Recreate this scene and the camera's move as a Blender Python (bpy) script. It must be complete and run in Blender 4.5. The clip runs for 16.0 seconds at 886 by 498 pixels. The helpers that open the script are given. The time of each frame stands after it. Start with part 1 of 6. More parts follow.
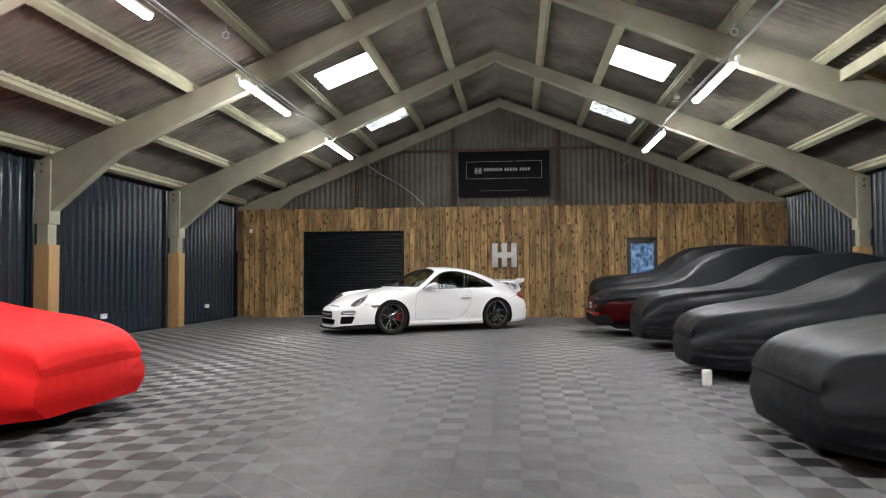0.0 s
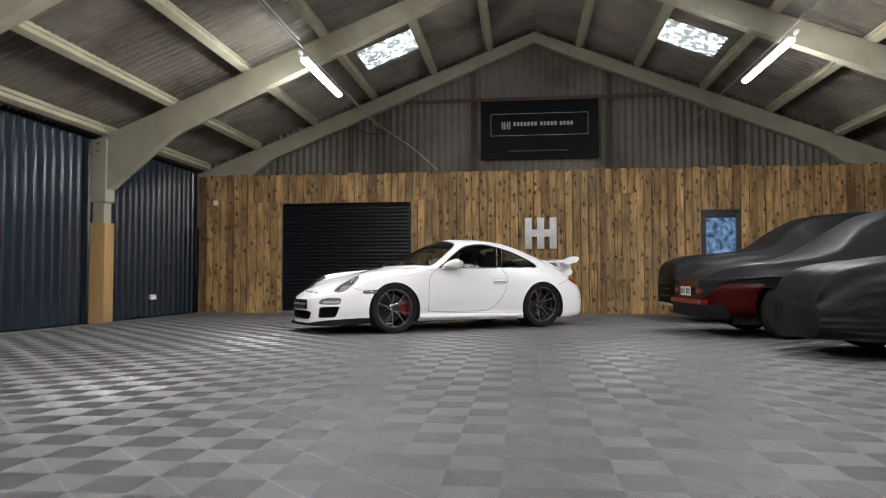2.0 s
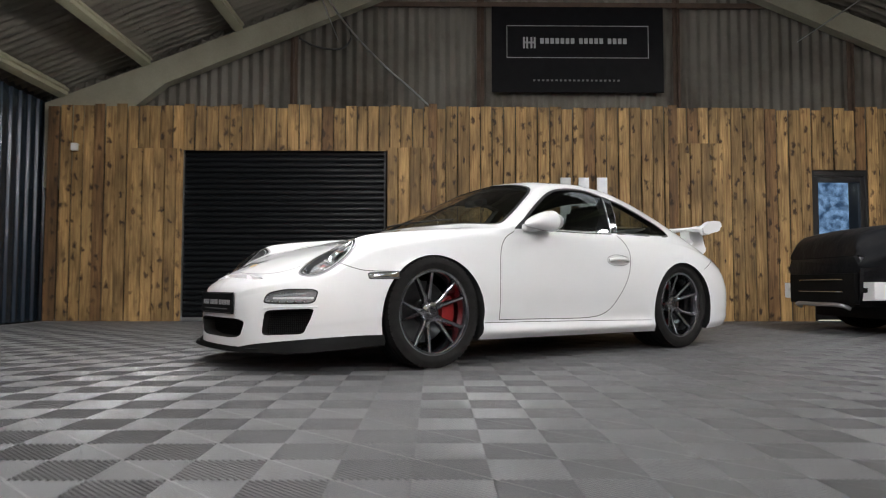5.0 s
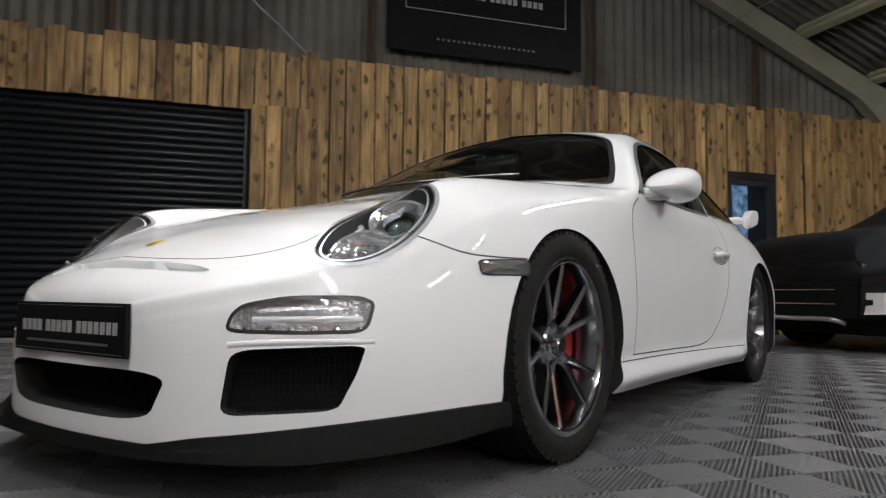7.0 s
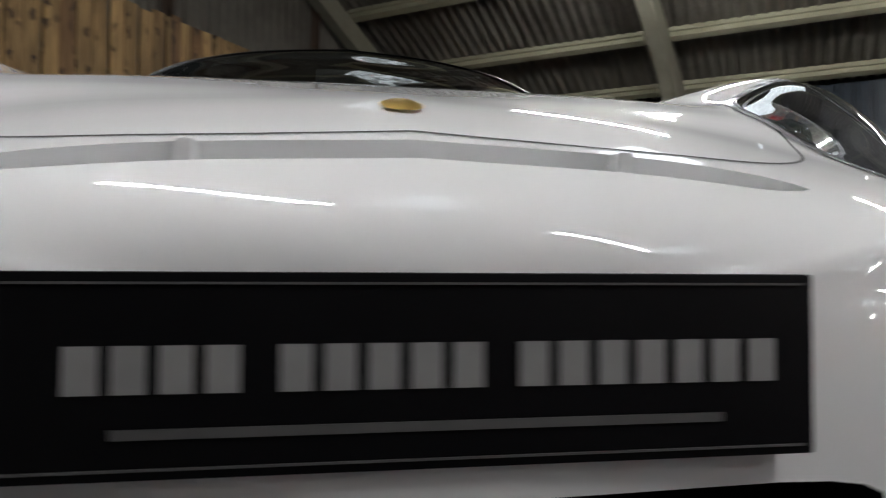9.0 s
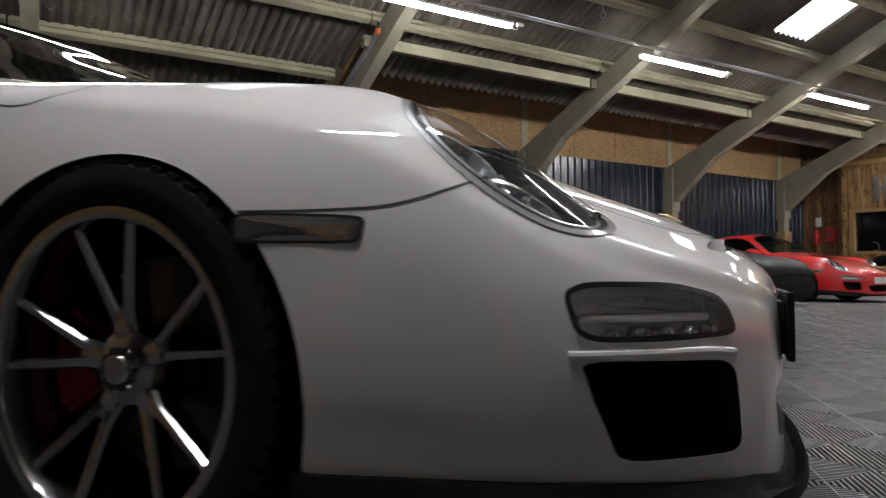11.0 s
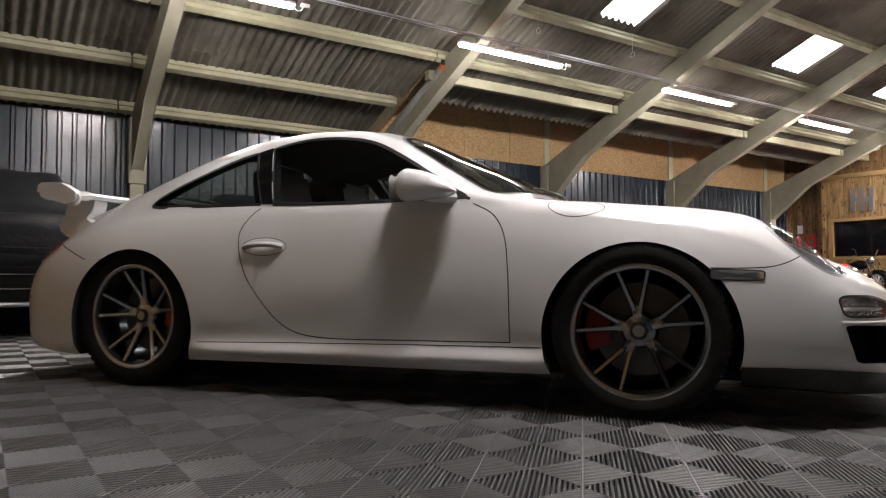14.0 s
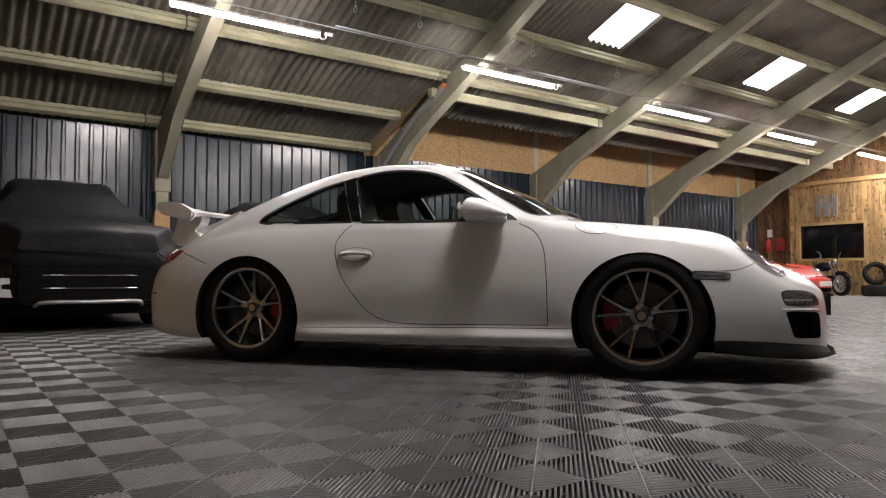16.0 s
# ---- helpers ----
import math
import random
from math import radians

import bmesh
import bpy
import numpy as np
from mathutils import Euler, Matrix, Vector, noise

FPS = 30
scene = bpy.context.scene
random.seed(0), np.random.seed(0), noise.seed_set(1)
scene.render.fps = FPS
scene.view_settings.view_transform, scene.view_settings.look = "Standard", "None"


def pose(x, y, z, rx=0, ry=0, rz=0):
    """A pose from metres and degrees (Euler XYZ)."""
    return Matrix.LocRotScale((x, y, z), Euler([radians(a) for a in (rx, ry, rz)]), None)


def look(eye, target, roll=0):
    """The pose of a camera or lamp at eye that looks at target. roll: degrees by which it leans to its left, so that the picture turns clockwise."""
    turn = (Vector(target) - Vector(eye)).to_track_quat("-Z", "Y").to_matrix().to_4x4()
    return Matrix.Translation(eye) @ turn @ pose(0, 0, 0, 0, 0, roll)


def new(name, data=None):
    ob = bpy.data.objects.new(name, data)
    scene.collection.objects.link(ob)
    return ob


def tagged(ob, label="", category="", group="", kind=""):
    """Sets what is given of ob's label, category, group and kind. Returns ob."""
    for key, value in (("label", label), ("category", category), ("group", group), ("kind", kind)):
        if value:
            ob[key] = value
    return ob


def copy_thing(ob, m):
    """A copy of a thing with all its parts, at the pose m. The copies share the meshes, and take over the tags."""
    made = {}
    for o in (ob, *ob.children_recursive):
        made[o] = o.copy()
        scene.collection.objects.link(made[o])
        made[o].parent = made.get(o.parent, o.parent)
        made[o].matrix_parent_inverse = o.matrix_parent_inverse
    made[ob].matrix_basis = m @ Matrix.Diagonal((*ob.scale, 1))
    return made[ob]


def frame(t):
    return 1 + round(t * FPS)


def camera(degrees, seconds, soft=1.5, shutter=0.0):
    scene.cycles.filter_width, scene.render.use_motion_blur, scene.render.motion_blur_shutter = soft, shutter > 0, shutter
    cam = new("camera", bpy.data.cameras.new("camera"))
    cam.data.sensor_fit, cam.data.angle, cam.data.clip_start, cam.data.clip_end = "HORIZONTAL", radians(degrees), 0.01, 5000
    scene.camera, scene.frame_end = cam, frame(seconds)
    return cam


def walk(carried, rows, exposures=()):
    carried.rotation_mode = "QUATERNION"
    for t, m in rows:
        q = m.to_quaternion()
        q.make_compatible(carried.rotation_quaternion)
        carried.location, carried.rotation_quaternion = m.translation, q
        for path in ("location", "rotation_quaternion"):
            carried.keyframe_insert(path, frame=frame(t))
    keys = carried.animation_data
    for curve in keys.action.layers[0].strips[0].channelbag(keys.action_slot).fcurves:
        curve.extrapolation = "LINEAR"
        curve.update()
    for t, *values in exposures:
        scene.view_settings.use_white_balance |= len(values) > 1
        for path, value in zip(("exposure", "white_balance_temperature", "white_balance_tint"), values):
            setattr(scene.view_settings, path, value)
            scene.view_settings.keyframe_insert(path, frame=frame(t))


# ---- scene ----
cam = camera(64.77, 16.0, soft=1.1, shutter=0.4)
PATH = [
    (0, (-0.110, 0.594, 1.103), (-0.321, 2.581, 1.178), -0.28),
    (0.5, (-0.302, 1.639, 1.046), (-0.543, 3.623, 1.120), -0.17),
    (1, (-0.463, 2.702, 0.942), (-0.726, 4.683, 1.017), -0.18),
    (1.5, (-0.640, 3.686, 0.803), (-0.896, 5.668, 0.884), -0.18),
    (2, (-0.827, 4.676, 0.685), (-1.050, 6.662, 0.773), -0.13),
    (2.5, (-0.999, 5.541, 0.616), (-1.158, 7.533, 0.706), -0.17),
    (3, (-1.238, 6.440, 0.580), (-1.354, 8.435, 0.672), -0.20),
    (3.5, (-1.496, 7.223, 0.551), (-1.607, 9.217, 0.643), -0.19),
    (4, (-1.775, 8.005, 0.516), (-1.878, 10.000, 0.609), -0.14),
    (4.2, (-1.926, 8.325, 0.491), (-2.018, 10.320, 0.587), -0.18),
    (6.3, (-3.087, 11.008, 0.473), (-2.736, 12.973, 0.593), 0.74),
    (6.5, (-3.184, 11.221, 0.475), (-2.776, 13.176, 0.597), 0.71),
    (7, (-3.405, 11.745, 0.462), (-2.777, 13.639, 0.594), 0.54),
    (7.5, (-3.621, 12.220, 0.447), (-2.724, 14.002, 0.590), 0.24),
    (8, (-3.813, 12.686, 0.426), (-2.626, 14.289, 0.575), -0.37),
    (8.5, (-3.961, 13.054, 0.437), (-2.455, 14.365, 0.538), -0.43),
    (8.7, (-4.016, 13.197, 0.438), (-2.394, 14.365, 0.520), -0.13),
    (10.8, (-4.671, 14.856, 0.459), (-2.929, 13.876, 0.531), 0.11),
    (11, (-4.610, 14.994, 0.468), (-2.903, 13.954, 0.544), -0.09),
    (11.5, (-4.669, 15.346, 0.477), (-3.019, 14.217, 0.554), -0.11),
    (12, (-4.746, 15.706, 0.496), (-3.122, 14.541, 0.571), -0.15),
    (12.5, (-4.819, 16.031, 0.509), (-3.198, 14.863, 0.585), -0.21),
    (13, (-4.922, 16.363, 0.523), (-3.288, 15.213, 0.600), -0.14),
    (13.5, (-5.060, 16.652, 0.535), (-3.409, 15.525, 0.611), 0.00),
    (14, (-5.181, 16.906, 0.529), (-3.518, 15.797, 0.605), 0.01),
    (14.5, (-5.323, 17.116, 0.533), (-3.669, 15.993, 0.611), -0.01),
    (15, (-5.465, 17.353, 0.533), (-3.833, 16.199, 0.611), 0.03),
    (15.5, (-5.610, 17.579, 0.533), (-3.980, 16.422, 0.611), 0.06),
    (16, (-5.781, 17.809, 0.528), (-4.154, 16.648, 0.607), 0.01),
]
EXPOSURES = [(0.0, 0.84, 6500, 10), (4.2, 0.84, 6500, 10), (7.0, 0.55, 6500, 10), (8.5, 0.03, 6450, 9), (11.0, -0.1, 6600, 12), (12.5, 0.45, 6800, 15), (14.0, 0.75, 6950, 16), (16.0, 0.75, 7000, 16)]
walk(cam, [(t, look(e, g, r)) for t, e, g, r in PATH], EXPOSURES)

# ---------- world and exposure ----------
world = bpy.data.worlds.new("world")
scene.world = world
world.use_nodes = True
wn = world.node_tree
sky = wn.nodes.new("ShaderNodeTexSky")
sky.sky_type = "NISHITA"
sky.sun_disc = False
sky.sun_elevation = radians(24)
sky.sun_rotation = radians(200)
wn.nodes["Background"].inputs["Strength"].default_value = 0.15
wn.links.new(sky.outputs[0], wn.nodes["Background"].inputs["Color"])
LAMP = 142.0          # brightness of the tubes

# ---------- main sizes of the barn ----------
XL, XR, RX = -7.83, 6.67, -0.54      # side walls, ridge line
YS, YN, YG = -3.60, 18.84, 19.22    # back wall, timber wall, gable sheets
FRAMES = (15.16, 10.88, 6.56, 2.22, -2.12)
SLOPE, RZ = 0.39, 5.78             # roof slope, top of the rafters at the ridge
PURLINS = (0.9, 2.06, 3.33, 4.6, 5.86, 6.98)


# ---------- small builders ----------
def thing(name, label, category, m=None, group="", kind=""):
    ob = new(name)
    ob.empty_display_size = 0.2
    if m is not None:
        ob.matrix_world = m
    return tagged(ob, label, category, group, kind)


def pm(name, verts, faces, material, parent=None, smooth=True, label="", sharp=35, mats=()):
    """One mesh object from vertices and faces, under a thing or part."""
    me = bpy.data.meshes.new(name)
    me.from_pydata([tuple(v) for v in verts], [], [tuple(f) for f in faces])
    me.validate()
    if material:
        me.materials.append(material)
    for extra in mats:
        me.materials.append(extra)
    if smooth:
        me.polygons.foreach_set("use_smooth", [True] * len(me.polygons))
        me.set_sharp_from_angle(angle=radians(sharp))
    ob = new(name, me)
    if parent is not None:
        ob.parent = parent
    if label:
        ob["label"] = label
    return ob


def part(name, bm, material, parent=None, label="", smooth=True, sharp=35):
    bmesh.ops.recalc_face_normals(bm, faces=bm.faces)
    me = bpy.data.meshes.new(name)
    bm.to_mesh(me)
    bm.free()
    me.materials.append(material)
    if smooth:
        me.polygons.foreach_set("use_smooth", [True] * len(me.polygons))
        me.set_sharp_from_angle(angle=radians(sharp))
    ob = new(name, me)
    if parent is not None:
        ob.parent = parent
    if label:
        ob["label"] = label
    return ob


def add_box(bm, x0, x1, y0, y1, z0, z1, bevel=0.0, m=None):
    r = bmesh.ops.create_cube(bm, size=1.0)
    vs = r["verts"]
    mm = Matrix.Translation(((x0 + x1) / 2, (y0 + y1) / 2, (z0 + z1) / 2)) @ Matrix.Diagonal((abs(x1 - x0), abs(y1 - y0), abs(z1 - z0), 1))
    bmesh.ops.transform(bm, matrix=(m @ mm) if m is not None else mm, verts=vs)
    if bevel:
        es = list({e for v in vs for e in v.link_edges})
        bmesh.ops.bevel(bm, geom=es, offset=bevel, segments=2, affect="EDGES", profile=0.7)


def box(name, x0, x1, y0, y1, z0, z1, material, parent=None, label="", bevel=0.004, m=None):
    bm = bmesh.new()
    add_box(bm, x0, x1, y0, y1, z0, z1, bevel, m)
    return part(name, bm, material, parent, label)


def lathe(profile, n=48, axis="y"):
    """Turns (radius, along) pairs round an axis; closed ring profile if first equals last."""
    vs, fs = [], []
    k = len(profile)
    for i in range(n):
        a = 2 * math.pi * i / n
        c, s = math.cos(a), math.sin(a)
        for r, h in profile:
            vs.append((r * c, h, r * s) if axis == "y" else ((r * c, r * s, h) if axis == "z" else (h, r * c, r * s)))
    for i in range(n):
        j = (i + 1) % n
        for q in range(k - 1):
            fs.append((i * k + q, i * k + q + 1, j * k + q + 1, j * k + q))
    return vs, fs


def tube(points, r, n=8, closed=False):
    """A round bar along a line of points."""
    pts = [Vector(p) for p in points]
    vs, fs = [], []
    for i, p in enumerate(pts):
        a = pts[i - 1] if (i > 0 or closed) else p
        b = pts[(i + 1) % len(pts)] if (i < len(pts) - 1 or closed) else p
        d = (b - a).normalized()
        u = d.cross(Vector((0, 0, 1)))
        if u.length < 1e-3:
            u = d.cross(Vector((1, 0, 0)))
        u.normalize()
        w = d.cross(u)
        for k in range(n):
            t = 2 * math.pi * k / n
            vs.append(p + r * (math.cos(t) * u + math.sin(t) * w))
    m = len(pts)
    for i in range(m if closed else m - 1):
        j = (i + 1) % m
        for k in range(n):
            l = (k + 1) % n
            fs.append((i * n + k, i * n + l, j * n + l, j * n + k))
    if not closed:
        fs.append(tuple(range(n)))
        fs.append(tuple(reversed(range((m - 1) * n, m * n))))
    return vs, fs


def prism(outline, y0, y1, plane="xz"):
    """A closed solid from a flat outline."""
    n = len(outline)
    put = {"xz": lambda a, b, c: (a, c, b), "yz": lambda a, b, c: (c, a, b), "xy": lambda a, b, c: (a, b, c)}[plane]
    vs = [put(a, b, y0) for a, b in outline] + [put(a, b, y1) for a, b in outline]
    fs = [tuple(range(n)), tuple(reversed(range(n, 2 * n)))]
    fs += [(i, (i + 1) % n, n + (i + 1) % n, n + i) for i in range(n)]
    return vs, fs


def bm_of(vs, fs):
    bm = bmesh.new()
    bv = [bm.verts.new(v) for v in vs]
    for f in fs:
        try:
            bm.faces.new([bv[i] for i in f])
        except ValueError:
            pass
    return bm


def curve(*keys):
    """A smooth line through (x, value) pairs; returns a function of x."""
    ks = sorted(keys)
    xs = np.array([k[0] for k in ks], float)
    ys = np.array([k[1] for k in ks], float)
    d = np.diff(ys) / np.diff(xs)
    t = np.zeros(len(xs))
    t[0], t[-1] = d[0], d[-1]
    for i in range(1, len(xs) - 1):
        if d[i - 1] * d[i] > 0:
            h0, h1 = xs[i] - xs[i - 1], xs[i + 1] - xs[i]
            w0, w1 = 2 * h1 + h0, h1 + 2 * h0
            t[i] = (w0 + w1) / (w0 / d[i - 1] + w1 / d[i])

    def f(x):
        x = min(max(x, xs[0]), xs[-1])
        i = min(max(int(np.searchsorted(xs, x)) - 1, 0), len(xs) - 2)
        h = xs[i + 1] - xs[i]
        s = (x - xs[i]) / h
        return float((2 * s**3 - 3 * s**2 + 1) * ys[i] + (s**3 - 2 * s**2 + s) * h * t[i] + (-2 * s**3 + 3 * s**2) * ys[i + 1] + (s**3 - s**2) * h * t[i + 1])

    return f


def flow(pts, per=5, closed=False):
    """Points on a smooth line through the given points."""
    P = [np.array(p, float) for p in pts]
    n = len(P)
    out = []
    for i in range(n if closed else n - 1):
        p1, p2 = P[i], P[(i + 1) % n]
        p0 = P[i - 1] if (closed or i > 0) else 2 * p1 - p2
        p3 = P[(i + 2) % n] if (closed or i < n - 2) else 2 * p2 - p1
        t0 = 0.0
        t1 = t0 + max(np.linalg.norm(p1 - p0), 1e-6) ** 0.5
        t2 = t1 + max(np.linalg.norm(p2 - p1), 1e-6) ** 0.5
        t3 = t2 + max(np.linalg.norm(p3 - p2), 1e-6) ** 0.5
        for k in range(per):
            t = t1 + (t2 - t1) * k / per
            a1 = (t1 - t) / (t1 - t0) * p0 + (t - t0) / (t1 - t0) * p1
            a2 = (t2 - t) / (t2 - t1) * p1 + (t - t1) / (t2 - t1) * p2
            a3 = (t3 - t) / (t3 - t2) * p2 + (t - t2) / (t3 - t2) * p3
            b1 = (t2 - t) / (t2 - t0) * a1 + (t - t0) / (t2 - t0) * a2
            b2 = (t3 - t) / (t3 - t1) * a2 + (t - t1) / (t3 - t1) * a3
            out.append((t2 - t) / (t2 - t1) * b1 + (t - t1) / (t2 - t1) * b2)
    if not closed:
        out.append(P[-1])
    return [tuple(float(c) for c in p) for p in out]


# ---------- materials ----------
def surface(name, c1, c2, scale=6.0, rough=0.6, rough2=None, metal=0.0, bump=0.0, bscale=80.0, coat=0.0, vary=0.0, stretch=(1, 1, 1), fine=0.5, spec=0.5, sheen=0.0):
    """A painted or raw surface: two colours mixed at a broad and a fine scale, with fine relief."""
    m = bpy.data.materials.new(name)
    m.use_nodes = True
    nt = m.node_tree
    N, L = nt.nodes, nt.links
    b = N["Principled BSDF"]
    tc = N.new("ShaderNodeTexCoord")
    mp = N.new("ShaderNodeMapping")
    mp.inputs["Scale"].default_value = stretch
    L.new(tc.outputs["Object"], mp.inputs["Vector"])
    n1 = N.new("ShaderNodeTexNoise")
    n1.inputs["Scale"].default_value = scale
    n1.inputs["Detail"].default_value = 5
    n2 = N.new("ShaderNodeTexNoise")
    n2.inputs["Scale"].default_value = bscale
    n2.inputs["Detail"].default_value = 3
    if vary:
        oi = N.new("ShaderNodeObjectInfo")
        add = N.new("ShaderNodeVectorMath")
        add.operation = "MULTIPLY_ADD"
        L.new(oi.outputs["Random"], add.inputs[0])
        add.inputs[1].default_value = (37, 53, 71)
        L.new(mp.outputs[0], add.inputs[2])
        vec = add.outputs[0]
    else:
        vec = mp.outputs[0]
    L.new(vec, n1.inputs["Vector"])
    L.new(vec, n2.inputs["Vector"])
    mix = N.new("ShaderNodeMath")
    mix.operation = "MULTIPLY_ADD"
    L.new(n2.outputs["Fac"], mix.inputs[0])
    mix.inputs[1].default_value = fine
    mm = N.new("ShaderNodeMath")
    mm.operation = "MULTIPLY_ADD"
    L.new(n1.outputs["Fac"], mm.inputs[0])
    mm.inputs[1].default_value = 1.6
    mm.inputs[2].default_value = -0.3 - fine / 2
    L.new(mm.outputs[0], mix.inputs[2])
    cr = N.new("ShaderNodeMix")
    cr.data_type = "RGBA"
    cr.inputs["A"].default_value = (*c1, 1)
    cr.inputs["B"].default_value = (*c2, 1)
    cr.clamp_factor = True
    L.new(mix.outputs[0], cr.inputs["Factor"])
    col = cr.outputs["Result"]
    if vary:
        hs = N.new("ShaderNodeHueSaturation")
        mv = N.new("ShaderNodeMath")
        mv.operation = "MULTIPLY_ADD"
        L.new(oi.outputs["Random"], mv.inputs[0])
        mv.inputs[1].default_value = vary
        mv.inputs[2].default_value = 1 - vary / 2
        L.new(mv.outputs[0], hs.inputs["Value"])
        L.new(col, hs.inputs["Color"])
        col = hs.outputs[0]
    L.new(col, b.inputs["Base Color"])
    b.inputs["Metallic"].default_value = metal
    b.inputs["Specular IOR Level"].default_value = spec
    if rough2 is None:
        b.inputs["Roughness"].default_value = rough
    else:
        mr = N.new("ShaderNodeMapRange")
        mr.inputs["To Min"].default_value = rough
        mr.inputs["To Max"].default_value = rough2
        L.new(n1.outputs["Fac"], mr.inputs["Value"])
        L.new(mr.outputs[0], b.inputs["Roughness"])
    if coat:
        b.inputs["Coat Weight"].default_value = coat
        b.inputs["Coat Roughness"].default_value = 0.03
    if sheen:
        b.inputs["Sheen Weight"].default_value = sheen
    if bump:
        bp = N.new("ShaderNodeBump")
        bp.inputs["Strength"].default_value = 1.0
        bp.inputs["Distance"].default_value = bump
        L.new(n2.outputs["Fac"], bp.inputs["Height"])
        L.new(bp.outputs[0], b.inputs["Normal"])
    return m


def glow(name, colour, strength):
    m = bpy.data.materials.new(name)
    m.use_nodes = True
    b = m.node_tree.nodes["Principled BSDF"]
    b.inputs["Base Color"].default_value = (0.8, 0.8, 0.8, 1)
    b.inputs["Emission Color"].default_value = (*colour, 1)
    b.inputs["Emission Strength"].default_value = strength
    return m


def glass(name, tint, rough=0.0):
    """Thin clear or tinted pane: see-through, with a mirror gloss on top."""
    m = bpy.data.materials.new(name)
    m.use_nodes = True
    nt = m.node_tree
    N, L = nt.nodes, nt.links
    out = N["Material Output"]
    N.remove(N["Principled BSDF"])
    tr = N.new("ShaderNodeBsdfTransparent")
    tr.inputs[0].default_value = (*tint, 1)
    gl = N.new("ShaderNodeBsdfGlossy")
    gl.inputs["Roughness"].default_value = rough
    lw = N.new("ShaderNodeLayerWeight")
    lw.inputs["Blend"].default_value = 0.5
    po = N.new("ShaderNodeMath")
    po.operation = "POWER"
    po.inputs[1].default_value = 5.0
    L.new(lw.outputs["Facing"], po.inputs[0])
    fr = N.new("ShaderNodeMath")
    fr.operation = "MULTIPLY_ADD"
    fr.inputs[1].default_value = 0.94
    fr.inputs[2].default_value = 0.06
    L.new(po.outputs[0], fr.inputs[0])
    mx = N.new("ShaderNodeMixShader")
    L.new(fr.outputs[0], mx.inputs[0])
    L.new(tr.outputs[0], mx.inputs[1])
    L.new(gl.outputs[0], mx.inputs[2])
    L.new(mx.outputs[0], out.inputs["Surface"])
    return m


M_white = surface("white_car_paint", (0.76, 0.765, 0.77), (0.79, 0.795, 0.80), 2.0, 0.5, coat=1.0, fine=0.05, spec=0.12)
M_gap = surface("panel_gap", (0.045, 0.045, 0.045), (0.06, 0.06, 0.06), 10, 0.8)
M_black = surface("black_trim", (0.012, 0.012, 0.013), (0.02, 0.02, 0.021), 30, 0.42, bump=0.0004, bscale=500)
M_well = surface("arch_liner", (0.006, 0.006, 0.006), (0.012, 0.012, 0.012), 20, 0.9)
M_rubber = surface("tyre_rubber", (0.010, 0.010, 0.010), (0.019, 0.018, 0.0175), 25, 0.75, spec=0.12, bump=0.0006, bscale=220)
M_rim = surface("grey_alloy", (0.34, 0.345, 0.36), (0.40, 0.405, 0.42), 8, 0.18, metal=1.0, fine=0.1)
M_disc = surface("brake_disc", (0.075, 0.075, 0.077), (0.11, 0.11, 0.112), 14, 0.35, metal=1.0, bump=0.0003)
M_red_cal = surface("red_caliper", (0.25, 0.006, 0.008), (0.30, 0.009, 0.010), 8, 0.4)
M_chrome = surface("chrome", (0.75, 0.75, 0.76), (0.8, 0.8, 0.8), 8, 0.08, metal=1.0, fine=0.05)
M_silver = surface("satin_silver", (0.5, 0.5, 0.52), (0.58, 0.58, 0.6), 8, 0.3, metal=0.8)
M_lampin = surface("lamp_reflector", (0.82, 0.83, 0.85), (0.9, 0.91, 0.92), 30, 0.14, metal=0.8)
M_housing = surface("lamp_housing", (0.26, 0.265, 0.275), (0.36, 0.365, 0.375), 20, 0.25, metal=0.6, bump=0.003, bscale=60)
M_facet = surface("faceted_reflector", (0.8, 0.81, 0.82), (0.88, 0.89, 0.9), 30, 0.14, metal=0.72, bump=0.006, bscale=70)
M_bezel = surface("lamp_bezel", (0.50, 0.505, 0.52), (0.56, 0.565, 0.58), 12, 0.25, metal=0.4, coat=0.5)
M_lip = surface("lip_black", (0.006, 0.006, 0.006), (0.010, 0.010, 0.010), 20, 0.65, spec=0.06)
M_marker = surface("marker_lens", (0.38, 0.38, 0.39), (0.48, 0.48, 0.49), 40, 0.10, metal=0.85)
M_tin = surface("pale_tin", (0.62, 0.62, 0.57), (0.72, 0.72, 0.67), 12, 0.35, metal=0.3)
M_gold = surface("badge_gold", (0.55, 0.36, 0.09), (0.7, 0.5, 0.16), 60, 0.3, metal=0.8)
M_seat = surface("dark_leather", (0.012, 0.012, 0.013), (0.022, 0.022, 0.023), 20, 0.5, bump=0.0006, bscale=300)
M_pane = glass("car_glass", (0.60, 0.65, 0.64))
M_clear = glass("clear_cover", (0.93, 0.94, 0.95))
M_redlens = surface("red_lens", (0.35, 0.01, 0.012), (0.45, 0.02, 0.02), 40, 0.12, coat=1.0)
M_plate = surface("black_plate", (0.007, 0.007, 0.008), (0.010, 0.010, 0.011), 8, 0.5, spec=0.06)
M_screen = surface("screen_glass", (0.004, 0.004, 0.005), (0.006, 0.006, 0.007), 3, 0.06, spec=0.5)
M_mark = surface("pale_print", (0.32, 0.32, 0.32), (0.38, 0.38, 0.38), 20, 0.5)
M_dim = surface("dim_print", (0.10, 0.10, 0.10), (0.13, 0.13, 0.13), 20, 0.5)
M_concrete = surface("precast_concrete", (0.23, 0.22, 0.165), (0.33, 0.315, 0.24), 3.0, 0.85, bump=0.004, bscale=45, fine=0.6)
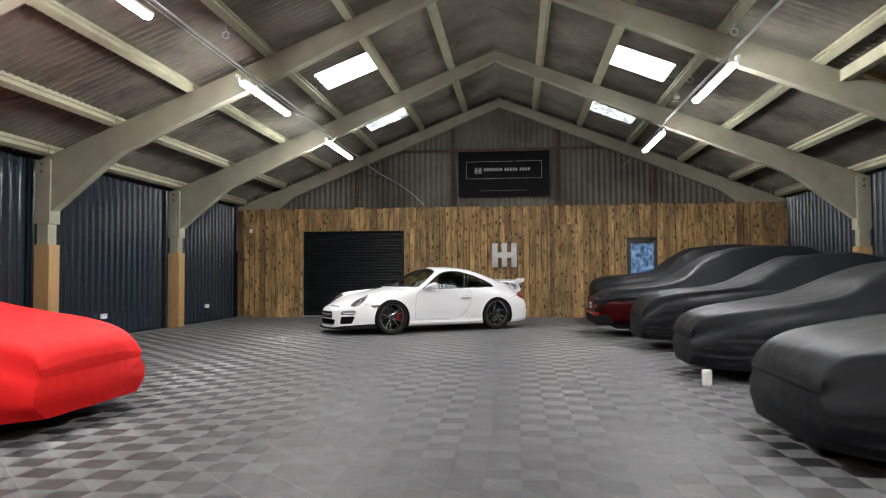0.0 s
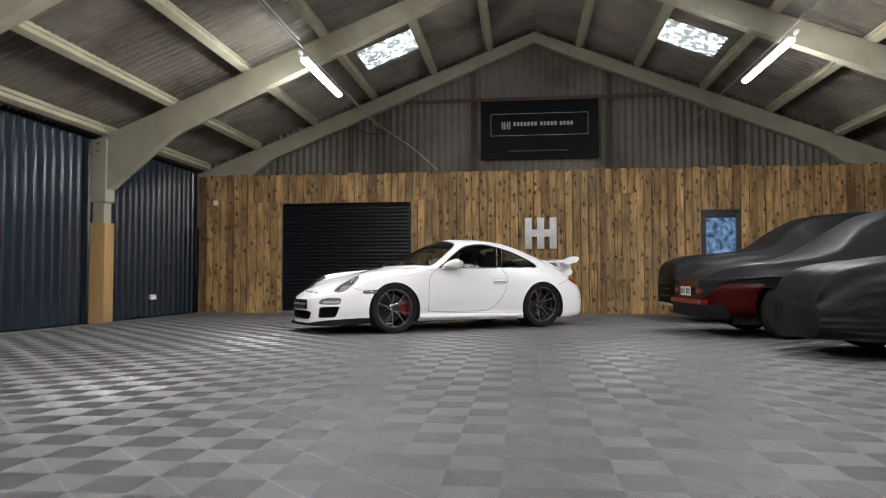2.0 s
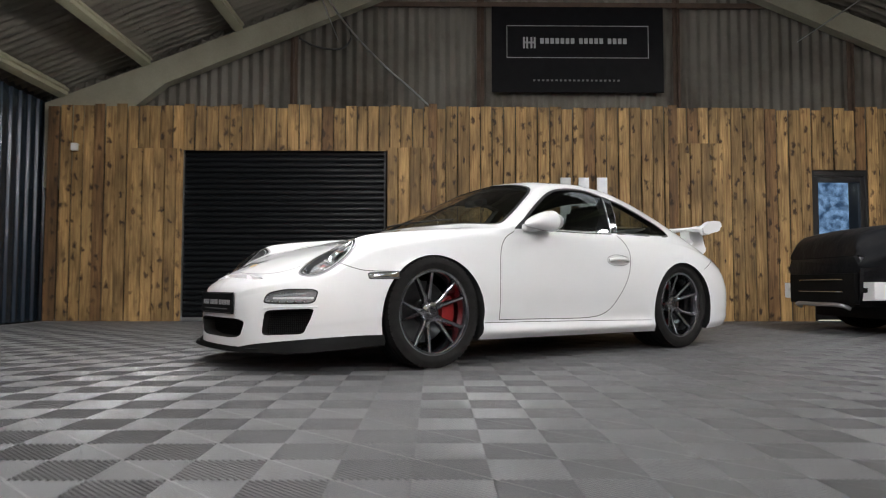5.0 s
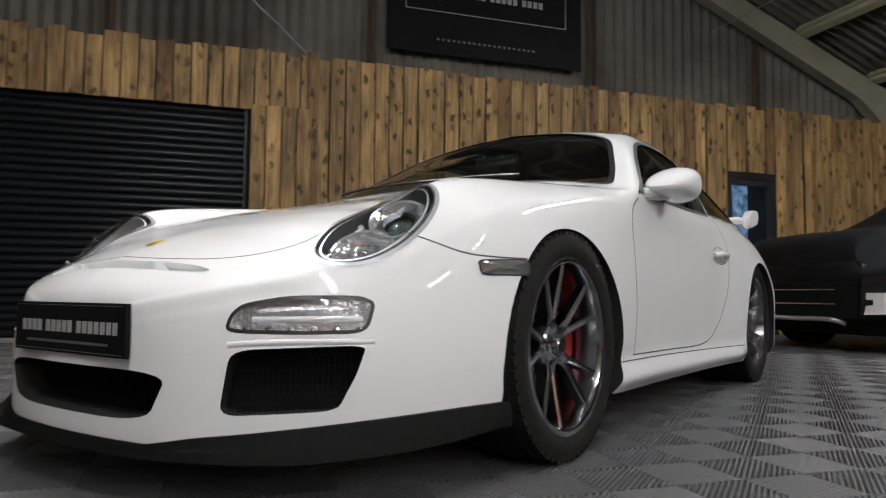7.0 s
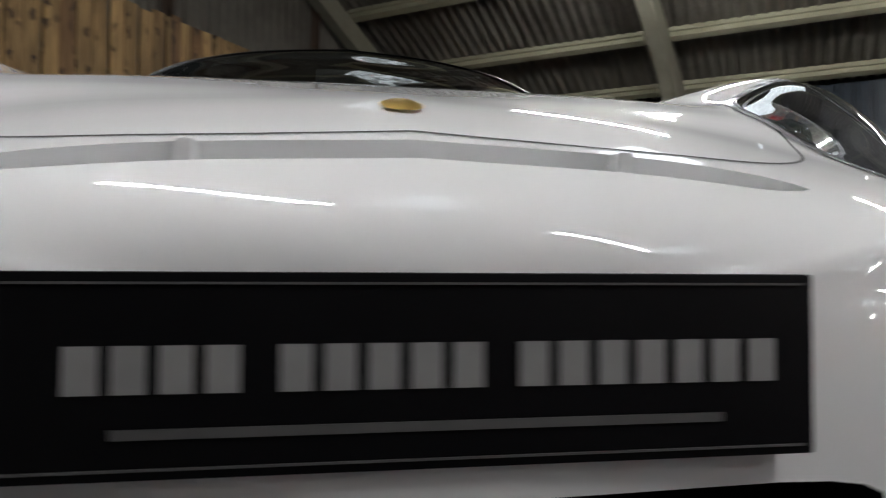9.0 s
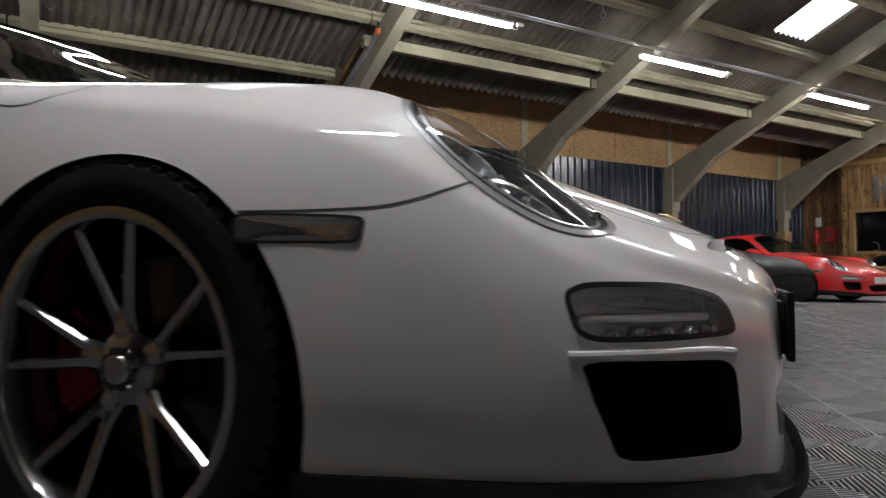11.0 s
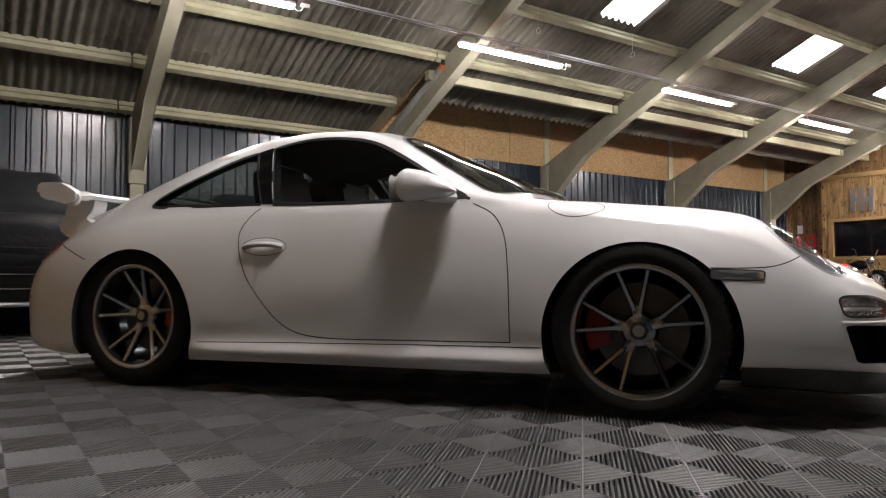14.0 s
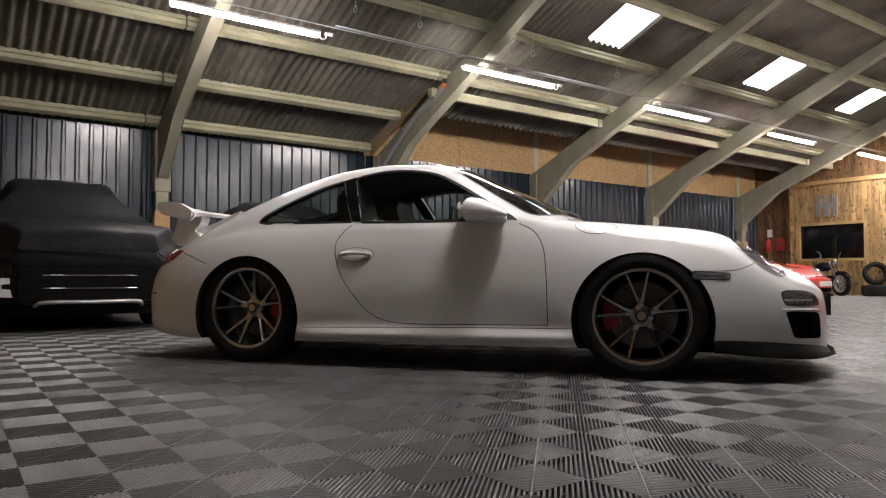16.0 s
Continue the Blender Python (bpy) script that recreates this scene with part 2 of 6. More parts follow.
M_purlin = surface("concrete_purlin", (0.30, 0.29, 0.20), (0.42, 0.405, 0.285), 3.0, 0.85, bump=0.003, bscale=45, fine=0.6)
M_rust = surface("rusty_steel", (0.055, 0.035, 0.025), (0.10, 0.065, 0.045), 8, 0.8, bump=0.002, bscale=60)
M_galv = surface("galvanised", (0.42, 0.43, 0.44), (0.55, 0.56, 0.57), 10, 0.38, metal=0.9, bump=0.0005, bscale=90)
M_sheet = surface("anthracite_sheet", (0.0105, 0.0175, 0.026), (0.0155, 0.025, 0.037), 7, 0.21, fine=0.2, spec=0.5, stretch=(1, 1, 0.05))
M_shutter = surface("shutter_slat", (0.005, 0.006, 0.007), (0.008, 0.009, 0.011), 3, 0.36, fine=0.3, spec=0.20)
M_slab = surface("dark_concrete", (0.028, 0.028, 0.028), (0.05, 0.049, 0.047), 2.5, 0.9, bump=0.003, bscale=60)
M_tile = surface("grey_floor_tile", (0.084, 0.084, 0.086), (0.118, 0.118, 0.121), 5.0, 0.32, rough2=0.46, vary=0.24, fine=0.4)
M_line = surface("tile_web", (0.20, 0.20, 0.196), (0.25, 0.25, 0.245), 9, 0.5)
M_osb_a = surface("osb", (0.20, 0.115, 0.045), (0.54, 0.36, 0.17), 20, 0.75, bump=0.002, bscale=60, fine=1.2, stretch=(1, 1, 1.6))
M_post = surface("pine_post", (0.30, 0.18, 0.072), (0.42, 0.27, 0.12), 3, 0.7, stretch=(8, 8, 0.8), bump=0.001)
M_redpaint = surface("red_car_paint", (0.52, 0.012, 0.014), (0.56, 0.016, 0.018), 3, 0.3, coat=1.0, fine=0.05)
M_darkred = surface("dark_red_paint", (0.030, 0.0006, 0.0010), (0.038, 0.0008, 0.0012), 3, 0.35, coat=0.08, spec=0.12, fine=0.05)
M_darkpaint = surface("black_car_paint", (0.005, 0.005, 0.006), (0.008, 0.008, 0.009), 3, 0.25, coat=0.15, spec=0.2, fine=0.05)
M_cover = surface("black_cover_cloth", (0.0060, 0.0066, 0.0080), (0.0095, 0.0103, 0.0122), 3, 0.50, bump=0.013, bscale=6, fine=0.1, spec=0.16)
M_redcover = surface("red_cover_cloth", (0.66, 0.008, 0.009), (0.72, 0.012, 0.012), 2, 0.7, bump=0.012, bscale=5, fine=0.1, spec=0.2)
M_white_pl = surface("white_plastic", (0.72, 0.72, 0.72), (0.78, 0.78, 0.78), 8, 0.4)
M_red_pl = surface("red_enamel", (0.5, 0.02, 0.02), (0.56, 0.03, 0.03), 8, 0.3)
M_tubeglow = glow("tube_light", (1.0, 0.985, 0.985), LAMP)


def timber(name, c_dark, c_light, knots=True):
    """Sawn softwood boards: long grain, tone from board to board, dark knots."""
    m = bpy.data.materials.new(name)
    m.use_nodes = True
    nt = m.node_tree
    N, L = nt.nodes, nt.links
    b = N["Principled BSDF"]
    tc = N.new("ShaderNodeTexCoord")
    oi = N.new("ShaderNodeObjectInfo")
    off = N.new("ShaderNodeVectorMath")
    off.operation = "MULTIPLY_ADD"
    L.new(oi.outputs["Random"], off.inputs[0])
    off.inputs[1].default_value = (91, 47, 133)
    L.new(tc.outputs["Object"], off.inputs[2])
    mp = N.new("ShaderNodeMapping")
    mp.inputs["Scale"].default_value = (22, 22, 1.1)
    L.new(off.outputs[0], mp.inputs["Vector"])
    g = N.new("ShaderNodeTexNoise")
    g.inputs["Scale"].default_value = 2.2
    g.inputs["Detail"].default_value = 6
    g.inputs["Distortion"].default_value = 0.6
    L.new(mp.outputs[0], g.inputs["Vector"])
    cr = N.new("ShaderNodeValToRGB")
    cr.color_ramp.elements[0].color = (*c_dark, 1)
    cr.color_ramp.elements[0].position = 0.28
    cr.color_ramp.elements[1].color = (*c_light, 1)
    cr.color_ramp.elements[1].position = 0.68
    L.new(g.outputs["Fac"], cr.inputs[0])
    col = cr.outputs[0]
    # broad stains along the board
    mp3 = N.new("ShaderNodeMapping")
    mp3.inputs["Scale"].default_value = (5, 5, 1.3)
    L.new(off.outputs[0], mp3.inputs["Vector"])
    st = N.new("ShaderNodeTexNoise")
    st.inputs["Scale"].default_value = 1.3
    st.inputs["Detail"].default_value = 4
    L.new(mp3.outputs[0], st.inputs["Vector"])
    sr = N.new("ShaderNodeMapRange")
    sr.inputs["From Min"].default_value = 0.3
    sr.inputs["From Max"].default_value = 0.7
    sr.inputs["To Min"].default_value = 0.46
    sr.inputs["To Max"].default_value = 1.16
    L.new(st.outputs["Fac"], sr.inputs["Value"])
    if knots:
        mp2 = N.new("ShaderNodeMapping")
        mp2.inputs["Scale"].default_value = (8.5, 0.001, 5.0)
        mp2.inputs["Rotation"].default_value = (radians(-90), 0, 0)
        L.new(off.outputs[0], mp2.inputs["Vector"])
        vo = N.new("ShaderNodeTexVoronoi")
        vo.voronoi_dimensions = "2D"
        vo.inputs["Scale"].default_value = 1.0
        wob = N.new("ShaderNodeTexNoise")
        wob.inputs["Scale"].default_value = 2.6
        L.new(mp2.outputs[0], wob.inputs["Vector"])
        bend = N.new("ShaderNodeVectorMath")
        bend.operation = "MULTIPLY_ADD"
        L.new(wob.outputs["Color"], bend.inputs[0])
        bend.inputs[1].default_value = (0.8, 0.8, 0.0)
        L.new(mp2.outputs[0], bend.inputs[2])
        L.new(bend.outputs[0], vo.inputs["Vector"])
        kr = N.new("ShaderNodeValToRGB")
        kr.color_ramp.elements[0].color = (1, 1, 1, 1)
        kr.color_ramp.elements[0].position = 0.10
        kr.color_ramp.elements[1].color = (0, 0, 0, 1)
        kr.color_ramp.elements[1].position = 0.29
        L.new(vo.outputs["Distance"], kr.inputs[0])
        km = N.new("ShaderNodeMix")
        km.data_type = "RGBA"
        km.inputs["B"].default_value = (0.045, 0.022, 0.010, 1)
        kf = N.new("ShaderNodeMath")
        kf.operation = "MULTIPLY"
        kf.inputs[1].default_value = 0.95
        sep = N.new("ShaderNodeSeparateColor")
        L.new(vo.outputs["Color"], sep.inputs[0])
        gate = N.new("ShaderNodeMapRange")
        gate.inputs["From Min"].default_value = 0.30
        gate.inputs["From Max"].default_value = 0.70
        L.new(sep.outputs[0], gate.inputs["Value"])
        gk = N.new("ShaderNodeMath")
        gk.operation = "MULTIPLY"
        L.new(kr.outputs[0], gk.inputs[0])
        L.new(gate.outputs[0], gk.inputs[1])
        L.new(gk.outputs[0], kf.inputs[0])
        L.new(kf.outputs[0], km.inputs["Factor"])
        L.new(col, km.inputs["A"])
        col = km.outputs["Result"]
    hs = N.new("ShaderNodeHueSaturation")
    mv = N.new("ShaderNodeMath")
    mv.operation = "MULTIPLY_ADD"
    L.new(oi.outputs["Random"], mv.inputs[0])
    mv.inputs[1].default_value = 0.5
    mv.inputs[2].default_value = 0.72
    m2 = N.new("ShaderNodeMath")
    m2.operation = "MULTIPLY"
    L.new(mv.outputs[0], m2.inputs[0])
    L.new(sr.outputs[0], m2.inputs[1])
    L.new(m2.outputs[0], hs.inputs["Value"])
    L.new(col, hs.inputs["Color"])
    L.new(hs.outputs[0], b.inputs["Base Color"])
    b.inputs["Roughness"].default_value = 0.72
    bp = N.new("ShaderNodeBump")
    bp.inputs["Distance"].default_value = 0.002
    L.new(g.outputs["Fac"], bp.inputs["Height"])
    L.new(bp.outputs[0], b.inputs["Normal"])
    return m


M_board = timber("knotty_board", (0.205, 0.112, 0.042), (0.52, 0.333, 0.135))
M_board2 = timber("brown_board", (0.13, 0.065, 0.025), (0.30, 0.17, 0.07))


def fibre_cement(name, a, b_, stain, red=0.0):
    """Old corrugated fibre-cement: pale grey with brown and black staining."""
    m = surface(name, a, b_, 1.2, 0.9, bump=0.002, bscale=50, fine=0.5)
    nt = m.node_tree
    N, L = nt.nodes, nt.links
    b = N["Principled BSDF"]
    base = b.inputs["Base Color"].links[0].from_socket
    tc = N.new("ShaderNodeTexCoord")
    no = N.new("ShaderNodeTexNoise")
    no.inputs["Scale"].default_value = 0.55
    no.inputs["Detail"].default_value = 7
    no.inputs["Roughness"].default_value = 0.65
    L.new(tc.outputs["Object"], no.inputs["Vector"])
    cr = N.new("ShaderNodeValToRGB")
    cr.color_ramp.elements[0].position = 0.45
    cr.color_ramp.elements[1].position = 0.68
    L.new(no.outputs["Fac"], cr.inputs[0])
    mx = N.new("ShaderNodeMix")
    mx.data_type = "RGBA"
    L.new(cr.outputs[0], mx.inputs["Factor"])
    L.new(base, mx.inputs["A"])
    mx.inputs["B"].default_value = (*stain, 1)
    L.new(mx.outputs["Result"], b.inputs["Base Color"])
    return m


M_roof = fibre_cement("roof_sheet", (0.158, 0.147, 0.121), (0.240, 0.225, 0.186), (0.074, 0.062, 0.050))
M_gable = fibre_cement("gable_sheet", (0.132, 0.122, 0.104), (0.178, 0.167, 0.143), (0.072, 0.062, 0.050))

# ---------- floor ----------
floor = thing("floor", "dark concrete floor laid with grey ribbed interlocking tiles", "floor", kind="structure")
box("floor_slab", XL - 0.3, XR + 0.3, YS - 0.3, YG + 0.3, -0.25, -0.022, M_slab, floor, bevel=0)


def clip_poly(poly, nx, ny, c):
    """Keeps the side nx*x + ny*y <= c of a convex outline."""
    out = []
    for i, p in enumerate(poly):
        q = poly[(i + 1) % len(poly)]
        a, b = nx * p[0] + ny * p[1] - c, nx * q[0] + ny * q[1] - c
        if a <= 0:
            out.append(p)
        if a * b < 0:
            t = a / (a - b)
            out.append((p[0] + t * (q[0] - p[0]), p[1] + t * (q[1] - p[1])))
    return out


def tile_data():
    """A 0.4 m tile of four ribbed squares, the ribs turned by 90 degrees from square to square."""
    vs, fs, mi = [], [], []
    pitch, width, depth, s = 0.0138, 0.0032, 0.018, math.sqrt(0.5)

    def rib(poly, nx, ny, c):
        """A rib with a rounded top and upright sides."""
        n = len(poly)
        b = len(vs)
        for o, z in ((0.0, 0.0), (0.0012, -0.0007), (0.0021, -0.0026), (0.0022, -depth)):
            for x, y in poly:
                s = o if nx * x + ny * y > c else -o
                vs.append((x + nx * s, y + ny * s, z))
        fs.append(tuple(range(b, b + n)))
        mi.append(0)
        for i in range(n):
            j = (i + 1) % n
            (x, y), (u, v) = poly[i], poly[j]
            if (nx * x + ny * y - c) * (nx * u + ny * v - c) > 0:
                for q in (0, n, 2 * n):
                    fs.append((b + q + i, b + q + n + i, b + q + n + j, b + q + j))
                    mi.append(0)

    for ix in range(2):
        for iy in range(2):
            x0, y0 = -0.2 + 0.2 * ix, -0.2 + 0.2 * iy
            g = 0.0
            sq = [(x0 + g, y0 + g), (x0 + 0.2 - g, y0 + g), (x0 + 0.2 - g, y0 + 0.2 - g), (x0 + g, y0 + 0.2 - g)]
            nx, ny = (s, s) if ix == iy else (s, -s)
            cc = nx * (x0 + 0.1) + ny * (y0 + 0.1)
            for k in range(-10, 11):
                c = cc + k * pitch
                p = clip_poly(clip_poly(sq, nx, ny, c + width / 2), -nx, -ny, -c + width / 2)
                if len(p) > 2:
                    rib(p, nx, ny, c)
    # near-black sheet below the ribs: the shade of the gaps as colour
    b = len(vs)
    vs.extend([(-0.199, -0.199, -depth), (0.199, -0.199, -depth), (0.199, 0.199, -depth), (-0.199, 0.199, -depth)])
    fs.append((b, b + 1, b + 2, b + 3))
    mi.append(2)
    # the thin web along one diagonal
    w = 0.0010
    b = len(vs)
    vs.extend([(-0.199 - w, 0.199 - w, 0.0006), (-0.199 + w, 0.199 + w, 0.0006), (0.199 + w, -0.199 + w, 0.0006), (0.199 - w, -0.199 - w, 0.0006)])
    fs.append((b, b + 3, b + 2, b + 1))
    mi.append(1)
    return vs, fs, mi


TV, TF, TM = tile_data()
M_rib_shade = surface("rib_gap_shade", (0.01, 0.01, 0.01), (0.016, 0.016, 0.016), 9, 0.95)


def tile_mesh(name, centres):
    v = np.array(TV)
    allv = (v[None] + np.array([(x, y, 0) for x, y in centres])[:, None]).reshape(-1, 3)
    nv = len(TV)
    allf = [tuple(i + k * nv for i in f) for k in range(len(centres)) for f in TF]
    me = bpy.data.meshes.new(name)
    me.from_pydata(allv.tolist(), [], allf)
    for mat in (M_tile, M_line, M_rib_shade):
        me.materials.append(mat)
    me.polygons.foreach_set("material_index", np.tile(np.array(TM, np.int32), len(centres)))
    me.update()
    return me


one_tile = tile_mesh("floor_tile", [(0.0, 0.0)])
near_tiles, far_tiles = [], []
for i in range(36):
    for j in range(58):
        x, y = -7.3 + 0.4 * i, -4.17 + 0.4 * j
        (near_tiles if (-6.4 < x < -0.4 and 9.0 < y < 17.0) else far_tiles).append((x, y))

# ---------- side walls: profiled dark sheets ----------
def profile_sheet(y0, y1, z0, z1, pitch=0.2, depth=0.03, x=0.0, sign=1.0):
    """Vertical box-rib cladding along y; ribs stand out towards sign."""
    line = []
    n = int((y1 - y0) / pitch)
    for k in range(n + 1):
        b = y0 + k * pitch
        for dy, d in ((0.0, 0.0), (0.118, 0.0), (0.136, 1.0), (0.176, 1.0), (0.194, 0.0)):
            if b + dy <= y1:
                line.append((b + dy, d * depth))
        for dy in (0.045, 0.075):
            if b + dy <= y1:
                line.append((b + dy, 0.0))
    line = sorted(set(line))
    vs = [(x + sign * d, y, z0) for y, d in line] + [(x + sign * d, y, z1) for y, d in line]
    m = len(line)
    vs += [(x - sign * 0.05, y, z0) for y, d in line] + [(x - sign * 0.05, y, z1) for y, d in line]
    fs = [(i, i + 1, m + i + 1, m + i) for i in range(m - 1)]
    fs += [(2 * m + i + 1, 2 * m + i, 3 * m + i, 3 * m + i + 1) for i in range(m - 1)]
    fs += [(m + i, m + i + 1, 3 * m + i + 1, 3 * m + i) for i in range(m - 1)]
    return vs, fs


WALL_TOP = 3.0
wall_w = thing("wall_west", "dark anthracite ribbed steel sheeting on the long wall", "wall", kind="structure")
ys = [YG] + list(FRAMES) + [YS]
for a, b in zip(ys, ys[1:]):
    v, f = profile_sheet(b + 0.004, a - 0.004, 0.0, WALL_TOP, x=XL, sign=1)
    pm("steel_sheet", v, f, M_sheet, wall_w, smooth=False)
box("wall_backing", XL - 0.25, XL - 0.06, YS - 0.2, YG + 0.2, -0.02, 3.3, M_slab, wall_w, bevel=0)
wall_e = thing("wall_east", "dark anthracite ribbed steel sheeting with chipboard above", "wall", kind="structure")
for a, b in zip(ys, ys[1:]):
    v, f = profile_sheet(b + 0.004, a - 0.004, 0.0, WALL_TOP, x=XR, sign=-1)
    pm("steel_sheet", v, f, M_sheet, wall_e, smooth=False)
box("corner_closer", XR - 0.05, XR + 0.14, YG + 0.13, YG + 0.2, -0.02, 4.7, M_slab, wall_e, bevel=0)
box("wall_backing", XR + 0.14, XR + 0.3, YS - 0.2, YG + 0.2, -0.02, 4.7, M_slab, wall_e, bevel=0)
# chipboard boarding over the sheets in the southern bays
for k in range(12):
    y1 = FRAMES[1] - 0.02 - 1.22 * k
    y0 = max(y1 - 1.214, YS)
    if y1 > YS:
        box("chipboard", XR + 0.06, XR + 0.10, y0, y1, WALL_TOP - 0.2, 4.6, M_osb_a, wall_e, bevel=0.002)
for y in FRAMES[2:]:
    box("joint_strip", XR + 0.03, XR + 0.058, y - 0.52, y - 0.36, WALL_TOP - 0.1, 4.55, M_purlin, wall_e, bevel=0.003)
# return board where the chipboard begins
bm = bm_of(*prism([(XR + 0.02, 2.98), (XR + 0.02, 4.6), (4.6, 4.25), (4.6, 3.9)], FRAMES[1] - 0.16, FRAMES[1] - 0.135))
part("chipboard_return", bm, M_osb_a, wall_e, smooth=False)

# ---------- gable wall with sheets, posts and rail ----------
def roof_z(x):
    return RZ - SLOPE * abs(x - RX)


wall_n = thing("wall_north", "corrugated fibre-cement gable above knotty timber boarding", "wall", kind="structure")
line = []
x = XL
while x < XR + 0.01:
    line.append((x, 0.022 * math.sin(2 * math.pi * x / 0.146)))
    x += 0.146 / 8
m = len(line)
vs = [(x, YG + d, 2.2) for x, d in line] + [(x, YG + d, roof_z(x) + 0.25) for x, d in line]
vs += [(x, YG + 0.12, 2.2) for x, d in line] + [(x, YG + 0.12, roof_z(x) + 0.25) for x, d in line]
pm("gable_sheet", vs, [(i, i + 1, m + i + 1, m + i) for i in range(m - 1)] + [(2 * m + i + 1, 2 * m + i, 3 * m + i, 3 * m + i + 1) for i in range(m - 1)], M_gable, wall_n)
box("lower_backing", XL, -5.9, YG - 0.06, YG + 0.25, 0, 2.3, M_slab, wall_n, bevel=0)
box("lower_backing", -3.05, 2.7, YG - 0.06, YG + 0.25, 0, 2.3, M_slab, wall_n, bevel=0)
box("lower_backing", 3.55, XR, YG - 0.06, YG + 0.25, 0, 2.3, M_slab, wall_n, bevel=0)
for x in (-4.42, -1.80, 0.98, 3.46):
    bm = bmesh.new()
    add_box(bm, x - 0.05, x + 0.05, YG - 0.05, YG - 0.03, 2.5, roof_z(x) - 0.2, 0.002)
    add_box(bm, x - 0.006, x + 0.006, YG - 0.12, YG - 0.05, 2.5, roof_z(x) - 0.2, 0.002)
    part("gable_post", bm, M_rust, wall_n)
bm = bmesh.new()
add_box(bm, -3.3, 2.75, YG - 0.10, YG - 0.085, 4.40, 4.47, 0.002)
part("gable_rail", bm, M_rust, wall_n)

timber_wall = thing("timber_wall", "vertical knotty softwood boards, weathered orange brown", "wall", kind="structure")

# ---------- back wall ----------
wall_s = thing("wall_south", "vertical timber boarding with a dark screen recess", "wall", kind="structure")
box("wall_backing", XL - 0.2, XR + 0.2, YS - 0.3, YS - 0.05, -0.02, 6.4, M_board2, wall_s, bevel=0)

# ---------- roof: corrugated sheets between purlins, with rooflights ----------
def roof_sheet(side, wave=0.146, amp=0.033, holes=()):
    n = int((YG + 0.1 - YS + 0.3) / wave * 8)
    rows = sorted([0.0, 2.13, 3.18] + list(PURLINS[:-1]) + [7.4])
    vs, fs = [], []
    yy = [YS - 0.3 + (YG + 0.4 - YS) * k / n for k in range(n + 1)]
    for y in yy:
        d = amp * math.sin(2 * math.pi * y / wave)
        for r in rows:
            vs.append((RX + side * r, y, RZ + 0.185 - SLOPE * r + d))
    k = len(rows)
    for i in range(n):
        for q in range(k - 1):
            yc = (yy[i] + yy[i + 1]) / 2
            if any(a < yc < b and q == qq for a, b, qq in holes):
                continue
            if side > 0 and yc < FRAMES[1] and q >= k - 2:
                continue
            f = (i * k + q, i * k + q + 1, (i + 1) * k + q + 1, (i + 1) * k + q)
            fs.append(f if side < 0 else tuple(reversed(f)))
    return vs, fs


LIGHTS_E = [(16.70, 17.68), (12.83, 13.95), (7.76, 8.72), (2.84, 3.83), (-1.05, -0.22)]
LIGHTS_W = [(16.67, 17.72), (12.72, 13.70), (7.76, 8.72), (2.84, 3.83), (-1.05, -0.22)]
ceiling = thing("ceiling", "corrugated fibre-cement roof sheets, grey brown and stained", "ceiling", kind="structure")
for side, lights in ((-1, LIGHTS_W), (1, LIGHTS_E)):
    v, f = roof_sheet(side, holes=[(a, b, 3) for a, b in lights])
    pm("roof_sheets", v, f, M_roof, ceiling, sharp=80)
    # the cut upper ends of the lower sheets, lapped under the next row
    vs, n = [], int((YG + 0.4 - YS) / 0.146 * 8)
    for i in range(n + 1):
        y = YS - 0.3 + (YG + 0.4 - YS) * i / n
        d = 0.033 * math.sin(2 * math.pi * y / 0.146)
        for r, z in ((5.64, 0.004), (5.64, -0.009), (5.90, -0.009)):
            vs.append((RX + side * r, y, RZ + 0.185 - SLOPE * r + d + z))
    first = next(i for i in range(n + 1) if side < 0 or vs[3 * i][1] > FRAMES[1])
    pm("sheet_lap", vs, [q for i in range(first, n) for q in ((3 * i, 3 * i + 1, 3 * i + 4, 3 * i + 3), (3 * i + 1, 3 * i + 2, 3 * i + 5, 3 * i + 4))], M_roof, ceiling, sharp=50)
bm = bm_of(*prism([(RX - 0.3, RZ + 0.10), (RX, RZ + 0.22), (RX + 0.3, RZ + 0.10), (RX + 0.3, RZ + 0.13), (RX, RZ + 0.26), (RX - 0.3, RZ + 0.13)], YS - 0.2, YG + 0.1))
part("ridge_cap", bm, M_roof, ceiling, smooth=False)
# flat dark lining over the southern bays on the east side
bm = bmesh.new()
add_box(bm, 4.1, XR + 0.2, YS - 0.2, FRAMES[1] - 0.1, 4.52, 4.60)
part("eaves_lining", bm, M_board2, ceiling, smooth=False)

M_skylight = bpy.data.materials.new("rooflight_sheet")
M_skylight.use_nodes = True
nt = M_skylight.node_tree
pb = nt.nodes["Principled BSDF"]
pb.inputs["Base Color"].default_value = (0.85, 0.9, 0.92, 1)
pb.inputs["Emission Color"].default_value = (0.86, 0.94, 1.0, 1)
pb.inputs["Emission Strength"].default_value = 2.6
M_mossy = M_skylight.copy()
M_mossy.name = "mossy_rooflight"
nt = M_mossy.node_tree
pb = nt.nodes["Principled BSDF"]
tc = nt.nodes.new("ShaderNodeTexCoord")
vo = nt.nodes.new("ShaderNodeTexNoise")
vo.inputs["Scale"].default_value = 10
vo.inputs["Detail"].default_value = 7
cr = nt.nodes.new("ShaderNodeValToRGB")
cr.color_ramp.elements[0].position = 0.485
cr.color_ramp.elements[0].color = (0.03, 0.035, 0.03, 1)
cr.color_ramp.elements[1].position = 0.555
cr.color_ramp.elements[1].color = (0.86, 0.94, 1.0, 1)
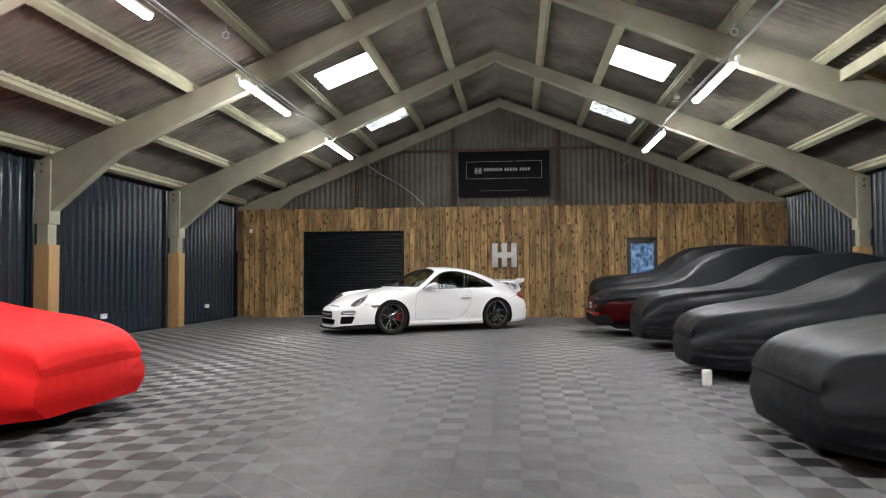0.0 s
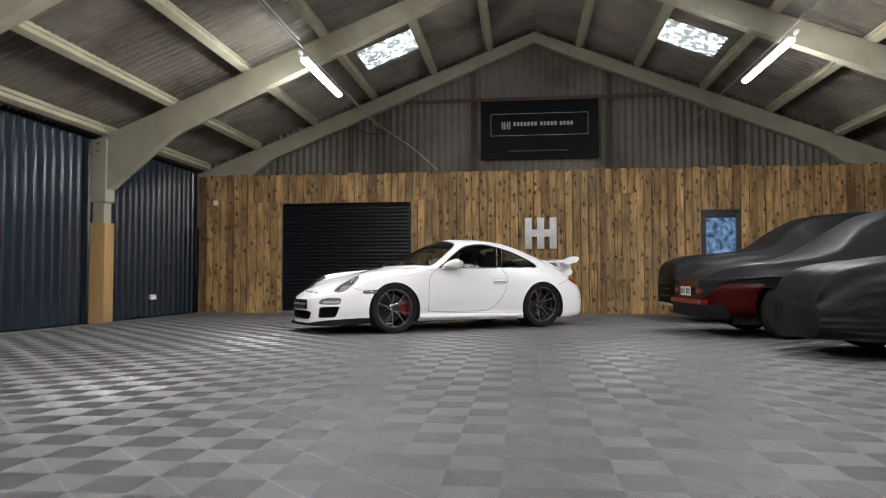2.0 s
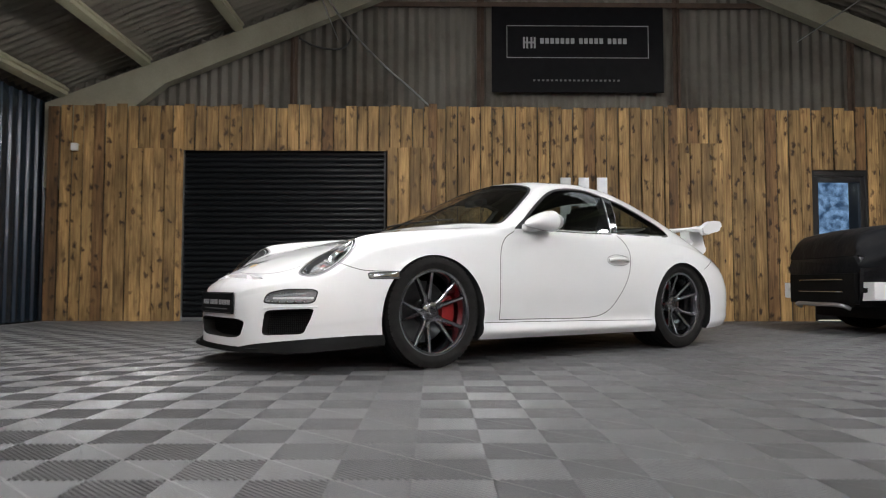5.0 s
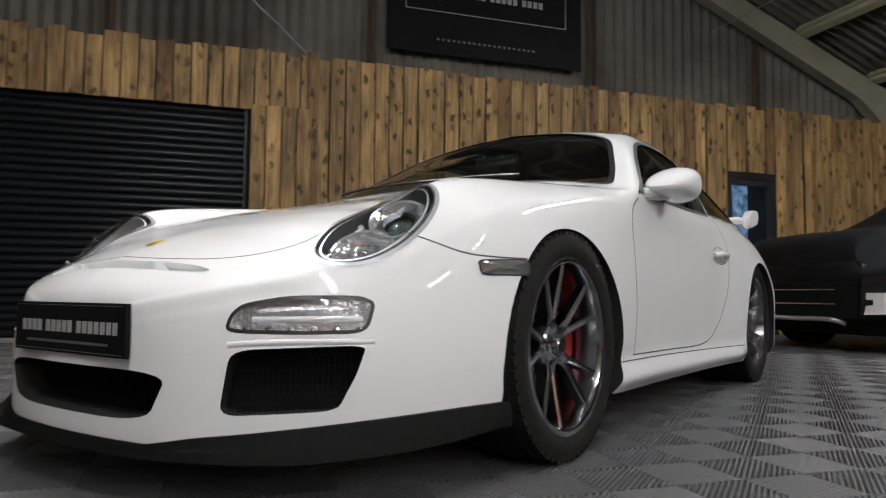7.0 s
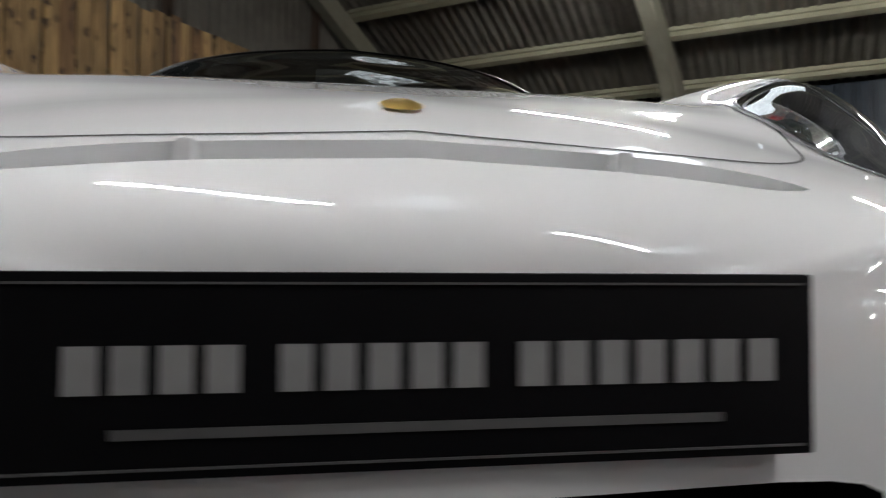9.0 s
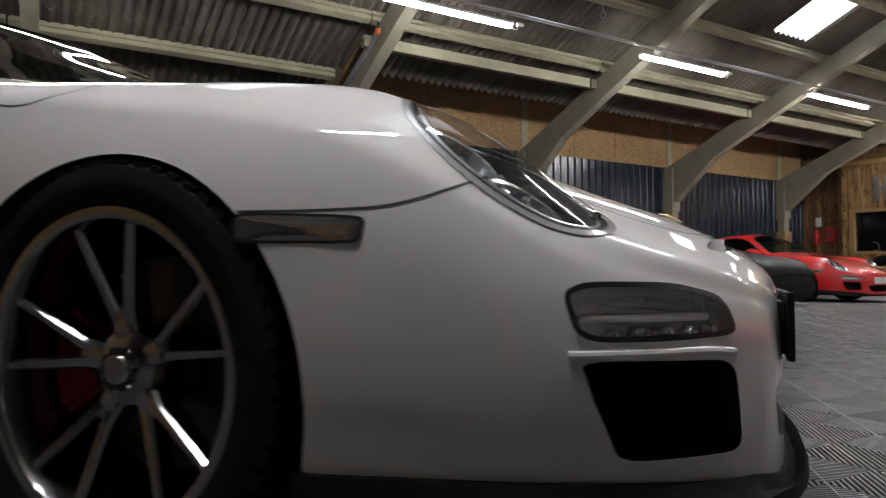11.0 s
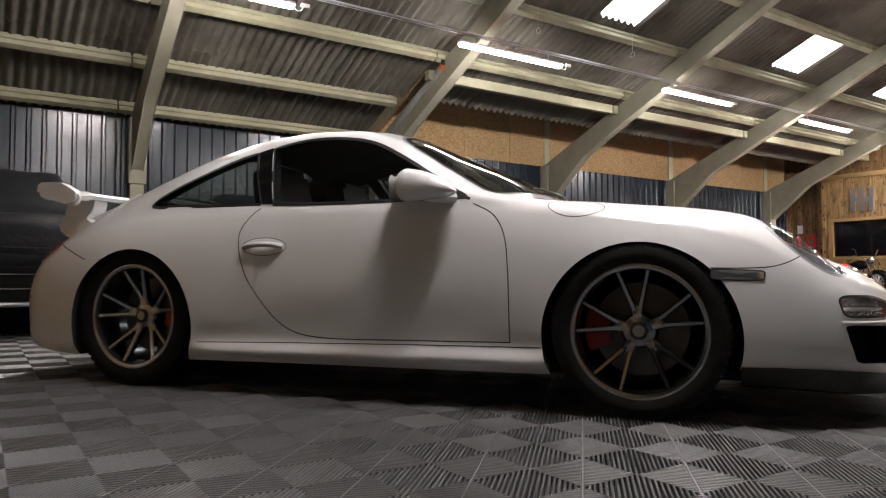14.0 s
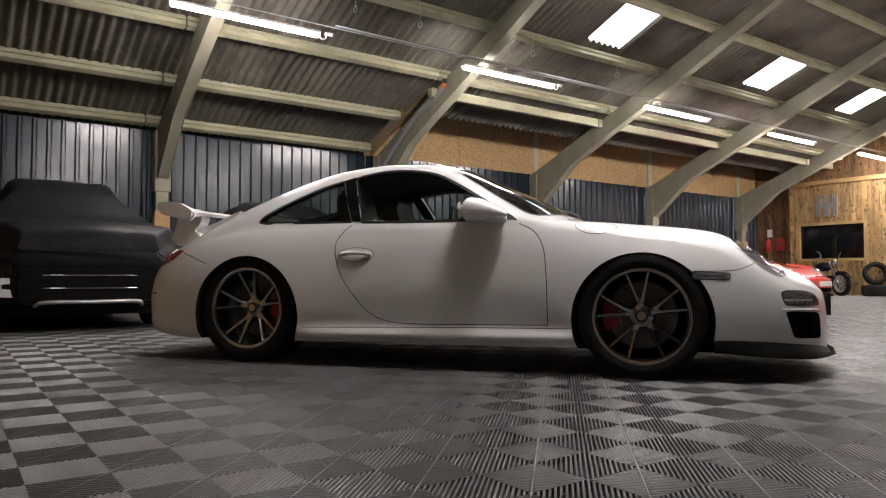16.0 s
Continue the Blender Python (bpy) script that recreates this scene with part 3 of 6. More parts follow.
nt.links.new(tc.outputs["Object"], vo.inputs["Vector"])
nt.links.new(vo.outputs["Fac"], cr.inputs[0])
nt.links.new(cr.outputs[0], pb.inputs["Emission Color"])
pb.inputs["Emission Strength"].default_value = 1.3
for side, lights in ((-1, LIGHTS_W), (1, LIGHTS_E)):
    for k, (a, b) in enumerate(lights):
        vs, n = [], 60
        for i in range(n + 1):
            y = a - 0.02 + (b - a + 0.04) * i / n
            d = 0.033 * math.sin(2 * math.pi * y / 0.146)
            for r in (2.11, 3.20):
                vs.append((RX + side * r, y, RZ + 0.193 - SLOPE * r + d))
        ob = pm("rooflight", vs, [(2 * i, 2 * i + 1, 2 * i + 3, 2 * i + 2) for i in range(n)], M_mossy if k == 0 else M_skylight)
        tagged(ob, "mossy translucent corrugated rooflight sheet" if k == 0 else "bright translucent corrugated rooflight sheet", "rooflight", "rooflights in the roof", "structure")

# ---------- concrete portal frames ----------
def portal_frame(y):
    fr = thing("portal_frame", "pale precast concrete portal frame with haunched corners", "roof frame", pose(0, y - 0.08, 0, 0, 0, -1.9), "portal frames of the barn")
    for side, name in ((-1, "west"), (1, "east")):
        out = [(0, RZ - 0.20), (0.22, RZ - 0.22 - SLOPE * 0.22), (3.0, RZ - 0.37 - SLOPE * 3.0), (4.6, RZ - 0.41 - SLOPE * 4.6), (5.72, RZ - 0.45 - SLOPE * 5.72), (5.84, 3.02), (7.0, 2.12), (7.0, 2.0), (7.17, 2.0), (7.2, RZ - SLOPE * 7.2), (0, RZ)]
        pts = [(RX + side * a, b) for a, b in out]
        bm = bm_of(*prism(pts, -0.09, 0.09))
        es = [e for e in bm.edges if abs(e.verts[0].co.y - e.verts[1].co.y) < 1e-4]
        bmesh.ops.bevel(bm, geom=es, offset=0.018, segments=2, affect="EDGES")
        part("rafter", bm, M_concrete, fr)
        bm = bmesh.new()
        add_box(bm, RX + side * 6.94, RX + side * 7.2, -0.13, 0.13, 1.95, 2.98, 0.02)
        add_box(bm, RX + side * 6.98, RX + side * 7.18, -0.10, 0.10, 1.58, 1.98, 0.02)
        part("column", bm, M_concrete, fr)
        bm = bmesh.new()
        add_box(bm, RX + side * 6.94, RX + side * 7.2, -0.125, 0.125, -0.02, 1.62, 0.006)
        part("timber_post", bm, M_post, fr, "pale sawn pine casing")
        for dz in (2.78, 2.9):
            v, f = lathe([(0, -0.02), (0.022, -0.02), (0.022, 0.02), (0, 0.02)], 10, "y")
            bolt = pm("bolt", v, f, M_rust, fr)
            bolt.location = (RX + side * 7.07, -0.14, dz)
    return fr


for y in FRAMES:
    portal_frame(y)
gf = thing("portal_frame", "pale precast concrete end frame against the gable", "roof frame", pose(0, YN + 0.2, 0), "portal frames of the barn")
for side in (-1, 1):
    pts = [(RX + side * a, b) for a, b in [(0, RZ - 0.21), (0.25, RZ - 0.23 - SLOPE * 0.25), (5.6, RZ - 0.36 - SLOPE * 5.6), (6.9, 2.2), (6.95, 1.8), (7.2, 1.8), (7.22, 2.96), (0, RZ)]]
    bm = bm_of(*prism(pts, -0.08, 0.08))
    part("rafter", bm, M_concrete, gf, smooth=False)

# purlins: one length per bay, resting on the rafters
def purlin(side, r, y0, y1):
    ang = math.atan(SLOPE) * side
    bm = bmesh.new()
    add_box(bm, -0.055, 0.055, y0 + 0.012, y1 - 0.012, -0.01, 0.155, 0.008)
    add_box(bm, -0.085, 0.085, y0 + 0.012, y1 - 0.012, 0.06, 0.10, 0.006)
    ob = part("purlin", bm, M_purlin)
    ob.matrix_world = Matrix.Translation((RX + side * r, 0, RZ - SLOPE * r)) @ pose(0, 0, 0, 0, math.degrees(ang), 0)
    tagged(ob, "pale concrete roof purlin spanning between frames", "purlin", "roof purlins", "structure")


bays = [(a, b) for a, b in zip(list(FRAMES) + [YS - 0.2], [YN + 0.2] + list(FRAMES))]
for side in (-1, 1):
    for r in PURLINS:
        for y0, y1 in bays:
            if side > 0 and r > 5.2 and y1 <= FRAMES[1] + 0.01:
                continue
            purlin(side, r, y0, y1)
# double eaves beam under the cut roof edge
for y0, y1 in bays[2:]:
    box("eaves_beam", 4.30, 4.42, y0 + 0.02, y1 - 0.02, 3.72, 3.88, M_purlin, None, bevel=0.008)
    tagged(bpy.context.scene.collection.objects[-1], "pale concrete eaves beam under the roof edge", "beam", "eaves beams", "structure")

# ---------- roller shutter, door and window in the timber wall ----------
shutter = thing("roller_shutter", "closed dark grey steel roller shutter door", "shutter", kind="structure")
for k in range(30):
    z0 = 0.04 + 0.0755 * k
    out = [(0.0, z0), (-0.012, z0 + 0.012), (-0.017, z0 + 0.035), (-0.012, z0 + 0.058), (0.0, z0 + 0.070), (0.004, z0 + 0.0755), (0.02, z0 + 0.0755), (0.02, z0)]
    v, f = prism([(YN + 0.10 + a, b) for a, b in out], -5.83, -3.13, "yz")
    pm("slat", v, f, M_shutter, shutter, sharp=60)
box("shutter_foot", -5.83, -3.13, YN + 0.07, YN + 0.13, 0.0, 0.045, M_galv, shutter)
box("guide", -5.86, -5.83, YN + 0.02, YN + 0.14, 0, 2.30, M_galv, shutter)
box("guide", -3.13, -3.10, YN + 0.02, YN + 0.14, 0, 2.30, M_shutter, shutter)
box("backing", -6.0, -3.0, YN + 0.3, YN + 0.4, 0, 2.6, M_slab, shutter, bevel=0)

M_dusk = bpy.data.materials.new("dusk_garden")
M_dusk.use_nodes = True
nt = M_dusk.node_tree
pb = nt.nodes["Principled BSDF"]
tc = nt.nodes.new("ShaderNodeTexCoord")
no = nt.nodes.new("ShaderNodeTexNoise")
no.inputs["Scale"].default_value = 9
no.inputs["Detail"].default_value = 8
cr = nt.nodes.new("ShaderNodeValToRGB")
cr.color_ramp.elements[0].position = 0.38
cr.color_ramp.elements[0].color = (0.03, 0.07, 0.14, 1)
cr.color_ramp.elements[1].position = 0.66
cr.color_ramp.elements[1].color = (0.30, 0.50, 0.80, 1)
nt.links.new(tc.outputs["Object"], no.inputs["Vector"])
nt.links.new(no.outputs["Fac"], cr.inputs[0])
nt.links.new(cr.outputs[0], pb.inputs["Emission Color"])
pb.inputs["Emission Strength"].default_value = 0.5
pb.inputs["Base Color"].default_value = (0.02, 0.03, 0.05, 1)
bd = box("backdrop", 2.0, 4.4, YG + 0.9, YG + 0.92, 0.0, 3.0, M_dusk, None, bevel=0)
tagged(bd, "blue dusk sky and trees outside the door", "backdrop", kind="structure")
door = thing("door_1", "dark framed outside door with a glazed upper half", "door", kind="structure")
bm = bmesh.new()
for a in ((2.62, 2.735, 0, 2.22), (3.425, 3.60, 0, 2.22), (2.735, 3.425, 1.965, 2.22)):
    add_box(bm, a[0], a[1], YN + 0.026, YN + 0.12, a[2], a[3], 0.006)
part("door_frame", bm, M_black, door)
bm = bmesh.new()
for a in ((2.735, 2.785, 0.02, 1.965), (3.36, 3.425, 0.02, 1.965), (2.785, 3.36, 1.89, 1.965), (2.785, 3.36, 0.02, 1.0)):
    add_box(bm, a[0], a[1], YN + 0.04, YN + 0.10, a[2], a[3], 0.005)
part("door_leaf", bm, M_black, door)
pane = box("pane", 2.785, 3.36, YN + 0.065, YN + 0.072, 1.0, 1.89, M_clear, door, bevel=0)
bm = bm_of(*tube([(2.84, YN + 0.02, 1.02), (2.84, YN - 0.03, 1.02), (2.95, YN - 0.03, 1.02)], 0.009))
part("handle", bm, M_chrome, door)

# ---------- banner and wall emblem ----------
banner = thing("banner", "black advertising banner with a thin white frame and pale lettering bars", "banner")
BX0, BX1, BZ0, BZ1, BY = -1.65, 0.76, 3.17, 4.385, YG - 0.15
box("cloth", BX0, BX1, BY, BY + 0.02, BZ0, BZ1, M_plate, banner, bevel=0.004)
fx0, fx1, fz0, fz1 = BX0 + 0.21, BX1 - 0.21, 3.655, 4.115
for a in ((fx0, fx1, fz0, fz0 + 0.008), (fx0, fx1, fz1 - 0.008, fz1), (fx0, fx0 + 0.008, fz0, fz1), (fx1 - 0.008, fx1, fz0, fz1)):
    box("frame_line", a[0], a[1], BY - 0.004, BY - 0.001, a[2], a[3], M_mark, banner, bevel=0)
for dx in (0.0, 0.045, 0.105, 0.15):
    box("emblem_bar", fx0 + 0.23 + dx, fx0 + 0.255 + dx, BY - 0.004, BY - 0.001, 3.79, 3.95, M_mark, banner, bevel=0)
box("emblem_bar", fx0 + 0.23, fx0 + 0.405, BY - 0.005, BY - 0.0045, 3.86, 3.885, M_mark, banner, bevel=0)
lx = fx0 + 0.47
for word in (7, 5, 4):
    for k in range(word):
        box("lettering_bar", lx, lx + 0.050, BY - 0.004, BY - 0.001, 3.858, 3.935, M_mark, banner, bevel=0)
        lx += 0.0715
    lx += 0.045
for k in range(20):
    box("small_bar", BX0 + 0.58 + 0.062 * k, BX0 + 0.61 + 0.062 * k, BY - 0.004, BY - 0.001, 3.325, 3.35, M_dim, banner, bevel=0)


def wall_emblem(x0, x1, z0, z1, y, back, mat, label):
    """Twin-barred cut metal emblem."""
    em = thing("wall_emblem", label, "emblem")
    w = x1 - x0
    for a, b in ((0, 0.22), (0.39, 0.61), (0.78, 1.0)):
        box("upright", x0 + a * w, x0 + b * w, y, y + back, z0, z1, mat, em, bevel=0.003)
    box("crossbar", x0 + 0.1 * w, x0 + 0.9 * w, y + 0.003, y + back - 0.003, z0 + 0.39 * (z1 - z0), z0 + 0.62 * (z1 - z0), mat, em, bevel=0.003)
    return em


wall_emblem(-0.755, -0.125, 1.30, 1.925, YN - 0.075, 0.03, M_galv, "brushed galvanised steel emblem on timber boards")

# ---------- tube lamps, conduit and hooks ----------
def tube_lamp(x, y0, z=3.71, n=0):
    t = thing("tube_lamp", "lit white tube lamp slung from a cable", "lamp", pose(x, y0, z), "tube lamps in two rows")
    L_ = 1.88
    v, f = lathe([(0.0, 0.0), (0.026, 0.004), (0.034, 0.03), (0.034, L_ - 0.03), (0.026, L_ - 0.004), (0.0, L_)], 16, "y")
    tb = pm("tube", [(a * 1.45, -b, c * 0.74) for a, b, c in v], [tuple(reversed(q)) for q in f], M_tubeglow, t)
    bm = bmesh.new()
    add_box(bm, -0.052, 0.052, -L_ - 0.01, 0.01, 0.019, 0.05, 0.004)
    part("batten", bm, M_white_pl, t)
    bm = bm_of(*tube([(0, -L_, 0), (0, -L_ - 0.05, -0.035), (0, -L_ - 0.1, -0.02), (0, -L_ - 0.12, 0.03), (0, -L_ - 0.15, 0.07)], 0.006))
    part("lead", bm, M_white_pl, t)
    bm = bmesh.new()
    add_box(bm, -0.02, 0.02, -L_ - 0.2, -L_ - 0.1, 0.03, 0.07, 0.006)
    part("plug", bm, M_white_pl, t)
    for y in (-0.25, -L_ + 0.25):
        bm = bm_of(*tube([(0, y, 0.05), (0, y, 0.14)], 0.004))
        part("hanger", bm, M_galv, t)
    return t


for k in range(5):
    tube_lamp(2.60, 15.73 - 4.29 * k)
    tube_lamp(-3.78, 15.77 - 4.29 * k)
for x in (2.59, -3.78):
    run = thing("cable_run", "galvanised catenary wire and conduit carrying lamp cables", "cable")
    bm = bm_of(*tube([(x, YN + 0.1, 3.86), (x, YS, 3.86)], 0.007))
    part("wire", bm, M_galv, run)
    bm = bm_of(*tube([(x + 0.02, 13.6, 3.90), (x + 0.02, YS, 3.90)], 0.016))
    part("conduit", bm, M_galv, run)
cb = thing("loose_cable", "grey cable sagging across the gable from lamp to boards", "cable")
bm = bm_of(*tube(flow([(-3.74, 16.1, 3.86), (-3.6, 17.6, 3.7), (-3.1, 18.9, 3.45), (-2.8, YN + 0.1, 3.2), (-2.45, YN + 0.06, 2.86)], 6), 0.012))
part("cable", bm, M_galv, cb)
cb = thing("cable_loop", "dark cable looped against the gable sheets", "cable")
bm = bm_of(*tube(flow([(-4.35, YG - 0.06, 3.95), (-4.1, YG - 0.08, 3.82), (-3.75, YG - 0.08, 3.80), (-3.62, YG - 0.08, 3.95), (-3.7, YG - 0.08, 4.2), (-3.9, YG - 0.08, 4.35)], 6), 0.014))
part("cable", bm, M_gap, cb)
for x, y in ((2.72, 13.24), (2.70, 12.17), (2.72, 7.8), (-3.77, 13.08), (-3.84, 9.19), (2.72, 9.9)):
    hook = thing("ring_hook", "small steel ring hanging on wire from the roof", "hook", group="ring hooks under the roof")
    z = roof_z(x)
    bm = bm_of(*tube([(x, y, z + 0.1), (x, y, z - 0.22)], 0.004, 6))
    part("wire", bm, M_galv, hook)
    bm = bm_of(*tube([(x + 0.045 * math.sin(a), y, z - 0.265 + 0.045 * math.cos(a)) for a in np.linspace(0, 2 * math.pi, 16, endpoint=False)], 0.008, 6, True))
    part("ring", bm, M_galv, hook)

# ---------- the white sports coupe ----------
# car space: x forward from the front axle, y to its left, z up from the floor
CAR = pose(-2.939, 14.198, 0, 0, 0, 216.1)

c_w = curve((0.972, 0.05), (0.966, 0.17), (0.95, 0.30), (0.936, 0.37), (0.910, 0.430), (0.882, 0.490), (0.836, 0.563), (0.780, 0.628), (0.712, 0.690), (0.580, 0.770), (0.40, 0.838), (0.2, 0.868), (0.0, 0.876), (-0.4, 0.868), (-0.9, 0.858), (-1.5, 0.866), (-1.95, 0.893), (-2.35, 0.908), (-2.7, 0.890), (-2.95, 0.848), (-3.12, 0.778), (-3.24, 0.67), (-3.32, 0.50), (-3.36, 0.30), (-3.385, 0.08))
c_b = curve((0.97, 0.128), (0.85, 0.150), (0.7, 0.188), (0.36, 0.200), (-0.3, 0.155), (-0.38, 0.15), (-1.96, 0.142), (-2.7, 0.14), (-3.2, 0.18), (-3.385, 0.24))
c_c = curve((0.972, 0.40), (0.966, 0.435), (0.95, 0.47), (0.915, 0.505), (0.87, 0.535), (0.80, 0.572), (0.70, 0.612), (0.5, 0.658), (0.25, 0.712), (0.0, 0.764), (-0.25, 0.818), (-0.37, 0.85), (-0.5, 0.918), (-0.7, 1.03), (-0.89, 1.13), (-1.05, 1.208), (-1.17, 1.254), (-1.3, 1.279), (-1.5, 1.284), (-1.8, 1.262), (-2.1, 1.195), (-2.4, 1.095), (-2.7, 0.985), (-2.95, 0.885), (-3.15, 0.79), (-3.28, 0.69), (-3.35, 0.58), (-3.385, 0.46))
c_cy = curve((0.972, 0.03), (0.95, 0.19), (0.915, 0.32), (0.86, 0.435), (0.78, 0.535), (0.68, 0.602), (0.5, 0.645), (0.36, 0.655), (0.0, 0.665), (-0.3, 0.70), (-0.45, 0.745), (-0.58, 0.772), (-0.70, 0.748), (-0.80, 0.712), (-0.95, 0.652), (-1.10, 0.592), (-1.3, 0.556), (-1.6, 0.545), (-1.9, 0.555), (-2.2, 0.56), (-2.5, 0.57), (-2.8, 0.585), (-3.05, 0.565), (-3.25, 0.42), (-3.34, 0.26), (-3.385, 0.05))
c_cz = curve((0.972, 0.39), (0.95, 0.435), (0.915, 0.462), (0.86, 0.485), (0.78, 0.512), (0.68, 0.552), (0.56, 0.650), (0.456, 0.722), (0.36, 0.762), (0.2, 0.788), (0.0, 0.808), (-0.2, 0.826), (-0.4, 0.838), (-0.52, 0.846), (-0.60, 0.862), (-0.70, 0.912), (-0.80, 0.968), (-0.95, 1.058), (-1.10, 1.142), (-1.3, 1.203), (-1.55, 1.218), (-1.8, 1.196), (-2.1, 1.13), (-2.4, 1.03), (-2.6, 0.95), (-2.73, 0.893), (-2.87, 0.825), (-3.0, 0.762), (-3.1, 0.722), (-3.2, 0.688), (-3.3, 0.63), (-3.35, 0.56), (-3.385, 0.45))
c_sy = curve((0.972, 0.04), (0.95, 0.25), (0.912, 0.382), (0.840, 0.514), (0.722, 0.640), (0.588, 0.725), (0.4, 0.785), (0.0, 0.81), (-0.4, 0.812), (-0.65, 0.818), (-1.2, 0.818), (-1.7, 0.818), (-2.1, 0.808), (-2.4, 0.795), (-2.7, 0.775), (-3.0, 0.715), (-3.17, 0.61), (-3.3, 0.40), (-3.385, 0.07))
c_sz = curve((0.972, 0.365), (0.95, 0.405), (0.9, 0.432), (0.8, 0.462), (0.68, 0.503), (0.5, 0.605), (0.36, 0.675), (0.0, 0.742), (-0.35, 0.79), (-0.65, 0.812), (-1.2, 0.82), (-1.7, 0.828), (-2.1, 0.836), (-2.4, 0.818), (-2.7, 0.765), (-3.0, 0.69), (-3.2, 0.632), (-3.33, 0.54), (-3.385, 0.42))
c_m = curve((0.97, 0.30), (0.6, 0.36), (0.3, 0.42), (0.0, 0.45), (-0.6, 0.46), (-1.5, 0.46), (-2.0, 0.50), (-2.4, 0.54), (-2.8, 0.50), (-3.2, 0.42), (-3.385, 0.36))


centre_line = c_c


def c_c(x):
    """Centre line height, with the crown of the bonnet."""
    u = min(max((0.80 - x) / 0.55, 0), 1) * min(max((x + 0.95) / 0.40, 0), 1)
    return centre_line(x) + 0.032 * u * u * (3 - 2 * u)


# how far the bonnet dips beside the wings
c_dip = curve((-0.45, 0.0), (-0.15, 0.014), (0.1, 0.028), (0.36, 0.036), (0.5, 0.016), (0.62, 0.002), (0.74, 0.0))


def car_section(x):
    """Half of the body's outline at one station, from the sill up to the centre line."""
    w, b, mz = c_w(x), c_b(x), c_m(x)
    sy, sz, cy, cz, zc = c_sy(x), c_sz(x), c_cy(x), c_cz(x), c_c(x)
    cabin = min(max((-0.45 - x) / 0.35, 0), 1) * min(max((x + 2.75) / 0.5, 0), 1)
    waist = 0.012 * min(max((-0.3 - x) / 0.4, 0), 1) * min(max((x + 1.9) / 0.4, 0), 1)
    tuck = 0.03 if x < 0.35 else 0.012
    k = min(max((-0.28 - x) / 0.12, 0), 1) * min(max((x + 2.0) / 0.12, 0), 1)
    pts = [(w - tuck, b), (w - 0.008 + 0.016 * k, b + min(0.045, 0.18 * (mz - b))), (w - 0.004 - 0.010 * k, b + min(0.105, 0.38 * (mz - b))), (w - waist, b + (mz - b) * 0.55), (w, mz),
           (w - (w - sy) * 0.28, mz + (sz - mz) * 0.55),
           (w - (w - sy) * 0.72, mz + (sz - mz) * 0.88),
           (sy, sz)]
    bulge = 0.012 + 0.012 * cabin
    dy, dz = cy - sy, cz - sz
    n = math.hypot(dy, dz) or 1
    pts.append((sy + dy * 0.5 + bulge * abs(dz) / n, sz + dz * 0.5 + bulge * abs(dy) / n * 0.8))
    pts.append((cy, cz))
    pts.append((cy * 0.80, cz + (zc - cz) * 0.36 + 0.004 * cabin - c_dip(x)))
    pts.append((cy * 0.5, cz + (zc - cz) * 0.75 - 0.35 * c_dip(x)))
    pts.append((0.0, zc))
    return pts


def stations(a, b, n):
    return [a + (b - a) * i / n for i in range(n + 1)]


XS = [0.972, 0.970, 0.966, 0.960, 0.952, 0.943, 0.932, 0.918, 0.902, 0.884, 0.864, 0.84, 0.815, 0.79]
XS += stations(0.765, -3.05, 150)
XS += [-3.075, -3.10, -3.125, -3.15, -3.175, -3.20, -3.225, -3.25, -3.272, -3.292, -3.31, -3.325, -3.34, -3.352, -3.362, -3.37, -3.377, -3.382, -3.385]


def body_solid():
    vs, fs = [], []
    rows = []
    for x in XS:
        half = flow(car_section(x), 5)
        ring = [(x, p[0], p[1]) for p in half] + [(x, -p[0], p[1]) for p in reversed(half[:-1])]
        rows.append(range(len(vs), len(vs) + len(ring)))
        vs.extend(ring)
    k = len(rows[0])
    for a, b in zip(rows, rows[1:]):
        for q in range(k):
            r = (q + 1) % k
            fs.append((a[q], a[r], b[r], b[q]))
    fs.append(tuple(reversed(rows[0])))
    fs.append(tuple(rows[-1]))
    return vs, fs


def cavity_solid():
    vs, fs, rows = [], [], []
    for x in stations(-0.50, -2.72, 40):
        sy, sz, cy, cz, zc = c_sy(x), c_sz(x), c_cy(x), c_cz(x), c_c(x)
        half = flow([(sy - 0.075, 0.30), (sy - 0.07, 0.5), (sy - 0.06, sz - 0.03), ((sy + cy) / 2 - 0.035, (sz + cz) / 2 - 0.012), (cy - 0.045, cz - 0.03), (cy * 0.5, cz + (zc - cz) * 0.75 - 0.034), (0, zc - 0.034)], 4)
        ring = [(x, p[0], p[1]) for p in half] + [(x, -p[0], p[1]) for p in reversed(half[:-1])]
        rows.append(range(len(vs), len(vs) + len(ring)))
        vs.extend(ring)
    k = len(rows[0])
    for a, b in zip(rows, rows[1:]):
        for q in range(k):
            r = (q + 1) % k
            fs.append((a[q], a[r], b[r], b[q]))
    fs.append(tuple(reversed(rows[0])))
    fs.append(tuple(rows[-1]))
    return vs, fs


def out_mesh(name, vs, fs, *mats):
    bm = bm_of(vs, fs)
    bmesh.ops.remove_doubles(bm, verts=bm.verts, dist=1e-5)
    bmesh.ops.dissolve_degenerate(bm, edges=bm.edges, dist=1e-6)
    bmesh.ops.recalc_face_normals(bm, faces=bm.faces)
    me = bpy.data.meshes.new(name)
    bm.to_mesh(me)
    bm.free()
    for m in mats:
        me.materials.append(m)
    return me


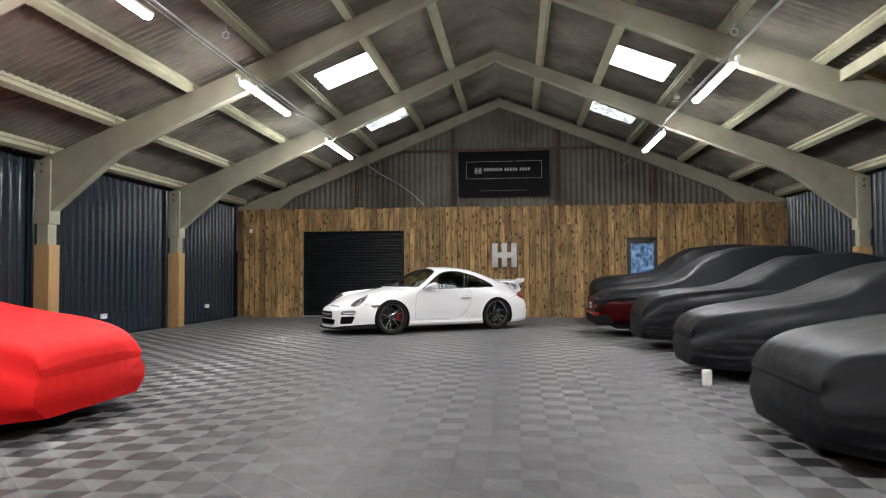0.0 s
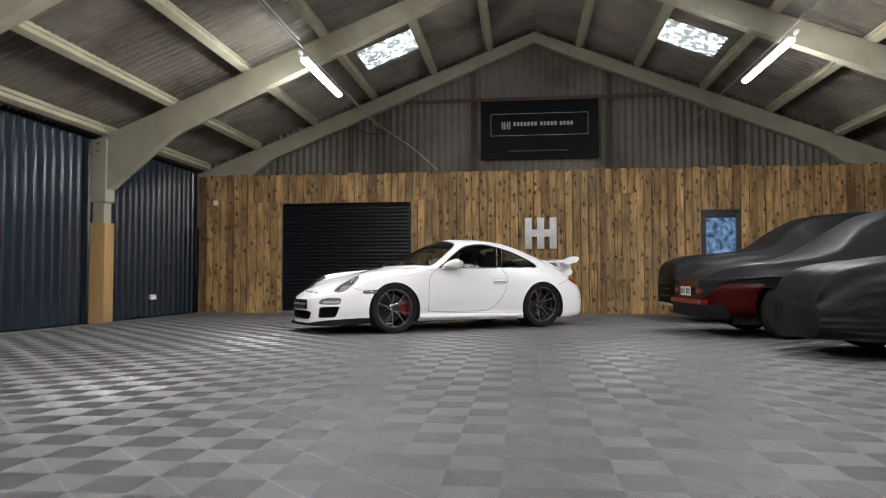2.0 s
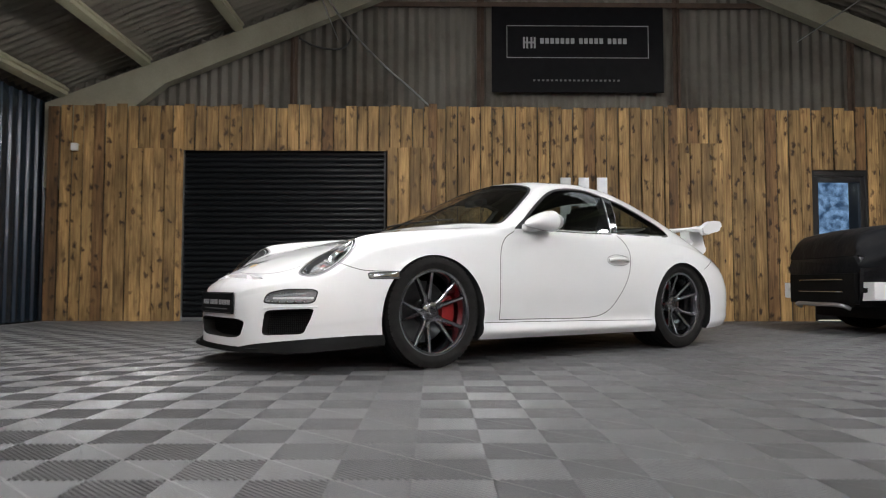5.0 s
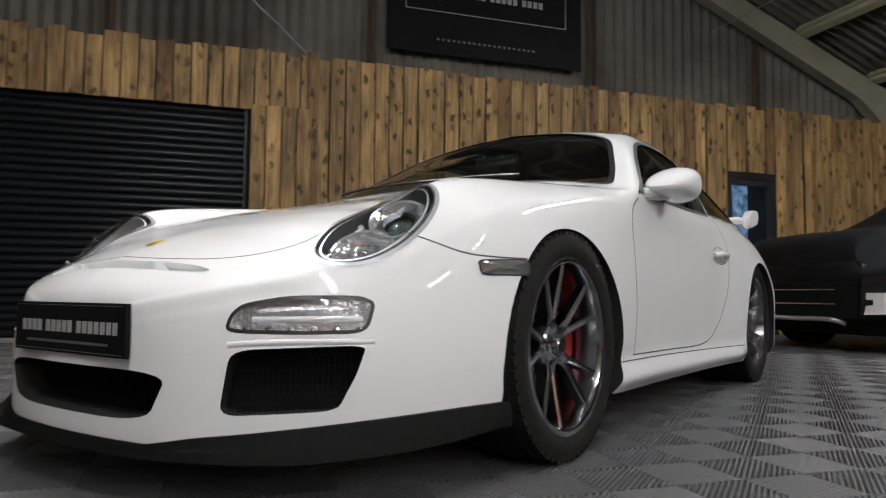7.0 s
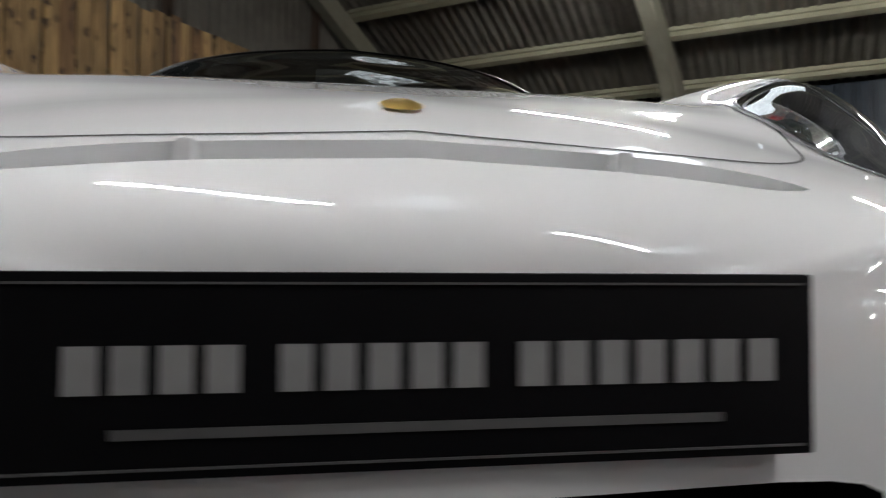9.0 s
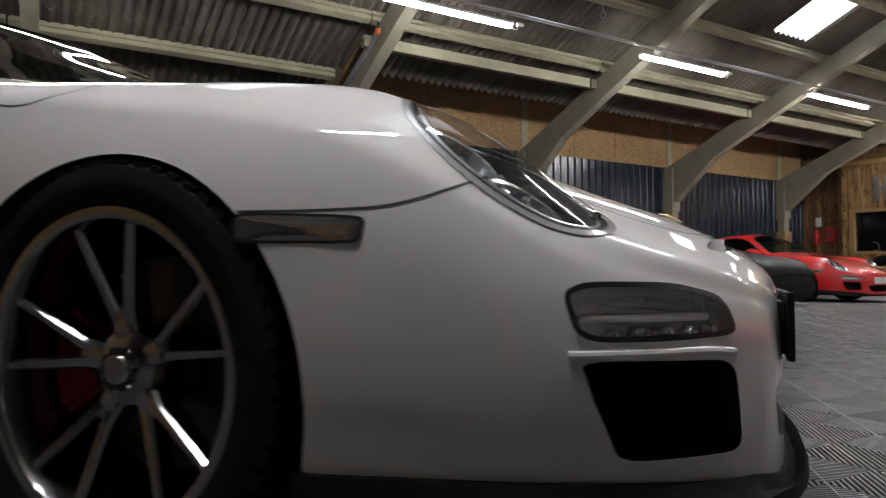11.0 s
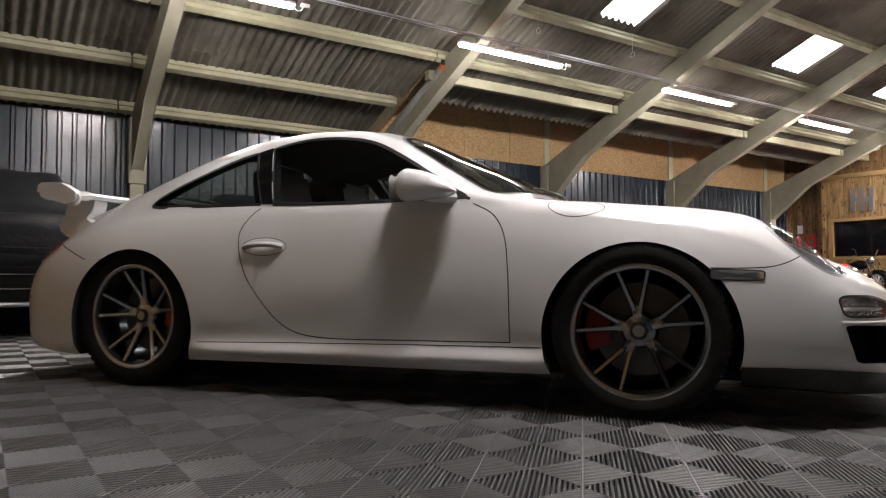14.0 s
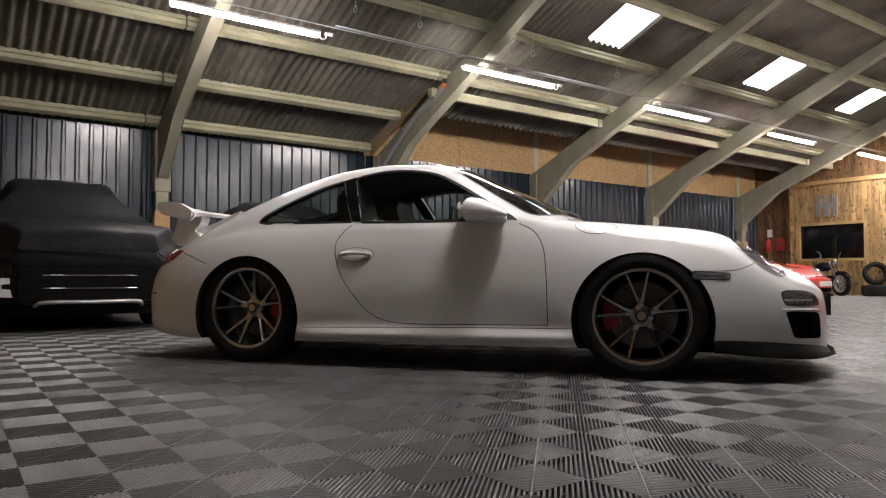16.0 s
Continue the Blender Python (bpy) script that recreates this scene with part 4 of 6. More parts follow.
def carve(ob, cutters):
    """Takes the cutters out of ob, which keeps their colours in the cut."""
    for v, f, mat in cutters:
        c = new("cutter", out_mesh("cutter", v, f, mat))
        md = ob.modifiers.new("cut", "BOOLEAN")
        md.operation, md.solver, md.object = "DIFFERENCE", "EXACT", c
        md.material_mode = "TRANSFER"
    bpy.context.view_layer.update()
    dg = bpy.context.evaluated_depsgraph_get()
    me = bpy.data.meshes.new_from_object(ob.evaluated_get(dg))
    for md in list(ob.modifiers):
        c = md.object
        ob.modifiers.remove(md)
        bpy.data.objects.remove(c)
    ob.data = me
    me.polygons.foreach_set("use_smooth", [True] * len(me.polygons))
    me.set_sharp_from_angle(angle=radians(32))


bv, bf = body_solid()
from mathutils.bvhtree import BVHTree
SKIN = BVHTree.FromPolygons([Vector(v) for v in bv], bf)


def basis(n, up=(0, 0, 1)):
    n = Vector(n).normalized()
    u = Vector(up).cross(n).normalized()
    return u, n.cross(u), n


def on_skin(c, n, a, b, lift=0.0, up=(0, 0, 1)):
    """The point of the body under (a, b) of a plane at c that faces n."""
    u, v, n = basis(n, up)
    a, b, lift = float(a), float(b), float(lift)
    o = Vector(c) + a * u + b * v + 0.6 * n
    hit, nor, _, _ = SKIN.ray_cast(o, -n)
    if hit is None:
        hit, nor, _, _ = SKIN.find_nearest(Vector(c) + a * u + b * v)
    if nor.dot(n) < 0:
        nor = -nor
    return hit + nor * lift


def patch(c, n, outline, rings=5, lift=0.0, dome=0.0, up=(0, 0, 1)):
    """A curved cover that follows the body inside an outline."""
    ca = sum(p[0] for p in outline) / len(outline)
    cb = sum(p[1] for p in outline) / len(outline)
    vs = [on_skin(c, n, ca, cb, lift + dome, up)]
    k = len(outline)
    for r in range(1, rings + 1):
        s = r / rings
        for a, b in outline:
            vs.append(on_skin(c, n, ca + (a - ca) * s, cb + (b - cb) * s, lift + dome * (1 - s * s), up))
    fs = [(0, 1 + i, 1 + (i + 1) % k) for i in range(k)]
    for r in range(1, rings):
        p, q = 1 + (r - 1) * k, 1 + r * k
        fs += [(p + i, q + i, q + (i + 1) % k, p + (i + 1) % k) for i in range(k)]
    if (vs[1] - vs[0]).cross(vs[2] - vs[0]).dot(Vector(n)) < 0:
        fs = [tuple(reversed(f)) for f in fs]
    return vs, fs


def ribbon(c, n, line, width, lift, closed=False, up=(0, 0, 1), grow=0.0):
    """A narrow band on the body along a line drawn in the plane at c."""
    k = len(line)
    vs, fs = [], []
    for i, (a, b) in enumerate(line):
        p, q = line[i - 1] if (i or closed) else line[i], line[(i + 1) % k] if (i < k - 1 or closed) else line[i]
        d = Vector((q[0] - p[0], q[1] - p[1]))
        d.normalize()
        nx, ny = -d.y, d.x
        vs.append(on_skin(c, n, a + nx * (grow - width / 2), b + ny * (grow - width / 2), lift, up))
        vs.append(on_skin(c, n, a + nx * (grow + width / 2), b + ny * (grow + width / 2), lift, up))
    for i in range(k if closed else k - 1):
        j = (i + 1) % k
        fs.append((2 * i, 2 * i + 1, 2 * j + 1, 2 * j))
    return vs, fs


def solid_from(c, n, outline, near, far, up=(0, 0, 1)):
    """A straight-sided cutter along n through an outline."""
    u, v, n = basis(n, up)
    k = len(outline)
    c = Vector(c)
    vs = [c + float(a) * u + float(b) * v + d * n for d in (near, far) for a, b in outline]
    fs = [tuple(range(k)), tuple(reversed(range(k, 2 * k)))] + [(i, (i + 1) % k, k + (i + 1) % k, k + i) for i in range(k)]
    return vs, fs


def in_plane(c, n, p, up=(0, 0, 1)):
    u, v, n = basis(n, up)
    d = Vector(p) - Vector(c)
    return d.dot(u), d.dot(v)


def rounded(pts, per=4, cut=0.25):
    """An outline with its corners rounded."""
    out = []
    k = len(pts)
    for i in range(k):
        p, q, r = np.array(pts[i - 1]), np.array(pts[i]), np.array(pts[(i + 1) % k])
        a, b = q + (p - q) * cut, q + (r - q) * cut
        for s in np.linspace(0, 1, per + 1):
            out.append(tuple(float(c) for c in (1 - s) ** 2 * a + 2 * s * (1 - s) * q + s * s * b))
    return out


def ellipse(ra, rb_, n=40, turn=0.0):
    return [(ra * math.cos(t) * math.cos(turn) - rb_ * math.sin(t) * math.sin(turn), ra * math.cos(t) * math.sin(turn) + rb_ * math.sin(t) * math.cos(turn)) for t in np.linspace(0, 2 * math.pi, n, endpoint=False)]


def mirror(v, f):
    return [(p[0], -p[1], p[2]) for p in v], [tuple(reversed(q)) for q in f]


# outlines, each in a plane that faces its own way (left side; the right one is mirrored)
SIDE_C, SIDE_N = (0, 1.0, 0), (0, 1, 0)


def side(pts):
    return [in_plane(SIDE_C, SIDE_N, (x, 1.0, z)) for x, z in pts]


DOOR_GLASS = side([tuple(p) for p in flow([(-0.672, 0.850), (-0.75, 0.893), (-0.86, 0.962), (-1.02, 1.058), (-1.18, 1.138), (-1.33, 1.172), (-1.55, 1.178), (-1.725, 1.146)], 5)] + [(-1.66, 1.0), (-1.597, 0.850)] + [(-1.3, 0.846), (-1.0, 0.846)])
QUARTER = side([(-1.668, 0.854), (-1.74, 1.0)] + [tuple(p) for p in flow([(-1.80, 1.126), (-1.90, 1.098), (-2.02, 1.053), (-2.14, 1.0), (-2.25, 0.942), (-2.315, 0.897), (-2.325, 0.873), (-2.27, 0.860)], 4)] + [(-2.0, 0.856)])
TOP_C, TOP_N, TOP_UP = (0, 0, 1.6), (0, 0, 1), (1, 0, 0)


def top(pts):
    return [in_plane(TOP_C, TOP_N, (x, y, 1.6), TOP_UP) for x, y in pts]


ws_half = [tuple(p) for p in flow([(-0.37, 0.0), (-0.395, 0.30), (-0.46, 0.54), (-0.555, 0.706), (-0.60, 0.722), (-0.72, 0.688), (-0.91, 0.605), (-1.03, 0.545), (-1.10, 0.47), (-1.145, 0.24), (-1.16, 0.0)], 4)]
SCREEN = top(ws_half + [(x, -y) for x, y in reversed(ws_half[1:-1])])
rs_half = [tuple(p) for p in flow([(-2.06, 0.0), (-2.07, 0.25), (-2.11, 0.42), (-2.2, 0.475), (-2.5, 0.45), (-2.64, 0.36), (-2.68, 0.2), (-2.69, 0.0)], 4)]
REAR_SCREEN = top(rs_half + [(x, -y) for x, y in reversed(rs_half[1:-1])])
HL_C, HL_N = (0.54, 0.618, 0.619), (0.64, 0.24, 0.72)
HEADLAMP = [(a - 0.014, b - 0.002) for a, b in ellipse(0.110, 0.180, 44, radians(-26))]
FOG_C, FOG_N = (0.80, 0.61, 0.41), (0.80, 0.60, 0.06)


FOG = rounded([(-0.157, -0.027), (-0.147, 0.007), (-0.123, 0.028), (-0.03, 0.045), (0.119, 0.048), (0.152, 0.036), (0.136, -0.026), (-0.004, -0.03)], 4, 0.3)
DUCT = rounded([(-0.145, -0.067), (0.139, -0.054), (0.12, -0.113), (0.08, -0.192), (-0.167, -0.204)], 4, 0.18)
NOSE_C, NOSE_N = (1.2, 0, 0.3), (1, 0, 0)
INTAKE = rounded([(-0.36, -0.008), (-0.30, -0.118), (0.30, -0.118), (0.36, -0.008)], 5, 0.25)
SLOT_C, SLOT_N = (0.865, 0, 0.527), (0.72, 0, 0.69)
SLOT = rounded([(-0.37, 0.006), (-0.30, -0.020), (0.30, -0.020), (0.37, 0.006), (0.30, 0.018), (-0.30, 0.018)], 3, 0.3)

car = thing("sports_car", "white two-door sports coupe with rear wing and grey wheels", "car", CAR)
body = new("body", out_mesh("body", bv, bf, M_white))
cuts = [(*cavity_solid(), M_seat)]
for sgn in (1, -1):
    for wx, r, zc in ((0.0, 0.358, 0.296), (-2.345, 0.366, 0.290)):
        v, f = lathe([(0, 0.50), (r, 0.50), (r, 1.2), (0, 1.2)], 64, "y")
        cuts.append(([(p[0] + wx, sgn * p[1], p[2] + zc) for p in v], f, M_well))
for c, n, o, near, far, mat in ((SIDE_C, SIDE_N, DOOR_GLASS, 0.2, -0.56, M_black), (SIDE_C, SIDE_N, QUARTER, 0.2, -0.56, M_black), (HL_C, HL_N, HEADLAMP, 0.2, -0.075, M_housing), (FOG_C, FOG_N, FOG, 0.2, -0.045, M_facet), (FOG_C, FOG_N, DUCT, 0.2, -0.11, M_well)):
    v, f = solid_from(c, n, o, near, far)
    cuts.append((v, f, mat))
    cuts.append((*mirror(v, f), mat))
cuts.append((*solid_from(TOP_C, TOP_N, SCREEN, 0.3, -0.80, TOP_UP), M_black))
cuts.append((*solid_from(TOP_C, TOP_N, REAR_SCREEN, 0.3, -0.72, TOP_UP), M_black))
cuts.append((*solid_from(NOSE_C, NOSE_N, INTAKE, 0.3, -0.42), M_well))
cuts.append((*solid_from(SLOT_C, SLOT_N, SLOT, 0.2, -0.035), M_white))
carve(body, cuts)
body.parent = car


def both(name, vf, mat, parent, label="", lr=True):
    a = pm(name, vf[0], vf[1], mat, parent, label=label)
    if lr:
        return a, pm(name, *mirror(*vf), mat, parent, label=label)
    return a, None


# glass and seals
for name, c, n, o, up in (("door_window", SIDE_C, SIDE_N, DOOR_GLASS, (0, 0, 1)), ("quarter_window", SIDE_C, SIDE_N, QUARTER, (0, 0, 1))):
    w = both(name, patch(c, n, o, 4, -0.006, up=up), M_pane, car)
    s = ribbon(c, n, o, 0.016, 0.0015, True, up)
    pm("seal", *s, M_black, w[0])
    pm("seal", *mirror(*s), M_black, w[1])
for name, o in (("windscreen", SCREEN), ("rear_screen", REAR_SCREEN)):
    w = pm(name, *patch(TOP_C, TOP_N, o, 8, -0.004, up=TOP_UP), M_pane, car)
    pm("seal", *ribbon(TOP_C, TOP_N, o, 0.022, 0.0012, True, TOP_UP), M_black, w)
PILLAR = side([tuple(p) for p in flow([(-1.729, 1.150), (-1.663, 1.0), (-1.601, 0.852)], 8)] + [tuple(p) for p in flow([(-1.664, 0.855), (-1.737, 1.0), (-1.796, 1.130)], 8)])
both("pillar_cover", patch(SIDE_C, SIDE_N, PILLAR, 6, 0.0032), M_screen, car)
# wipers and scuttle
for y0, y1 in ((0.42, -0.12), (-0.02, -0.5)):
    pts = []
    for s in np.linspace(0, 1, 8):
        p = on_skin(TOP_C, TOP_N, *in_plane(TOP_C, TOP_N, (-0.43 - 0.10 * abs(y0 + (y1 - y0) * s), y0 + (y1 - y0) * s, 1.6), TOP_UP), 0.014, TOP_UP)
        pts.append(p)
    pm("wiper", *tube(pts, 0.006, 6), M_black, car)

# panel gaps drawn as narrow dark joints
DOOR_GAP = side([tuple(p) for p in flow([(-0.645, 0.822), (-0.56, 0.775), (-0.512, 0.70), (-0.490, 0.55), (-0.483, 0.268)], 6)])
DOOR_GAP2 = side([tuple(p) for p in flow([(-0.483, 0.268), (-0.9, 0.262), (-1.34, 0.262), (-1.46, 0.284), (-1.54, 0.33), (-1.61, 0.405), (-1.70, 0.53), (-1.742, 0.65), (-1.745, 0.73), (-1.70, 0.80), (-1.66, 0.835)], 6)])
for g in (DOOR_GAP, DOOR_GAP2):
    both("door_gap", ribbon(SIDE_C, SIDE_N, g, 0.005, 0.0006), M_gap, car)
both("bumper_gap", ribbon(SIDE_C, SIDE_N, side([tuple(p) for p in flow([(0.565, 0.606), (0.52, 0.582), (0.46, 0.562), (0.38, 0.556), (0.25, 0.556)], 5)]), 0.004, 0.0006), M_gap, car)
both("rear_bumper_gap", ribbon(SIDE_C, SIDE_N, side([tuple(p) for p in flow([(-2.90, 0.688), (-2.78, 0.655), (-2.64, 0.608)], 5)]), 0.005, 0.0006), M_gap, car)
both("sill_joint", ribbon(SIDE_C, SIDE_N, side([tuple(p) for p in flow([(-0.36, 0.252), (-0.8, 0.246), (-1.4, 0.236), (-1.95, 0.226)], 6)]), 0.004, 0.0006), M_gap, car)
hood_half = [tuple(p) for p in flow([(0.838, 0.0), (0.834, 0.2), (0.805, 0.33), (0.74, 0.43), (0.64, 0.485), (0.5, 0.505), (0.2, 0.53), (-0.1, 0.57), (-0.33, 0.60)], 5)]
both("bonnet_gap", ribbon(TOP_C, TOP_N, top(hood_half), 0.0035, 0.0006, False, TOP_UP), M_gap, car)
pm("fuel_flap_gap", *mirror(*ribbon((-0.235, 0.74, 0.765), (0, 0.75, 0.66), ellipse(0.108, 0.062, 36), 0.0035, 0.0006, True)), M_gap, car)

# front lip: dark spoiler from arch to arch
plan_x = lambda y: min((x for x in np.linspace(0.30, 0.972, 300) if c_w(x) <= abs(y) + 1e-3), default=0.972)
line = []
for x in np.linspace(0.345, 0.9, 22):
    line.append((x, c_w(x)))
for y in np.linspace(c_w(0.9), 0, 16)[1:]:
    line.append((max(0.9, plan_x(y)), y))
line = line + [(x, -y) for x, y in reversed(line[:-1])]
vs, fs = [], []
for i, (x, y) in enumerate(line):
    p, q = line[max(i - 1, 0)], line[min(i + 1, len(line) - 1)]
    d = Vector((q[0] - p[0], q[1] - p[1])).normalized()
    nx, ny = -d.y, d.x
    if nx * (x - 0.2) + ny * y < 0:
        nx, ny = -nx, -ny
    ay = abs(y)
    topz = 0.124 + 0.072 * min(max((ay - 0.30) / 0.12, 0), 1) * (0.3 + 0.7 * min(max((ay - 0.42) / 0.4, 0), 1)) + 0.012
    low = 0.112 + 0.036 * min(max((0.80 - x) / 0.4, 0), 1)
    out = 0.034 * min(1, max(0.25, (x - 0.33) / 0.3))
    for off, z in ((-0.03, topz), (0.004, topz), (0.008 + out * 0.25, topz - 0.02), (0.006 + out * 0.75, low + 0.024), (0.004 + out, low + 0.004), (out - 0.01, low - 0.003), (-0.05, low)):
        vs.append((x + nx * off, y + ny * off, z))
k = 7
for i in range(len(line) - 1):
    for q in range(k - 1):
        fs.append((i * k + q, i * k + q + 1, (i + 1) * k + q + 1, (i + 1) * k + q))
pm("front_lip", vs, fs, M_lip, car, label="satin black front lip")

# intakes: mesh set back in the openings
def mesh_grid(c, n, outline, depth, pitch=0.012):
    u, v, n = basis(n)
    o = Vector(c) - n * depth
    a0, a1 = min(p[0] for p in outline), max(p[0] for p in outline)
    b0, b1 = min(p[1] for p in outline), max(p[1] for p in outline)
    bm = bmesh.new()
    m = Matrix((u, v, n)).transposed().to_4x4()
    m.translation = o
    for k in range(int((a1 - a0) / pitch) + 1):
        a = a0 + k * pitch
        add_box(bm, a - 0.0015, a + 0.0015, b0, b1, -0.001, 0.001, 0, m)
    for k in range(int((b1 - b0) / pitch) + 1):
        b = b0 + k * pitch
        add_box(bm, a0, a1, b - 0.0015, b + 0.0015, -0.001, 0.001, 0, m)
    return bm


for sgn in (1, -1):
    bm = mesh_grid(FOG_C, FOG_N, DUCT, 0.072)
    if sgn < 0:
        bmesh.ops.transform(bm, matrix=Matrix.Diagonal((1, -1, 1, 1)), verts=bm.verts)
    part("duct_mesh", bm, M_lip, car, "black mesh in the side duct", smooth=False)
part("intake_mesh", mesh_grid((0.90, 0, 0.3), NOSE_N, INTAKE, 0.03), M_lip, car, "black mesh in the centre intake", smooth=False)
# blades between lamp and duct
blade = [on_skin(FOG_C, FOG_N, *in_plane(FOG_C, FOG_N, p), -0.0035) for p in flow([(0.885, 0.485, 0.353), (0.86, 0.52, 0.357), (0.84, 0.55, 0.359), (0.74, 0.68, 0.362), (0.70, 0.728, 0.364)], 5)]
both("bumper_blade", tube(blade, 0.0075, 10), M_white, car)
# slot fins
for y in (-0.175, 0.175):
    bm = bmesh.new()
    add_box(bm, 0.80, 0.866, y - 0.007, y + 0.007, 0.505, 0.537, 0.002)
    part("slot_fin", bm, M_white, car)
# badge
pm("badge", *patch((0.757, 0, 0.60), (0.5, 0, 0.86), ellipse(0.021, 0.028, 24), 3, 0.003, 0.004), M_gold, car, label="gold bonnet badge")

# headlamps
for sgn in (1, -1):
    flip = (lambda vf: vf) if sgn > 0 else (lambda vf: mirror(*vf))
    lamp = pm("headlamp", *flip(patch(HL_C, HL_N, HEADLAMP, 6, 0.001, 0.012)), M_clear, car, label="clear oval headlamp cover")
    pm("bezel", *flip(ribbon(HL_C, HL_N, HEADLAMP, 0.010, 0.0020, True, grow=-0.006)), M_bezel, lamp)
    pm("seal", *flip(ribbon(HL_C, HL_N, HEADLAMP, 0.0045, 0.0026, True, grow=0.001)), M_black, lamp)
    pm("trim_ring", *flip(ribbon(HL_C, HL_N, [(0.90 * (a + 0.014) - 0.015, 0.91 * (b + 0.002) - 0.004) for a, b in HEADLAMP], 0.005, -0.003, True)), M_silver, lamp)
    u, v, n = basis(HL_N)
    c0 = Vector(HL_C) - n * 0.035

    def at(a, b, d=0.0):
        return c0 + a * u + b * v + d * n

    m = Matrix((u, v, n)).transposed().to_4x4()
    for a, b, r, mat in ((0.015, 0.060, 0.068, M_lampin), (-0.044, -0.066, 0.074, M_lampin)):
        vv, ff = lathe([(0.0, -0.03), (r * 0.5, -0.022), (r * 0.85, 0.0), (r, 0.022), (r + 0.006, 0.024), (r + 0.006, 0.015), (r * 0.9, -0.012)], 28, "z")
        vv = [at(a, b) + (m.to_3x3() @ Vector(p)) for p in vv]
        pm("reflector_bowl", *flip((vv, ff)), mat, lamp)
    vv, ff = lathe([(0.0, 0.03), (0.018, 0.027), (0.031, 0.015), (0.034, 0.0), (0.038, 0.0), (0.038, -0.02)], 24, "z")
    pm("projector", *flip(([at(0.015, 0.060) + (m.to_3x3() @ Vector(p)) for p in vv], ff)), M_pane, lamp)
    vv, ff = lathe([(0.040, 0.0), (0.046, 0.004), (0.050, 0.0), (0.040, -0.01)], 28, "z")
    pm("projector_ring", *flip(([at(0.015, 0.060, 0.004) + (m.to_3x3() @ Vector(p)) for p in vv], ff)), M_black, lamp)
    vv, ff = lathe([(0.0, 0.02), (0.012, 0.016), (0.016, 0.0), (0.0, -0.01)], 16, "z")
    pm("bulb_cap", *flip(([at(-0.044, -0.066, 0.002) + (m.to_3x3() @ Vector(p)) for p in vv], ff)), M_chrome, lamp)
    # bright web between the two bowls
    for a0, b0, a1, b1 in ((-0.085, 0.012, 0.042, -0.030), (-0.075, 0.040, -0.100, -0.02), (0.060, 0.01, 0.020, -0.075)):
        pm("reflector_web", *flip(tube([at(a0, b0, 0.012), at((a0 + a1) / 2, (b0 + b1) / 2, 0.004), at(a1, b1, 0.012)], 0.009, 8)), M_facet, lamp)
    # washer cap below the lamp
    p = on_skin(HL_C, HL_N, *in_plane(HL_C, HL_N, (0.665, 0.575, 0.515)), 0.004)
    vv, ff = lathe([(0, 0.012), (0.007, 0.009), (0.009, 0.0), (0, -0.006)], 12, "z")
    pm("washer_nozzle", *flip(([p + Vector(q) for q in vv], ff)), M_chrome, car)
    # daytime lamp in the bumper
    fl = pm("bumper_lamp", *flip(patch(FOG_C, FOG_N, FOG, 4, 0.0, 0.004)), M_clear, car, label="clear bumper lamp with a row of leds")
    pm("lamp_seal", *flip(ribbon(FOG_C, FOG_N, FOG, 0.008, 0.0015, True)), M_black, fl)
    u, v, n = basis(FOG_N)
    A = [in_plane(FOG_C, FOG_N, p) for p in ((0.885, 0.50, 0.388), (0.705, 0.715, 0.386))]
    B = [in_plane(FOG_C, FOG_N, p) for p in ((0.86, 0.51, 0.410), (0.705, 0.715, 0.412))]
    base = [on_skin(FOG_C, FOG_N, B[0][0] + (B[1][0] - B[0][0]) * s, B[0][1] + (B[1][1] - B[0][1]) * s, -0.014) for s in np.linspace(0.04, 0.96, 10)]
    pm("light_bar", *flip(tube(base, 0.006, 8)), M_white_pl, fl)
    for s in np.linspace(0.08, 0.94, 6):
        p = on_skin(FOG_C, FOG_N, A[0][0] + (A[1][0] - A[0][0]) * s, A[0][1] + (A[1][1] - A[0][1]) * s, -0.016)
        vv, ff = lathe([(0, 0.008), (0.008, 0.006), (0.0125, -0.004), (0.0125, -0.012)], 12, "z")
        mm = Matrix((u, v, n)).transposed()
        pm("led", *flip(([p + mm @ Vector(q) for q in vv], ff)), M_chrome, fl)
    top_in = [on_skin(FOG_C, FOG_N, *in_plane(FOG_C, FOG_N, q), -0.028) for q in ((0.85, 0.525, 0.428), (0.80, 0.60, 0.436), (0.74, 0.67, 0.437), (0.705, 0.71, 0.430))]
    pm("indicator_strip", *flip(tube(flow(top_in, 4), 0.010, 8)), M_facet, fl)
    # side repeater
    MK = rounded(side([(0.25, 0.553), (0.43, 0.545), (0.425, 0.512), (0.25, 0.515)]), 3, 0.16)
    sm = pm("side_marker", *flip(patch(SIDE_C, SIDE_N, MK, 3, 0.002, 0.003)), M_marker, car, label="clear side marker lamp")
    pm("marker_seal", *flip(ribbon(SIDE_C, SIDE_N, MK, 0.005, 0.0025, True)), M_black, sm)
    # tail lamp
    TL = rounded(side([(-3.225, 0.598), (-3.165, 0.692), (-3.09, 0.716), (-2.88, 0.696), (-2.97, 0.632), (-3.10, 0.598)]), 4, 0.25)
    pm("tail_lamp", *flip(patch(SIDE_C, SIDE_N, TL, 6, 0.006, 0.004)), M_redlens, car, label="red tail lamp")
    RM = side([(-3.20, 0.425), (-3.09, 0.425), (-3.09, 0.412), (-3.20, 0.412)])
    pm("rear_marker", *flip(patch(SIDE_C, SIDE_N, RM, 2, 0.002)), M_redlens, car)
    # door handle: bowl and grip
    HC, HN = (-1.612, 0.9, 0.663), (0, 1, 0.12)
